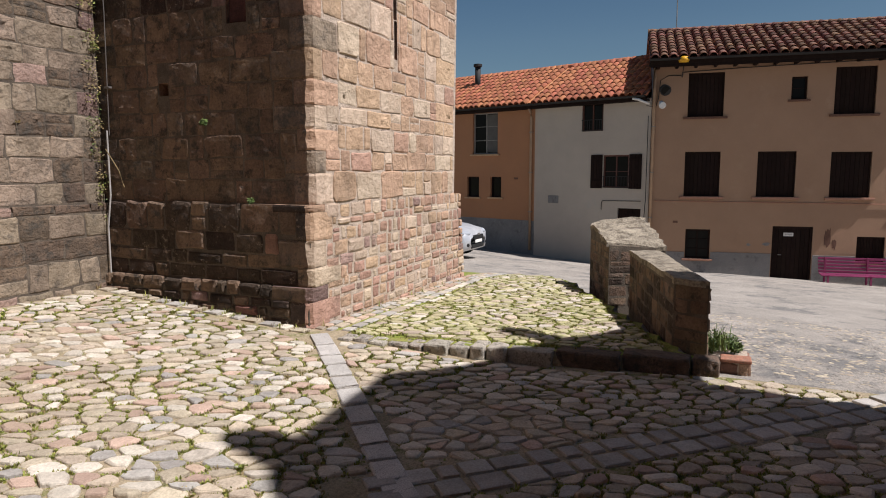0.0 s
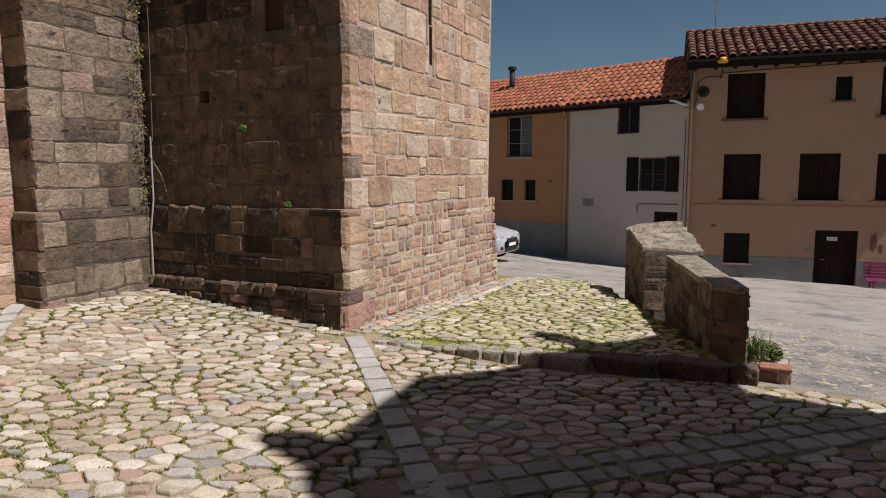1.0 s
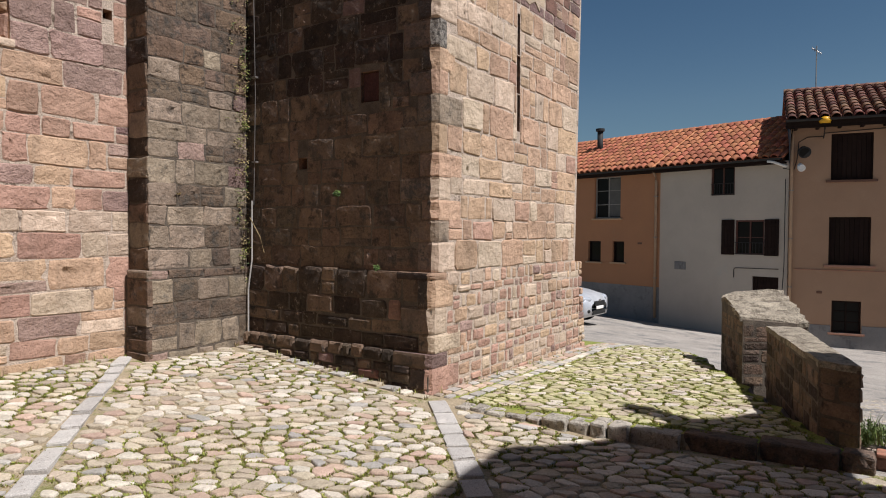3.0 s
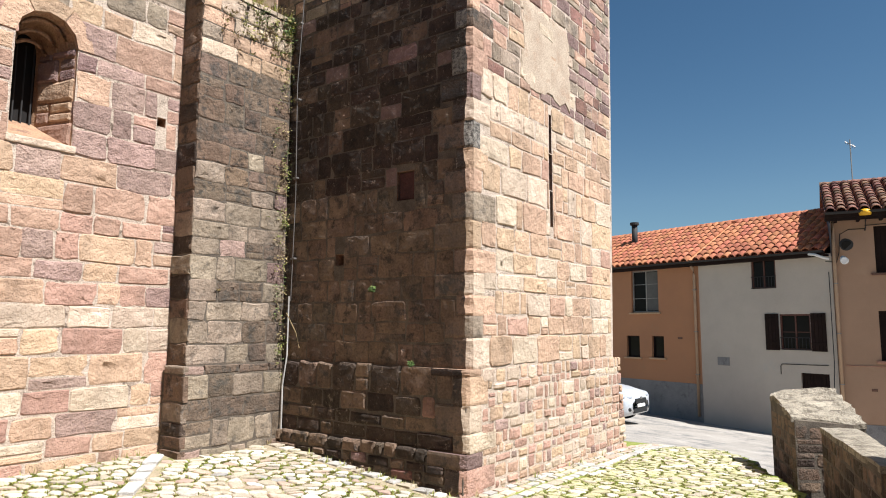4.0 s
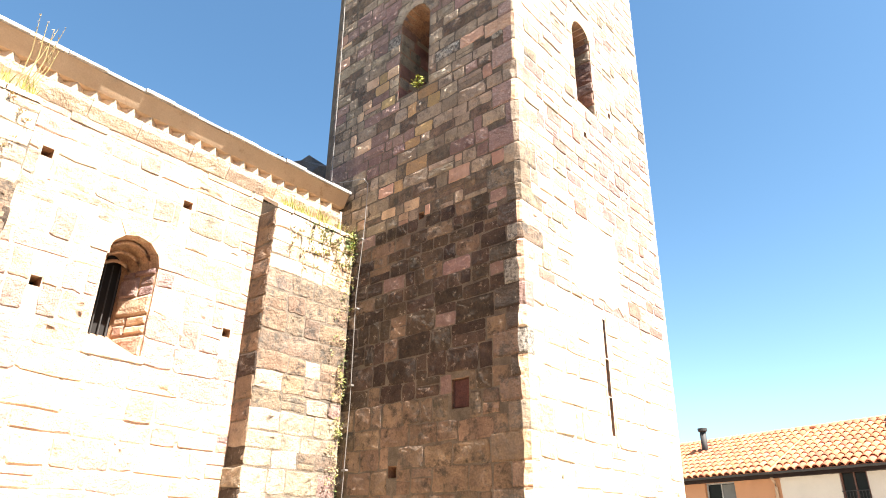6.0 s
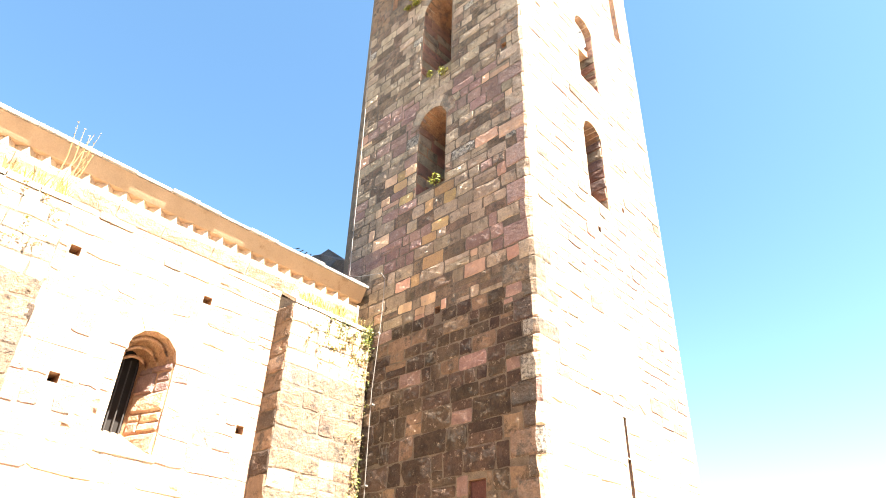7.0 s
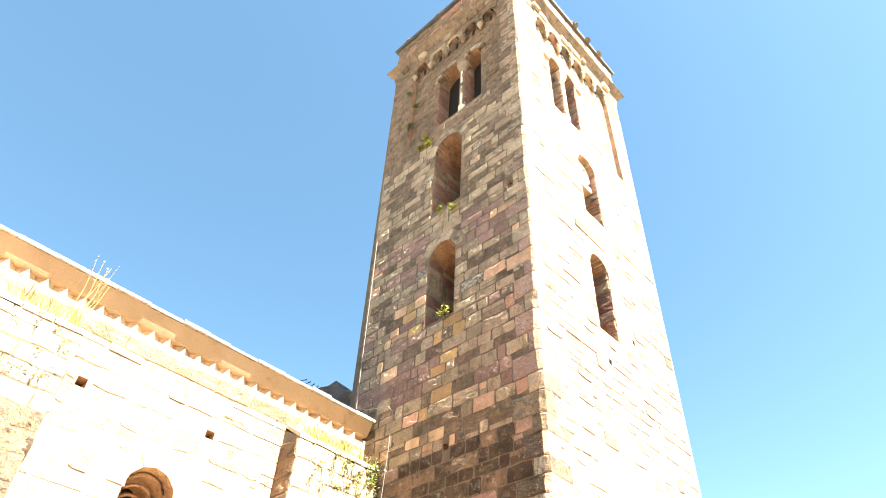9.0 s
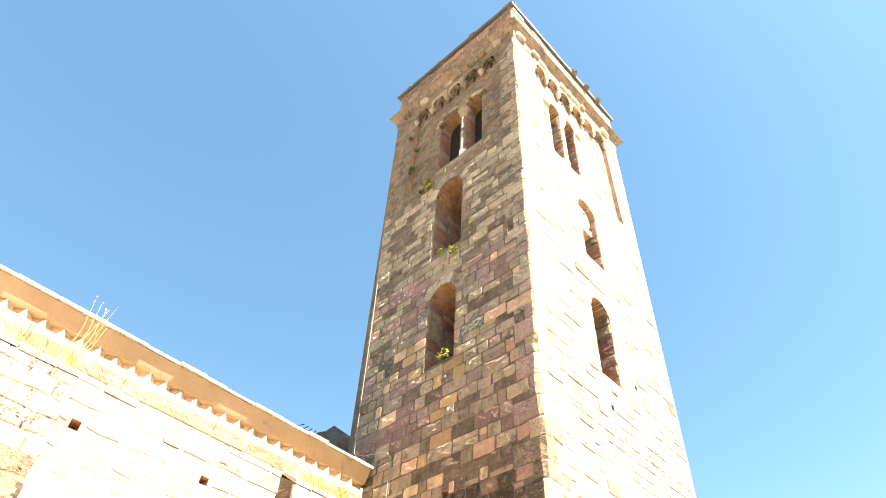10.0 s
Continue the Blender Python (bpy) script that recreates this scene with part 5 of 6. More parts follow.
def tile_mesh(length, r0, r1):
    bm = bmesh.new()
    n = 6
    rings = []
    for x, r in ((0, r0), (length, r1)):
        for rr in (r, r - 0.018):
            rings.append([bm.verts.new((rr * math.cos(math.pi * k / n), x, rr * math.sin(math.pi * k / n) * 0.9)) for k in range(n + 1)])
    a, ai, b, bi = rings
    for k in range(n):
        bm.faces.new((a[k], a[k + 1], b[k + 1], b[k]))
        bm.faces.new((ai[k + 1], ai[k], bi[k], bi[k + 1]))
        bm.faces.new((a[k + 1], a[k], ai[k], ai[k + 1]))
    me = bpy.data.meshes.new("roof_tile")
    bm.normal_update()
    bm.to_mesh(me)
    bm.free()
    for p in me.polygons:
        p.use_smooth = len(p.vertices) == 4 and abs(p.normal.y) < 0.8
    return me


def tiled_roof(house, hi, O, U, N, ua, ub, ze, zr, out, back, mat, pitch, r, label):
    """One slope of barrel tiles from the eave up to the ridge, on a boarded base."""
    e0, e1 = O + N * out + Z * ze, O - N * back + Z * zr
    up = (e1 - e0)
    L = up.length
    up = up.normalized()
    nor = U.cross(up)
    if nor.z < 0:
        nor = -nor
    bm = bmesh.new()
    q = [e0 + U * ua, e0 + U * ub, e1 + U * ub, e1 + U * ua]
    lo = [bm.verts.new(p - nor * 0.07) for p in q]
    hi4 = [bm.verts.new(p - nor * 0.005) for p in q]
    bm.faces.new(lo[::-1]); bm.faces.new(hi4)
    for k in range(4):
        j = (k + 1) % 4
        bm.faces.new((lo[k], lo[j], hi4[j], hi4[k]))
    # the far slope closes the roof
    far = O - N * (2 * back + out) + Z * ze
    bm.faces.new([bm.verts.new(p) for p in (e1 + U * ua, e1 + U * ub, far + U * ub, far + U * ua)])
    roof = part("roof", bm, mat, house, label)
    roof.matrix_parent_inverse = hi
    rows = max(1, int(L / 0.37))
    step = L / rows
    me = tile_mesh(step + 0.07, pitch * 0.46, pitch * 0.38)
    me.materials.append(mat)
    cols = int((ub - ua) / pitch)
    for c in range(cols):
        for k in range(rows):
            p = e0 + U * (ua + (c + 0.5) * pitch + r.uniform(-0.012, 0.012)) + up * (k * step - 0.04 + r.uniform(-0.012, 0.012)) + nor * (0.028 if k else 0.01)
            t = new("roof_tile", me)
            X = U.copy()
            upt = (up + nor * (-0.045)).normalized()
            Zt = X.cross(upt)
            if Zt.z < 0:
                X = -X
                Zt = X.cross(upt)
            m = Matrix((X, upt, Zt)).transposed().to_4x4()
            m.translation = p
            t.parent = roof
            t.matrix_basis = m
    bm = bmesh.new()
    k = ua
    while k < ub - 0.1:
        l = min(0.45, ub - k)
        tube(bm, [e1 + U * k - Z * 0.02, e1 + U * (k + l) - Z * 0.02], [0.13, 0.115], 10)
        k += l
    part("ridge_cap", bm, mat, house, "rounded ridge tiles").matrix_parent_inverse = hi
    bm = bmesh.new()
    p = e0 + N * 0.05 - Z * 0.03
    n = 8
    A, B = [], []
    for i in range(n + 1):
        a = math.pi + math.pi * i / n
        d = N * math.cos(a) * 0.07 + Z * math.sin(a) * 0.07
        A.append(bm.verts.new(p + U * ua + d)); B.append(bm.verts.new(p + U * ub + d))
    for i in range(n):
        bm.faces.new((A[i], A[i + 1], B[i + 1], B[i]))
    part("gutter", bm, IRON, house, "dark half-round gutter").matrix_parent_inverse = hi
    bm = bmesh.new()
    box(bm, (ua, 0.0, ze - 0.2), (ub, out - 0.02, ze - 0.14), local(O, U, N), bevel=0.004)
    box(bm, (ua, out - 0.05, ze - 0.2), (ub, out - 0.015, ze + 0.03), local(O, U, N), bevel=0.004)
    part("soffit_board", bm, WOOD_DARK, house, "dark eave boards").matrix_parent_inverse = hi


def house_shell(house, hi, O, U, N, ua, ub, z0, ze, holes, mat, grey_top, depth=6.0, recess=0.2):
    bm = bmesh.new()
    wall_sheet(bm, O, U, N, [(ua, z0), (ub, z0), (ub, ze), (ua, ze)], [[(b, za), (b, zb), (a, zb), (a, za)] for a, b, za, zb in holes], [recess] * len(holes), 0, 0, 2)
    for u in (ua, ub):
        q = [O + U * u + Z * z0, O + U * u + Z * ze, O + U * u - N * depth / 2 + Z * (ze + 1.4), O + U * u - N * depth + Z * ze, O + U * u - N * depth + Z * z0]
        bm.faces.new([bm.verts.new(p) for p in q])
    q = [O + U * ua - N * depth + Z * z0, O + U * ub - N * depth + Z * z0, O + U * ub - N * depth + Z * ze, O + U * ua - N * depth + Z * ze]
    bm.faces.new([bm.verts.new(p) for p in q])
    part("wall", bm, [mat, mat, DARK], house).matrix_parent_inverse = hi
    if grey_top is not None:
        m = local(O, U, N)
        spans = [(ua, ub)]
        for a, b, za, zb in holes:
            if za < grey_top:
                s2 = []
                for x, y in spans:
                    if a > x and b < y:
                        s2 += [(x, a - 0.02), (b + 0.02, y)]
                    else:
                        s2.append((x, y))
                spans = s2
        for a, b, za, zb in holes:
            if z0 + 0.3 < za < grey_top:
                bm = bmesh.new()
                box(bm, (a - 0.02, -0.01, z0), (b + 0.02, 0.018, za - 0.085), m, bevel=0.006)
                part("base_band", bm, RENDER_GREY, house, "grey cement band along the foot").matrix_parent_inverse = hi
        for x, y in spans:
            bm = bmesh.new()
            box(bm, (x, -0.01, z0), (y, 0.02, grey_top + rng2.uniform(-0.03, 0.03)), m, bevel=0.006)
            part("base_band", bm, RENDER_GREY, house, "grey cement band along the foot").matrix_parent_inverse = hi


P0 = (24.62, 2.47)
# the three-storey salmon house
O_R, U_R, N_R = frame_of(P0, -82.5)
m_R = local(O_R, U_R, N_R)
hr = thing("house", "three-storey salmon rendered house with dark shuttered windows", "house", (*P0, -2.0), group="village houses")
hr_i = Matrix.Translation(hr.location).inverted()
dark_w = [(1.18, 2.34, 3.33, 4.82), (5.72, 6.92, 3.32, 4.84), (1.16, 2.32, 0.58, 2.13), (3.50, 4.70, 0.58, 2.12), (5.74, 6.94, 0.58, 2.09), (8.1, 9.2, 0.58, 2.09), (8.1, 9.2, 3.32, 4.84)]
holes_R = dark_w + [(4.42, 4.90, 3.83, 4.58), (1.28, 2.10, -1.62, -0.58), (4.09, 5.34, -2.32, -0.42), (6.67, 7.5, -1.6, -0.72)]
house_shell(hr, hr_i, O_R, U_R, N_R, 0.0, 9.5, -3.2, 5.2, holes_R, RENDER_PINK, -1.38)
SILL_PINK = surface("painted_sill", (0.42, 0.22, 0.15), (0.36, 0.19, 0.13), 3, 60, 0.85, 0.2, 0.0)
SILL_BROWN = surface("brown_sill", (0.17, 0.09, 0.06), (0.13, 0.07, 0.05), 3, 60, 0.85, 0.2, 0.0)
for k, h in enumerate(dark_w):
    shuttered_window(hr, hr_i, m_R, *h, sill=SILL_BROWN if k < 2 else SILL_PINK)
glazed_window(hr, hr_i, m_R, 4.42, 4.90, 3.83, 4.58, sill=SILL_BROWN, cols=1, rows=2)
glazed_window(hr, hr_i, m_R, 1.28, 2.10, -1.62, -0.58, sill=SILL_PINK, cols=2, rows=3)
shuttered_window(hr, hr_i, m_R, 6.67, 7.5, -1.6, -0.72)
door = new("door")
door.parent = hr
door.matrix_parent_inverse = hr_i
door.location = m_R @ Vector((4.09, 0, -2.3))
d_i = Matrix.Translation(door.location).inverted()
bm = bmesh.new()
for a, b in ((4.09, 4.17), (5.26, 5.34)):
    box(bm, (a, -0.14, -2.32), (b, -0.03, -0.42), m_R, bevel=0.006)
box(bm, (4.17, -0.14, -0.5), (5.26, -0.03, -0.42), m_R, bevel=0.006)
part("door_frame", bm, WOOD_DARK, door).matrix_parent_inverse = d_i
bm = bmesh.new()
for k in range(8):
    box(bm, (4.17 + k * 0.136, -0.13, -2.3), (4.17 + (k + 1) * 0.136 - 0.006, -0.07, -0.5), m_R, bevel=0.005)
part("door_leaf", bm, WOOD_DARK, door, "dark plank door").matrix_parent_inverse = d_i
bm = bmesh.new()
tube(bm, [m_R @ Vector((4.3, -0.06, -1.4)), m_R @ Vector((4.3, 0.0, -1.4)), m_R @ Vector((4.4, 0.0, -1.4))], 0.014, 6)
part("door_handle", bm, ZINC, door).matrix_parent_inverse = d_i
plaque = thing("door_notice", "small white notice with grey lines on the door", "sign", m_R @ Vector((4.6, -0.06, -0.7)))
pl_i = Matrix.Translation(plaque.location).inverted()
bm = bmesh.new()
box(bm, (4.45, -0.068, -0.76), (4.76, -0.055, -0.64), m_R)
part("board", bm, WHITE_PAINT, plaque).matrix_parent_inverse = pl_i
for z in (-0.685, -0.715):
    bm = bmesh.new()
    box(bm, (4.49, -0.056, z - 0.007), (4.72, -0.05, z + 0.007), m_R)
    part("text_bar", bm, RENDER_GREY, plaque).matrix_parent_inverse = pl_i
plate = thing("wall_plate", "small dark plate on the house wall", "sign", m_R @ Vector((0.9, 0, -0.33)))
bm = bmesh.new()
box(bm, (0.84, 0, -0.37), (1.0, 0.015, -0.29), m_R, bevel=0.004)
part("plate", bm, SILL_BROWN, plate).matrix_parent_inverse = Matrix.Translation(plate.location).inverted()
tiled_roof(hr, hr_i, O_R, U_R, N_R, -0.15, 9.6, 5.28, 6.85, 0.58, 3.0, TERRACOTTA_OLD, 0.31, rng2, "weathered brown barrel-tile roof")

# the white and the orange house
WOOD_BROWN = surface("red_brown_wood", (0.12, 0.05, 0.035), (0.09, 0.038, 0.027), 6, 60, 0.6, 0.2, 0.1)
O_W2, U_W2, N_W2 = frame_of(P0, -108)
m_W = local(O_W2, U_W2, N_W2)
hw = thing("house", "narrow off-white rendered house with open dark shutters", "house", m_W @ Vector((-2.4, 0, -1.8)), group="village houses")
hw_i = Matrix.Translation(hw.location).inverted()
holes_W = [(-2.75, -1.87, 2.95, 4.0), (-1.82, -0.80, 0.84, 2.05), (-1.2, -0.3, -0.9, 0.1)]
house_shell(hw, hw_i, O_W2, U_W2, N_W2, -4.85, -0.02, -3.0, 4.02, holes_W, RENDER_WHITE, None)
glazed_window(hw, hw_i, m_W, *holes_W[0], mat=WOOD_BROWN, cols=2, rows=1, bars=True, back=0.1)
glazed_window(hw, hw_i, m_W, *holes_W[1], mat=WOOD_BROWN, cols=2, rows=2, open_shutters=True, bars=True, back=0.1)
shuttered_window(hw, hw_i, m_W, *holes_W[2])
bm = bmesh.new()
box(bm, (-4.19, -0.01, 0.2), (-3.72, 0.02, 0.5), m_W, bevel=0.008)
part("vent_cover", bm, RENDER_GREY, hw, "grey vent cover").matrix_parent_inverse = hw_i
bm = bmesh.new()
tube(bm, [m_W @ Vector(p) for p in ((-1.85, 0.02, 0.02), (-1.85, 0.02, 0.3), (-1.8, 0.02, 0.36), (-0.3, 0.02, 0.38))], 0.012, 6)
part("wall_cable", bm, IRON, hw, "thin cable along the wall").matrix_parent_inverse = hw_i
tiled_roof(hw, hw_i, O_W2, U_W2, N_W2, -4.85, -0.1, 4.12, 5.95, 0.35, 3.0, TERRACOTTA, 0.29, rng2, "bright orange barrel-tile roof")
ho = thing("house", "orange rendered house with a grey base and pale sills", "house", m_W @ Vector((-8, 0, -1.8)), group="village houses")
ho_i = Matrix.Translation(ho.location).inverted()
holes_O = [(-8.03, -6.7, 2.18, 3.92), (-8.34, -7.68, 0.34, 1.22), (-7.07, -6.5, 0.36, 1.22)]
house_shell(ho, ho_i, O_W2, U_W2, N_W2, -13.0, -4.85, -3.0, 4.02, holes_O, RENDER_ORANGE, -0.55)
SILL_TAN = surface("tan_sill", (0.52, 0.34, 0.20), (0.46, 0.30, 0.18), 3, 60, 0.85, 0.2, 0.0)
glazed_window(ho, ho_i, m_W, *holes_O[0], mat=WOOD_GREY, sill=SILL_TAN, cols=2, rows=3, curtain=True)
glazed_window(ho, ho_i, m_W, *holes_O[1], sill=SILL_TAN, cols=1, rows=1)
glazed_window(ho, ho_i, m_W, *holes_O[2], sill=SILL_TAN, cols=1, rows=1)
bm = bmesh.new()
box(bm, (-5.85, 0, 1.12), (-5.65, 0.015, 1.2), m_W)
part("wall_plate", bm, SILL_BROWN, ho, "small dark plate").matrix_parent_inverse = ho_i
tiled_roof(ho, ho_i, O_W2, U_W2, N_W2, -12.6, -4.85, 4.12, 5.95, 0.35, 3.0, TERRACOTTA, 0.29, rng2, "bright orange barrel-tile roof")
for m, pts, mat, nm in ((m_W, ((-5.0, 0.3, 4.0), (-5.0, 0.12, 3.8), (-5.0, 0.07, 3.6), (-5.0, 0.07, -1.75)), PIPE_TAN, "tan downpipe at the joint of two houses"),
                        (m_R, ((0.05, 0.35, 5.1), (0.06, 0.1, 4.8), (0.06, 0.08, 4.5), (0.06, 0.08, -1.9)), PIPE_TAN, "tan downpipe at the corner of the salmon house")):
    dp = thing("downpipe", nm, "downpipe", m @ Vector(pts[-1]))
    dpi = Matrix.Translation(dp.location).inverted()
    bm = bmesh.new()
    tube(bm, [m @ Vector(p) for p in pts], 0.05, 10)
    part("pipe", bm, mat, dp, smooth=True).matrix_parent_inverse = dpi
    for z in (3.0, 1.4, -0.2):
        bm = bmesh.new()
        b2 = m @ Vector((pts[-1][0], 0.06, z))
        box(bm, (pts[-1][0] - 0.065, -0.01, z), (pts[-1][0] + 0.065, 0.135, z + 0.03), m, bevel=0.004)
        part("bracket", bm, ZINC, dp).matrix_parent_inverse = dpi
# deep brown fascia and rafter ends under the eave of the salmon house
bm = bmesh.new()
box(bm, (-0.15, 0.5, 4.98), (9.6, 0.54, 5.2), m_R, bevel=0.006)
part("fascia", bm, WOOD_DARK, hr, "deep brown fascia board").matrix_parent_inverse = hr_i
k = 0.1
while k < 9.5:
    bm = bmesh.new()
    box(bm, (k, 0.0, 4.98), (k + 0.09, 0.5, 5.07), m_R, bevel=0.006)
    part("rafter_end", bm, WOOD_DARK, hr).matrix_parent_inverse = hr_i
    k += 0.62
# side wall of the salmon house above the lower roof, covered in dark slate
bm = bmesh.new()
q = [(-0.03, -0.02, 3.9), (-0.03, 0.42, 4.95), (-0.03, -2.9, 6.62), (-0.03, -2.9, 3.9)]
A = [bm.verts.new(m_R @ Vector(p)) for p in q]
B = [bm.verts.new(m_R @ Vector((p[0] + 0.03, p[1], p[2]))) for p in q]
bm.faces.new(A); bm.faces.new(B[::-1])
for i in range(4):
    bm.faces.new((A[i], B[i], B[(i + 1) % 4], A[(i + 1) % 4]))
part("side_cladding", bm, SLATE, hr, "dark slate cladding on the side wall").matrix_parent_inverse = hr_i
# fallen plaster and a stain on the salmon front
for cu, cz, ru, rz, mat, lab in ((5.78, -0.75, 0.14, 0.42, SILL_BROWN, "patch of fallen plaster"), (6.0, -1.0, 0.1, 0.2, SILL_BROWN, "patch of fallen plaster"), (8.7, 0.0, 0.16, 0.12, SILL_PINK, "patch of fallen plaster"),
                                 (3.9, -1.05, 0.16, 0.07, RENDER_GREY, "cement repair patch"), (3.35, -1.08, 0.1, 0.06, RENDER_GREY, "cement repair patch")):
    bm = bmesh.new()
    ring = [m_R @ Vector((cu + ru * math.cos(a) * rng2.uniform(0.45, 1.1), 0.004, cz + rz * math.sin(a) * rng2.uniform(0.45, 1.1))) for a in [i * 2 * math.pi / 16 for i in range(16)]]
    c = bm.verts.new(m_R @ Vector((cu, 0.006, cz)))
    vs = [bm.verts.new(p) for p in ring]
    for i in range(16):
        bm.faces.new((c, vs[i], vs[(i + 1) % 16]))
    part("plaster_scar", bm, mat, hr, lab).matrix_parent_inverse = hr_i
chim = thing("chimney_pipe", "black metal chimney pipe with a cowl on the tiled roof", "chimney", m_W @ Vector((-9.25, -1.9, 5.2)))
ci = Matrix.Translation(chim.location).inverted()
bm = bmesh.new()
p = m_W @ Vector((-9.25, -1.9, 5.0))
tube(bm, [p, p + Z * 1.2], 0.13, 14)
part("flue", bm, IRON, chim, smooth=True).matrix_parent_inverse = ci
bm = bmesh.new()
tube(bm, [p + Z * 1.2, p + Z * 1.23, p + Z * 1.34, p + Z * 1.36], [0.13, 0.2, 0.2, 0.1], 14)
part("cowl", bm, IRON, chim).matrix_parent_inverse = ci
bm = bmesh.new()
box(bm, (-9.8, -2.2, 5.05), (-8.75, -1.6, 5.3), m_W, bevel=0.03)
part("flashing", bm, ZINC, chim, "grey metal flashing").matrix_parent_inverse = ci

# antenna, lamps and cables on the salmon house
ant = thing("antenna", "thin metal television antenna on the roof", "antenna", m_R @ Vector((0.9, -3.0, 6.8)))
ai = Matrix.Translation(ant.location).inverted()
bm = bmesh.new()
a0 = m_R @ Vector((0.9, -3.0, 6.7))
tube(bm, [a0, a0 + Z * 1.75], 0.022, 6)
part("mast", bm, ZINC, ant).matrix_parent_inverse = ai
bm = bmesh.new()
tube(bm, [a0 + Z * 1.55 - U_R * 0.16 + Z * 0.14, a0 + Z * 1.55 + U_R * 0.16 - Z * 0.1], 0.014, 6)
for k in range(5):
    c = a0 + Z * (1.67 - 0.055 * k) + U_R * (-0.14 + 0.07 * k)
    tube(bm, [c - N_R * 0.12, c + N_R * 0.12], 0.007, 5)
    tube(bm, [c - Z * 0.07, c + Z * 0.07], 0.007, 5)
part("aerial", bm, ZINC, ant).matrix_parent_inverse = ai
lamp = thing("wall_lamp", "yellow-capped street lamp on a black bracket", "lamp", m_R @ Vector((0.95, 0.1, 5.0)))
li = Matrix.Translation(lamp.location).inverted()
bm = bmesh.new()
tube(bm, [m_R @ Vector(q) for q in ((0.95, 0.02, 4.7), (0.95, 0.3, 4.75), (0.95, 0.5, 4.95), (0.95, 0.55, 5.12))], 0.022, 6)
part("bracket", bm, IRON, lamp).matrix_parent_inverse = li
bm = bmesh.new()
c = m_R @ Vector((0.95, 0.55, 5.2))
tube(bm, [c - Z * 0.1, c, c + Z * 0.08, c + Z * 0.13], [0.15, 0.19, 0.14, 0.04], 14)
part("cap", bm, YELLOW_PLASTIC, lamp, "yellow lamp cap", True).matrix_parent_inverse = li
for nm, u, z, mat, s in (("floodlight", 0.38, 4.25, IRON, 0.19), ("floodlight", 0.3, 3.75, WHITE_PAINT, 0.12)):
    fl = thing("floodlight", "small wall-mounted floodlight near the roof corner", "lamp", m_R @ Vector((u, 0.1, z)))
    fi = Matrix.Translation(fl.location).inverted()
    bm = bmesh.new()
    c = m_R @ Vector((u, 0.35, z))
    tube(bm, [m_R @ Vector((u, 0.0, z + 0.1)), m_R @ Vector((u, 0.25, z + 0.1)), c], 0.02, 6)
    part("arm", bm, IRON, fl).matrix_parent_inverse = fi
    bm = bmesh.new()
    tube(bm, [m_R @ Vector(p) for p in ((u - 0.02, 0.22, z + 0.06), (u - 0.01, 0.28, z + 0.05), (u, 0.4, z), (u + 0.02, 0.52, z - 0.05), (u + 0.02, 0.54, z - 0.055))], [s * 0.4, s * 0.75, s * 0.9, s, s * 0.85], 14)
    part("housing", bm, mat, fl).matrix_parent_inverse = fi
    bm = bmesh.new()
    tube(bm, [m_R @ Vector((u + 0.02, 0.54, z - 0.055)), m_R @ Vector((u + 0.022, 0.552, z - 0.06))], s * 0.78, 14)
    part("lens", bm, PANE if mat is IRON else CAR_PAINT, fl, "clear lamp lens").matrix_parent_inverse = fi
spout = thing("gutter_spout", "short white pipe elbow at the end of the gutter", "pipe", m_W @ Vector((-0.25, 0.4, 3.95)))
bm = bmesh.new()
tube(bm, [m_W @ Vector(p) for p in ((-0.55, 0.4, 4.0), (-0.35, 0.4, 3.96), (-0.15, 0.3, 3.86), (-0.05, 0.12, 3.82))], 0.045, 10)
part("elbow", bm, WHITE_PAINT, spout, smooth=True).matrix_parent_inverse = Matrix.Translation(spout.location).inverted()
cab = thing("facade_cable", "dark cables looping along the house corner under the eave", "cable", m_R @ Vector((0.3, 0.05, 4.8)))
cbi = Matrix.Translation(cab.location).inverted()
for pts in (((0.95, 0.03, 4.75), (0.5, 0.03, 4.75), (0.25, 0.03, 4.6), (0.2, 0.03, 4.0), (0.12, 0.03, 3.7), (-0.2, 0.05, 3.75)),
            ((0.95, 0.03, 4.85), (3.0, 0.03, 4.93), (6.0, 0.03, 5.0), (9.0, 0.03, 5.02)), ((0.2, 0.03, 0.41), (3.0, 0.03, 0.39), (7.0, 0.03, 0.37), (9.5, 0.03, 0.37)),
            ((-0.12, 0.06, 3.4), (-0.12, 0.06, 0.5), (-0.16, 0.06, -0.3))):
    bm = bmesh.new()
    tube(bm, [m_R @ Vector(q) for q in pts], 0.014, 6)
    part("cable", bm, IRON if pts[0][2] > 1 else SILL_PINK, cab).matrix_parent_inverse = cbi

# ---- street furniture and car ----
bench = thing("bench", "magenta slatted bench against the house wall", "bench", m_R @ Vector((6.6, 0.4, -2.3)))
bi = Matrix.Translation(bench.location).inverted()
zb = -2.35
for k in range(5):
    bm = bmesh.new()
    box(bm, (5.5, 0.16 + 0.02 * k * 0.0, zb + 0.44 + k * 0.105), (8.4, 0.19, zb + 0.44 + k * 0.105 + 0.075), m_R @ Matrix.Translation((0, 0.12 - 0.03 * k, 0)), bevel=0.008)
    part("back_slat", bm, BENCH_PINK, bench).matrix_parent_inverse = bi
for k in range(4):
    bm = bmesh.new()
    box(bm, (5.5, 0.34 + k * 0.1, zb + 0.4 - 0.01 * k), (8.4, 0.34 + k * 0.1 + 0.08, zb + 0.43 - 0.01 * k), m_R, bevel=0.008)
    part("seat_slat", bm, BENCH_PINK, bench).matrix_parent_inverse = bi
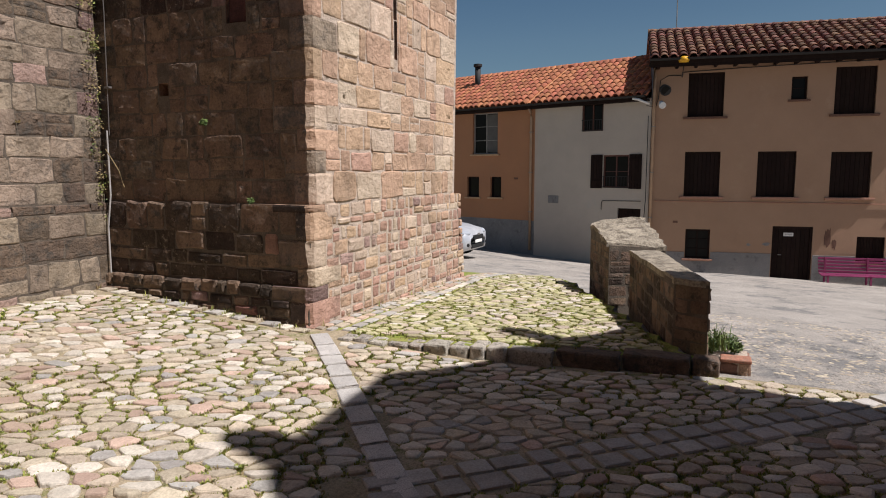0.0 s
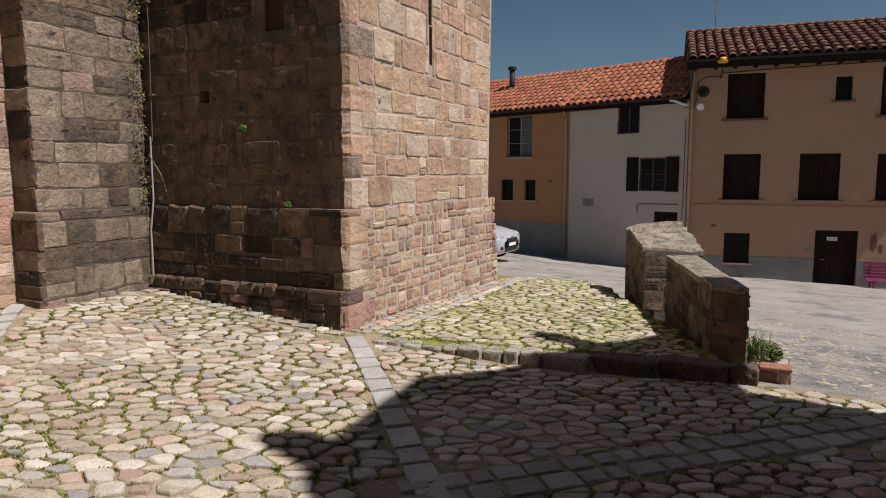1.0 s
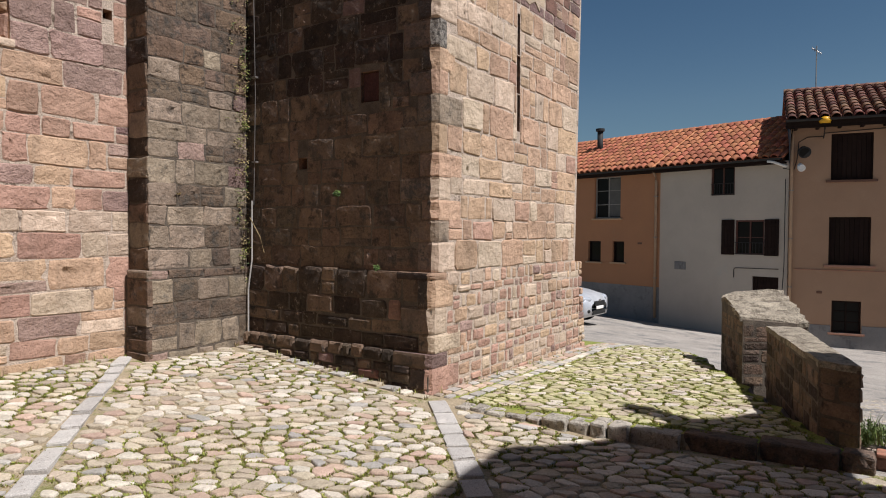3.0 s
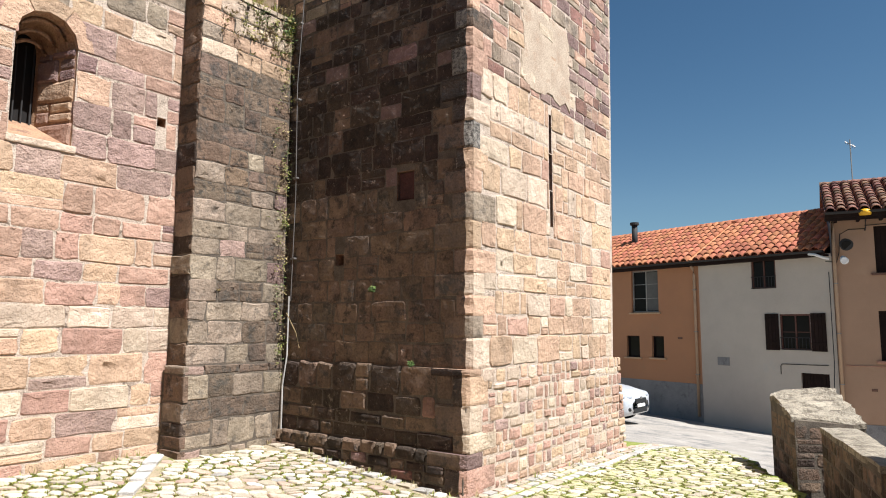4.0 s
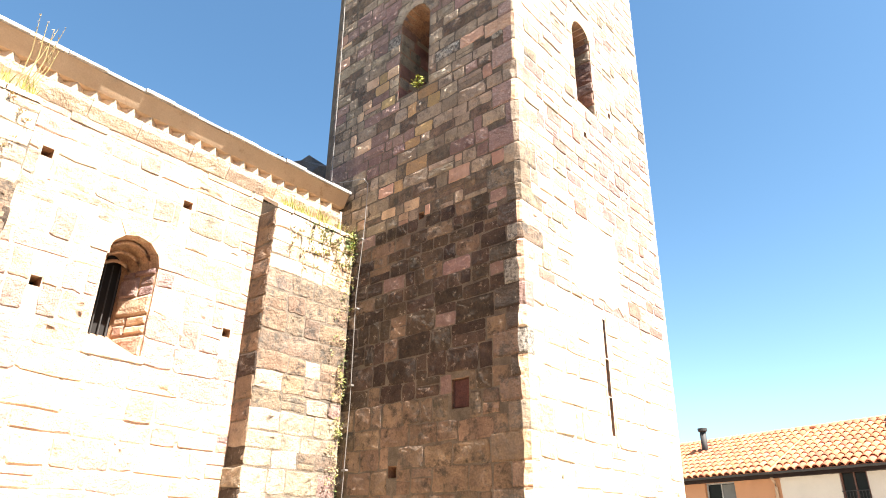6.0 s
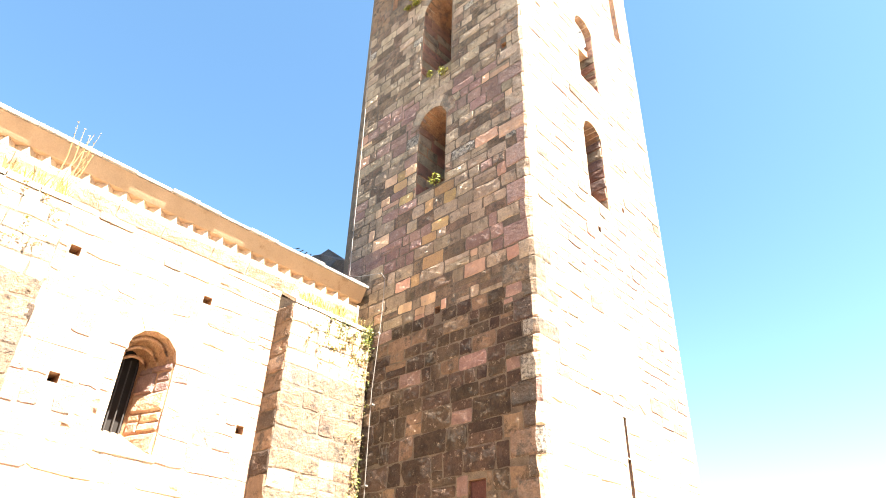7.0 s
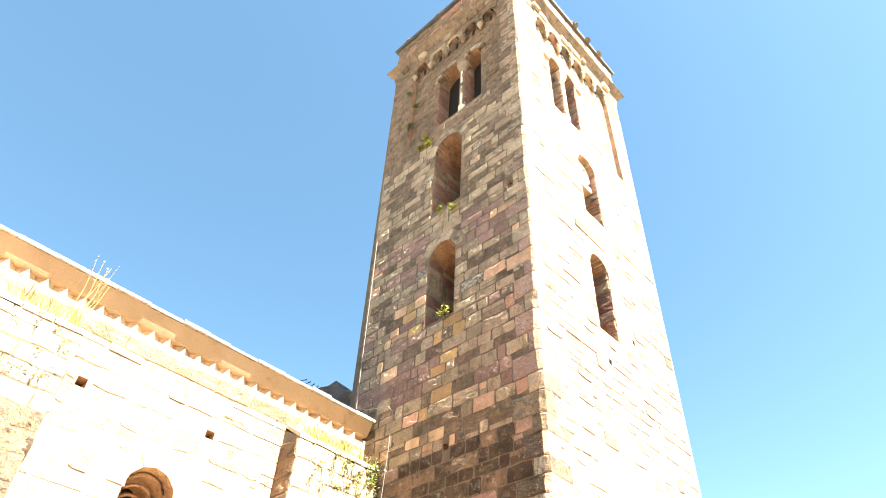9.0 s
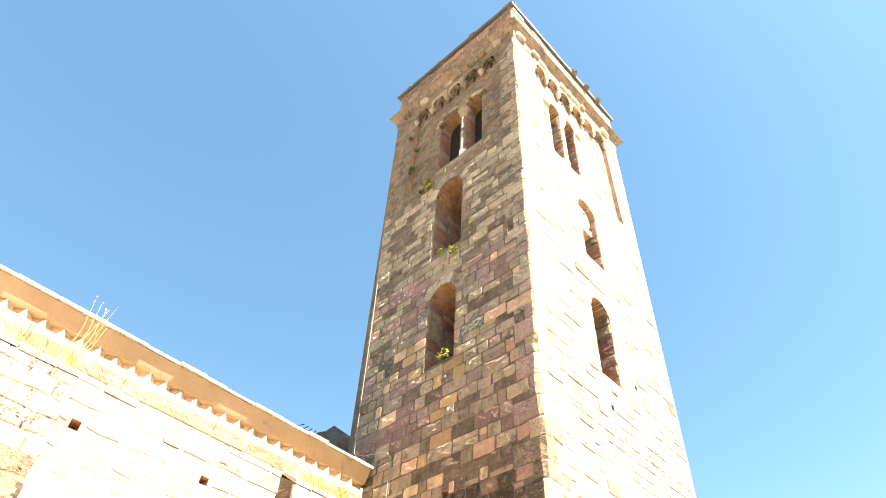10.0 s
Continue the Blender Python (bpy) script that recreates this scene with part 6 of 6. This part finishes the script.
for u in (5.7, 6.95, 8.2):
    bm = bmesh.new()
    box(bm, (u - 0.03, 0.3, zb), (u + 0.03, 0.36, zb + 0.95), m_R @ Matrix.Translation((0, -0.06, 0)), bevel=0.008)
    box(bm, (u - 0.03, 0.66, zb), (u + 0.03, 0.72, zb + 0.4), m_R, bevel=0.008)
    box(bm, (u - 0.03, 0.3, zb + 0.33), (u + 0.03, 0.72, zb + 0.39), m_R, bevel=0.008)
    part("leg_frame", bm, BENCH_PINK, bench).matrix_parent_inverse = bi


def car_at(m):
    """A compact SUV, nose towards +y of its own frame."""
    car = thing("car", "silver compact SUV parked beside the tower", "car", m.translation)
    ci = Matrix.Translation(m.translation).inverted()
    bm = bmesh.new()
    # stations along the length: y, lower z, belt z, half width, roof z (or none), roof half width
    st = [(2.16, 0.42, 0.62, 0.55, 0.70), (2.10, 0.30, 0.78, 0.76, 0.84), (1.95, 0.24, 0.88, 0.86, 0.93), (1.55, 0.24, 0.95, 0.90, 1.03), (1.0, 0.24, 0.99, 0.91, 1.10),
          (0.85, 0.24, 1.0, 0.91, 1.14), (0.15, 0.24, 1.02, 0.91, 1.60), (-0.6, 0.24, 1.03, 0.91, 1.66), (-1.4, 0.24, 1.05, 0.90, 1.60), (-2.0, 0.26, 1.05, 0.86, 1.25), (-2.2, 0.35, 0.95, 0.8, 1.0)]
    rings = []
    for y, z0, zb_, w, zt in st:
        tw = w * (0.72 if zt > 1.2 else 0.88)
        half = [(w * 0.9, z0), (w, z0 + 0.12), (w * 1.0, (z0 + zb_) / 2), (w * 0.98, zb_), (tw, zt - 0.05), (tw * 0.7, zt)]
        ring = [(x, y, z) for x, z in half] + [(-x, y, z) for x, z in half[::-1]]
        rings.append([bm.verts.new(m @ Vector(p)) for p in ring])
    for A, B in zip(rings, rings[1:]):
        n = len(A)
        for k in range(n):
            bm.faces.new((A[k], A[(k + 1) % n], B[(k + 1) % n], B[k]))
    bm.faces.new(rings[0]); bm.faces.new(rings[-1][::-1])
    part("body", bm, CAR_PAINT, car, smooth=True).matrix_parent_inverse = ci
    for s in (-1, 1):
        bm = bmesh.new()
        q = [(s * 0.915, 0.75, 1.05), (s * 0.70, 0.2, 1.52), (s * 0.69, -1.2, 1.53), (s * 0.90, -1.7, 1.1)]
        vs = [bm.verts.new(m @ Vector(p)) for p in q]
        vi = [bm.verts.new(m @ Vector((p[0] * 0.96, p[1], p[2]))) for p in q]
        bm.faces.new(vs if s < 0 else vs[::-1]); bm.faces.new(vi)
        for k in range(4):
            bm.faces.new((vs[k], vs[(k + 1) % 4], vi[(k + 1) % 4], vi[k]))
        part("side_window", bm, PANE, car).matrix_parent_inverse = ci
        bm = bmesh.new()
        b2 = bmesh.new()
        bmesh.ops.create_icosphere(b2, subdivisions=2, radius=1, matrix=m @ Matrix.Translation((s * 0.66, 1.98, 0.80)) @ Matrix.Rotation(radians(-s * 28), 4, 'Z') @ Matrix.Diagonal((0.25, 0.13, 0.10, 1)))
        absorb(bm, b2)
        part("headlight", bm, HEADLIGHT, car, "swept-back clear headlight", True).matrix_parent_inverse = ci
        bm = bmesh.new()
        b2 = bmesh.new()
        bmesh.ops.create_icosphere(b2, subdivisions=2, radius=1, matrix=m @ Matrix.Translation((s * 0.62, 2.09, 0.46)) @ Matrix.Diagonal((0.12, 0.06, 0.08, 1)))
        absorb(bm, b2)
        part("fog_lamp", bm, RUBBER, car, "dark fog lamp recess", True).matrix_parent_inverse = ci
        for y in (1.32, -1.32):
            bm = bmesh.new()
            c = Vector((s * 0.84, y, 0.34))
            tube(bm, [m @ (c + Vector((s * -0.1, 0, 0))), m @ (c + Vector((s * 0.07, 0, 0))), m @ (c + Vector((s * 0.095, 0, 0)))], [0.35, 0.35, 0.3], 24)
            wheel = part("wheel", bm, RUBBER, car, "black tyre")
            wheel.matrix_parent_inverse = ci
            bm = bmesh.new()
            tube(bm, [m @ (c + Vector((s * 0.08, 0, 0))), m @ (c + Vector((s * 0.11, 0, 0)))], [0.23, 0.2], 20)
            part("rim", bm, ZINC, wheel, "grey alloy rim")
    for nm, lo, hi, mat in (("grille", (-0.36, 2.10, 0.60), (0.36, 2.19, 0.74), RUBBER), ("lower_intake", (-0.45, 2.08, 0.33), (0.45, 2.17, 0.47), RUBBER), ("number_plate", (-0.26, 2.165, 0.49), (0.26, 2.195, 0.59), WHITE_PAINT), ("badge", (-0.07, 2.17, 0.72), (0.07, 2.2, 0.79), ZINC)):
        bm = bmesh.new()
        box(bm, lo, hi, m, bevel=0.02)
        part(nm, bm, mat, car).matrix_parent_inverse = ci
    return car


car_at(pose(19.6, 9.25, road_z(19.6, 9.2) - 0.06, 0, 0, 176))


# ---- plants and wires on the church ----
rng3 = random.Random(33)


def plant(name, label, at, fill, mats, cat="plant"):
    bm = bmesh.new()
    fill(bm)
    ob = link(name, bm, mats)
    return tagged(ob, label, cat, kind="stuff" if cat == "grass" else "")


def cap_grass(x0, x1, n, dry, tall):
    def fill(bm):
        for _ in range(n):
            x = rng3.uniform(x0, x1)
            t = rng3.random()
            p = Vector((x, 6.42 + 0.34 * t, 5.47 + 0.23 * t))
            blades(bm, p, rng3.randint(5, 11), rng3.uniform(0.06, tall), 0.05, rng3, mi=1 if rng3.random() < dry else 0, width=0.005)
        for _ in range(int(n * 0.9)):
            p = Vector((rng3.uniform(x0, x1), 6.40, rng3.uniform(4.75, 5.42)))
            blades(bm, p, 12, 0.07, 0.04, rng3, lean=Vector((0, -0.3, -0.9)), mi=1 if rng3.random() < dry else 0, width=0.005)
    return fill


plant("grass_tufts", "green and dry grass growing on the buttress cap", None, cap_grass(4.3, 5.35, 45, 0.4, 0.16), [GRASS, DRY], "grass")
plant("grass_tufts", "dry grass growing on the buttress cap", None, cap_grass(0.2, 1.32, 26, 0.75, 0.16), [GRASS, DRY], "grass")


def stalks(bm):
    for k in range(7):
        p = Vector((1.15 + rng3.uniform(-0.08, 0.08), 6.46, 5.5))
        q = p + Vector((rng3.uniform(-0.02, 0.26), -0.1, rng3.uniform(0.5, 0.95)))
        tube(bm, [p, (p + q) / 2 + Vector((0.03, 0, 0.02)), q], [0.005, 0.004, 0.002], 4)
        for i in range(5):
            leaf_clump(bm, q - (q - p) * 0.08 * i, (0.012, 0.012, 0.02), 3, rng3, leaf=0.012)


plant("dry_stalks", "tall dry grass stalks on the buttress top", None, stalks, [DRY], "grass")


def ivy(bm):
    for k in range(150):
        z = 0.9 + 4.7 * rng3.random() ** 0.7
        if 0.55 + 0.35 * math.sin(z * 2.3) + 0.1 * rng3.random() < 0.25:
            continue
        x = XC - 0.06 - abs(rng3.gauss(0, 0.09)) * (0.5 + 0.2 * z)
        leaf_clump(bm, (x, 6.38, z), (0.05, 0.035, 0.09), rng3.randint(5, 16), rng3, mi=rng3.choice((0, 1, 3, 3)), leaf=0.014)
    for k in range(46):
        leaf_clump(bm, (XC - 0.06 - rng3.random() ** 1.5 * 0.75, 6.39, 5.0 + rng3.random() * 0.5), (0.07, 0.04, 0.07), 15, rng3, mi=rng3.choice((0, 2, 3)), leaf=0.02)
    for k in range(40):
        p = Vector((XC - 0.06 - abs(rng3.gauss(0, 0.1)), 6.40, 1.0 + 4.4 * rng3.random()))
        blades(bm, p, 5, 0.1, 0.03, rng3, lean=Vector((0, -0.3, -1.2)), mi=rng3.choice((1, 3)), width=0.004)


plant("climbing_weeds", "mossy weeds climbing the corner between buttress and tower", None, ivy, [LEAF, GRASS, LEAF_YELLOW, DRY])
for x, y, z, s in ((5.38, 6.08, 12.35, 0.1), (5.38, 6.0, 12.1, 0.12), (5.38, 6.22, 12.15, 0.09), (5.36, 5.21, 9.72, 0.11), (5.36, 5.5, 9.85, 0.07), (5.36, 5.28, 7.55, 0.12), (5.4, 6.62, 13.3, 0.11), (5.4, 6.5, 13.9, 0.09), (5.4, 6.75, 14.6, 0.13), (5.36, 4.95, 2.0, 0.035), (5.30, 4.35, 1.22, 0.025)):
    plant("wall_plant", "small yellow-green plant rooted in the tower wall", None, lambda bm: leaf_clump(bm, (x - 0.03, y, z), (s * 0.6, s, s), 90, rng3, leaf=0.028), [LEAF if z < 4 or z > 13 else LEAF_YELLOW])
plant("thistle", "small dark rosette plant in the buttress wall", None, lambda bm: blades(bm, Vector((4.42, 6.40, 1.98)), 10, 0.08, 0.02, rng3, lean=Vector((0, -0.3, -0.7)), width=0.006), [DRY])

wire = thing("wall_cable", "thin pale cable running up the tower corner", "cable", (5.33, 6.36, 0.2))
wi = Matrix.Translation(wire.location).inverted()
for pts, r, mat in ((((5.30, 6.33, 0.2), (5.31, 6.34, 0.9), (5.33, 6.30, 1.25), (5.34, 6.31, 1.95)), 0.009, CABLE),
                    (((5.36, 6.30, 1.9), (5.37, 6.28, 3.2), (5.36, 6.30, 4.6), (5.37, 6.24, 5.6), (5.36, 6.22, 6.25), (5.35, 6.30, 6.36), (5.35, 6.8, 6.48), (5.36, 7.05, 6.6), (5.36, 7.08, 7.4), (5.36, 7.12, 9.2), (5.36, 7.22, 12.0)), 0.005, ZINC),
                    (((5.3, 6.3, 1.75), (5.28, 6.1, 1.52), (5.27, 6.02, 1.34)), 0.006, DRY)):
    bm = bmesh.new()
    tube(bm, pts, r, 6)
    part("cable", bm, mat, wire).matrix_parent_inverse = wi
for z in (2.4, 3.4, 4.4, 5.4):
    bm = bmesh.new()
    box(bm, (5.345, 6.25, z), (5.39, 6.32, z + 0.02), bevel=0.003)
    part("clip", bm, ZINC, wire).matrix_parent_inverse = wi

# dark stone-slab roof seen past the nave, with a bent aerial
far_roof = thing("far_church_roof", "dark slab roof of the choir behind the nave", "roof", (7.0, 9.8, 7.0))
fi = Matrix.Translation(far_roof.location).inverted()
bm = bmesh.new()
bmesh.ops.create_icosphere(bm, subdivisions=3, radius=1, matrix=Matrix.Translation((6.75, 9.3, 7.35)) @ Matrix.Diagonal((1.0, 0.6, 1.05, 1)))
for v in bm.verts:
    v.co += noise.noise_vector(v.co * 3.1) * 0.3
part("slabs", bm, SLATE, far_roof).matrix_parent_inverse = fi
bm = bmesh.new()
for k in range(4):
    tube(bm, [(6.2 + 0.1 * k, 10.1, 8.1), (6.15 + 0.12 * k, 10.25, 8.7 - 0.06 * k), (6.3 + 0.1 * k, 10.05, 8.75)], 0.012, 5)
part("bent_aerial", bm, IRON, far_roof).matrix_parent_inverse = fi

# ---- cobbles ----
A67 = radians(-67)
E1, E2 = Vector((math.cos(A67), math.sin(A67))), Vector((-math.sin(A67), math.cos(A67)))
CA, CB = 0.155, 0.108


def clip(poly, nx, ny, d):
    """Keep the part of a polygon where nx*x + ny*y <= d."""
    out = []
    for i in range(len(poly)):
        p, q = poly[i], poly[(i + 1) % len(poly)]
        a, b = nx * p[0] + ny * p[1] - d, nx * q[0] + ny * q[1] - d
        if a <= 0:
            out.append(p)
        if a * b < 0:
            t = a / (a - b)
            out.append((p[0] + (q[0] - p[0]) * t, p[1] + (q[1] - p[1]) * t))
    return out


def paved(x, y):
    if x < kerb_x(y) - 0.1:
        return -4.0 < x and -2.35 < y < 6.75 and not (y > 6.36 and x > 4.02) and not (x > 5.27 and y > 3.4)
    return kerb_x(y) + 0.17 < x < 10.8 and parapet_y(x) + 0.2 < y < 3.3


seeds = {}
rc = random.Random(77)
for i in range(-95, 155):
    for j in range(-120, 135):
        a = (i + 0.5 * (j % 2) + rc.uniform(-0.47, 0.47)) * CA
        b = (j + rc.uniform(-0.42, 0.42)) * CB
        seeds[i, j] = (a, b)
SX = CB / CA
cobble_pave = tagged(new("cobble_paving"), "worn beige river cobbles with grassy joints", "paving", kind="structure")
rest = bmesh.new()
joints = []
singles = 0


def cobble(bm, poly, c, z, mi, r):
    """A rounded cobble on a polygon plan."""
    pts = []
    n = len(poly)
    for i in range(n):
        p, q = poly[i], poly[(i + 1) % n]
        if math.hypot(q[0] - p[0], q[1] - p[1]) > 0.03:
            pts += [(p[0] * 0.84 + q[0] * 0.16, p[1] * 0.84 + q[1] * 0.16), (p[0] * 0.16 + q[0] * 0.84, p[1] * 0.16 + q[1] * 0.84)]
        else:
            pts.append(((p[0] + q[0]) / 2, (p[1] + q[1]) / 2))
    if len(pts) < 4:
        return False
    pts = [(x + r.uniform(-0.006, 0.006), y + r.uniform(-0.006, 0.006)) for x, y in pts]
    h = r.uniform(0.001, 0.007)
    tx, ty = r.uniform(-0.1, 0.1), r.uniform(-0.1, 0.1)
    rings = []
    for s, dz in ((1.0, -0.04), (0.985, -0.007), (0.93, 0.0), (0.8, h)):
        rings.append([bm.verts.new((c[0] + (x - c[0]) * s, c[1] + (y - c[1]) * s, z + dz + ((x - c[0]) * tx + (y - c[1]) * ty) * s + (r.uniform(-0.002, 0.002)))) for x, y in pts])
    m = len(pts)
    for A, B in zip(rings, rings[1:]):
        for k in range(m):
            f = bm.faces.new((A[k], A[(k + 1) % m], B[(k + 1) % m], B[k]))
            f.material_index = mi
            f.smooth = False
    top = bm.verts.new((c[0] + r.uniform(-0.01, 0.01), c[1] + r.uniform(-0.01, 0.01), z + h + r.uniform(-0.003, 0.004)))
    for k in range(m):
        f = bm.faces.new((rings[-1][k], rings[-1][(k + 1) % m], top))
        f.material_index = mi
    return True


for (i, j), (a, b) in seeds.items():
    x, y = E1.x * a + E2.x * b, E1.y * a + E2.y * b
    if not paved(x, y):
        continue
    skip = False
    for p, q, w in STRIPS:
        d = q - p
        t = max(0, min(1, ((x - p.x) * d.x + (y - p.y) * d.y) / d.length_squared))
        if math.hypot(x - p.x - d.x * t, y - p.y - d.y * t) < w + 0.02:
            skip = True
    if skip:
        continue
    poly = [(a - 0.5, b - 0.3), (a + 0.5, b - 0.3), (a + 0.5, b + 0.3), (a - 0.5, b + 0.3)]
    for di in (-2, -1, 0, 1, 2):
        for dj in (-2, -1, 0, 1, 2):
            if (di or dj) and (i + di, j + dj) in seeds:
                a2, b2 = seeds[i + di, j + dj]
                nx, ny = (a2 - a) * SX * SX, (b2 - b)
                d = nx * (a + a2) / 2 + ny * (b + b2) / 2
                poly = clip(poly, nx, ny, d)
    wpoly = [(E1.x * u + E2.x * v, E1.y * u + E2.y * v) for u, v in poly]
    for p, q, w in STRIPS:
        d = (q - p).normalized()
        t = (x - p.x) * d.x + (y - p.y) * d.y
        s = (x - p.x) * -d.y + (y - p.y) * d.x
        if abs(s) < 0.4 and -0.2 < t < (q - p).length + 0.2:
            sg = 1 if s > 0 else -1
            nx, ny = d.y * sg, -d.x * sg
            wpoly = clip(wpoly, nx, ny, nx * p.x + ny * p.y - w)
    if 0.1 < y < 3.25:
        wpoly = clip(wpoly, 1, 0.176, 5.13 + 0.176 * 3.25 - 0.09) if x < kerb_x(y) else clip(wpoly, -1, -0.176, -(5.13 + 0.176 * 3.25 + 0.165))
    if len(wpoly) < 3:
        continue
    cx, cy = sum(p[0] for p in wpoly) / len(wpoly), sum(p[1] for p in wpoly) / len(wpoly)
    g = rc.uniform(0.005, 0.018) + (0.004 if cx > kerb_x(cy) else 0.0) + 0.012 * max(0.0, noise.noise((cx * 0.9, cy * 0.9, 2.0)))
    sh = []
    for px, py in wpoly:
        l = max(0.02, math.hypot(px - cx, py - cy))
        sh.append((cx + (px - cx) * (1 - g / l), cy + (py - cy) * (1 - g / l)))
    z = ground_z(cx, cy) + rc.uniform(-0.006, 0.006)
    mi = pick(rc, [(0, 52), (1, 30), (2, 12), (3, 7)] if cx < kerb_x(cy) else [(4, 60), (0, 26), (1, 14)])
    if singles < 290 and 1.7 < cx < 3.9 and 1.3 < cy < 4.6:
        b1 = bmesh.new()
        if cobble(b1, sh, (cx, cy), z, 0, rc):
            link("cobble", b1, COBBLES[mi], cobble_pave)
            singles += 1
        else:
            b1.free()
    else:
        cobble(rest, sh, (cx, cy), z, mi, rc)
    for k in range(len(wpoly)):
        p, q = wpoly[k], wpoly[(k + 1) % len(wpoly)]
        joints.append((p, q, z))
tagged(link("cobbles", rest, COBBLES, cobble_pave), kind="stuff")

bm = bmesh.new()
for p, q, z in joints:
    dens = 0.85 + 2.0 * noise.noise((p[0] * 0.9, p[1] * 0.9, 2.0)) + (0.9 if p[0] > kerb_x(p[1]) else 0.0)
    if p[0] > 0.6 and rc.random() < dens * 0.95:
        for _ in range(6):
            t = rc.random()
            v = Vector((p[0] + (q[0] - p[0]) * t, p[1] + (q[1] - p[1]) * t, z - 0.018))
            blades(bm, v, rc.randint(3, 6), rc.uniform(0.009, 0.022), 0.032, rc, mi=1 if rc.random() < 0.2 else 0, width=0.006)
for k in range(17000):
    x, y = rc.uniform(5.3, 10.5), rc.uniform(0.4, 3.3)
    if x < kerb_x(y) + 0.1 or y < parapet_y(x) + 0.2 or noise.noise((x * 1.1, y * 1.1, 5.0)) < rc.uniform(-0.4, 0.3):
        continue
    blades(bm, Vector((x, y, ground_z(x, y) - 0.012)), rc.randint(4, 8), rc.uniform(0.008, 0.02), 0.035, rc, mi=1 if rc.random() < 0.15 else 0, width=0.006)
for k in range(60):
    x = rc.uniform(0, 3.2)
    v = Vector((XC + x, YC - 0.06, terrace_z(XC + x, 0) - 0.02)) if k < 15 else Vector((XC - 0.16 - rc.uniform(0, 0.1), YC + rc.uniform(-0.1, 2.6), 0)) if k < 40 else Vector((rc.uniform(1.8, 5.2), 6.36 if rc.random() < 0.3 else 6.7, 0.24))
    if k >= 15:
        v.z = ground_z(v.x, v.y) - 0.02
    blades(bm, v, 9, rc.uniform(0.03, 0.09), 0.03, rc, mi=1 if rc.random() < 0.3 else 0, width=0.004)
tagged(link("joint_grass", bm, [GRASS, DRY]), "short grass and moss in the cobble joints", "grass", kind="stuff")

# pale pebbles set in the concrete of the street
bm = bmesh.new()
for k in range(5200):
    x, y = rc.uniform(6.3, 11.0), rc.uniform(-4.2, 1.6)
    if y > parapet_y(x) - 0.45 or noise.noise((x * 0.6, y * 0.6, 9.0)) < -0.25:
        continue
    z = ground_z(x, y) - 0.012
    r0 = rc.uniform(0.014, 0.032)
    a0 = rc.uniform(0, 6.28)
    lo = [bm.verts.new((x + r0 * math.cos(a0 + i * 1.047) * rc.uniform(0.8, 1.1), y + r0 * 1.25 * math.sin(a0 + i * 1.047), z)) for i in range(6)]
    hi = [bm.verts.new((x + (q.co.x - x) * 0.7, y + (q.co.y - y) * 0.7, z + 0.006)) for q in lo]
    mi = rc.choice((0, 0, 1))
    for i in range(6):
        bm.faces.new((lo[i], lo[(i + 1) % 6], hi[(i + 1) % 6], hi[i])).material_index = mi
    bm.faces.new(hi).material_index = mi
tagged(link("street_pebbles", bm, [ASPHALT, COBBLES[0]]), "pale pebbles set in the worn concrete street", "pebbles", kind="stuff")
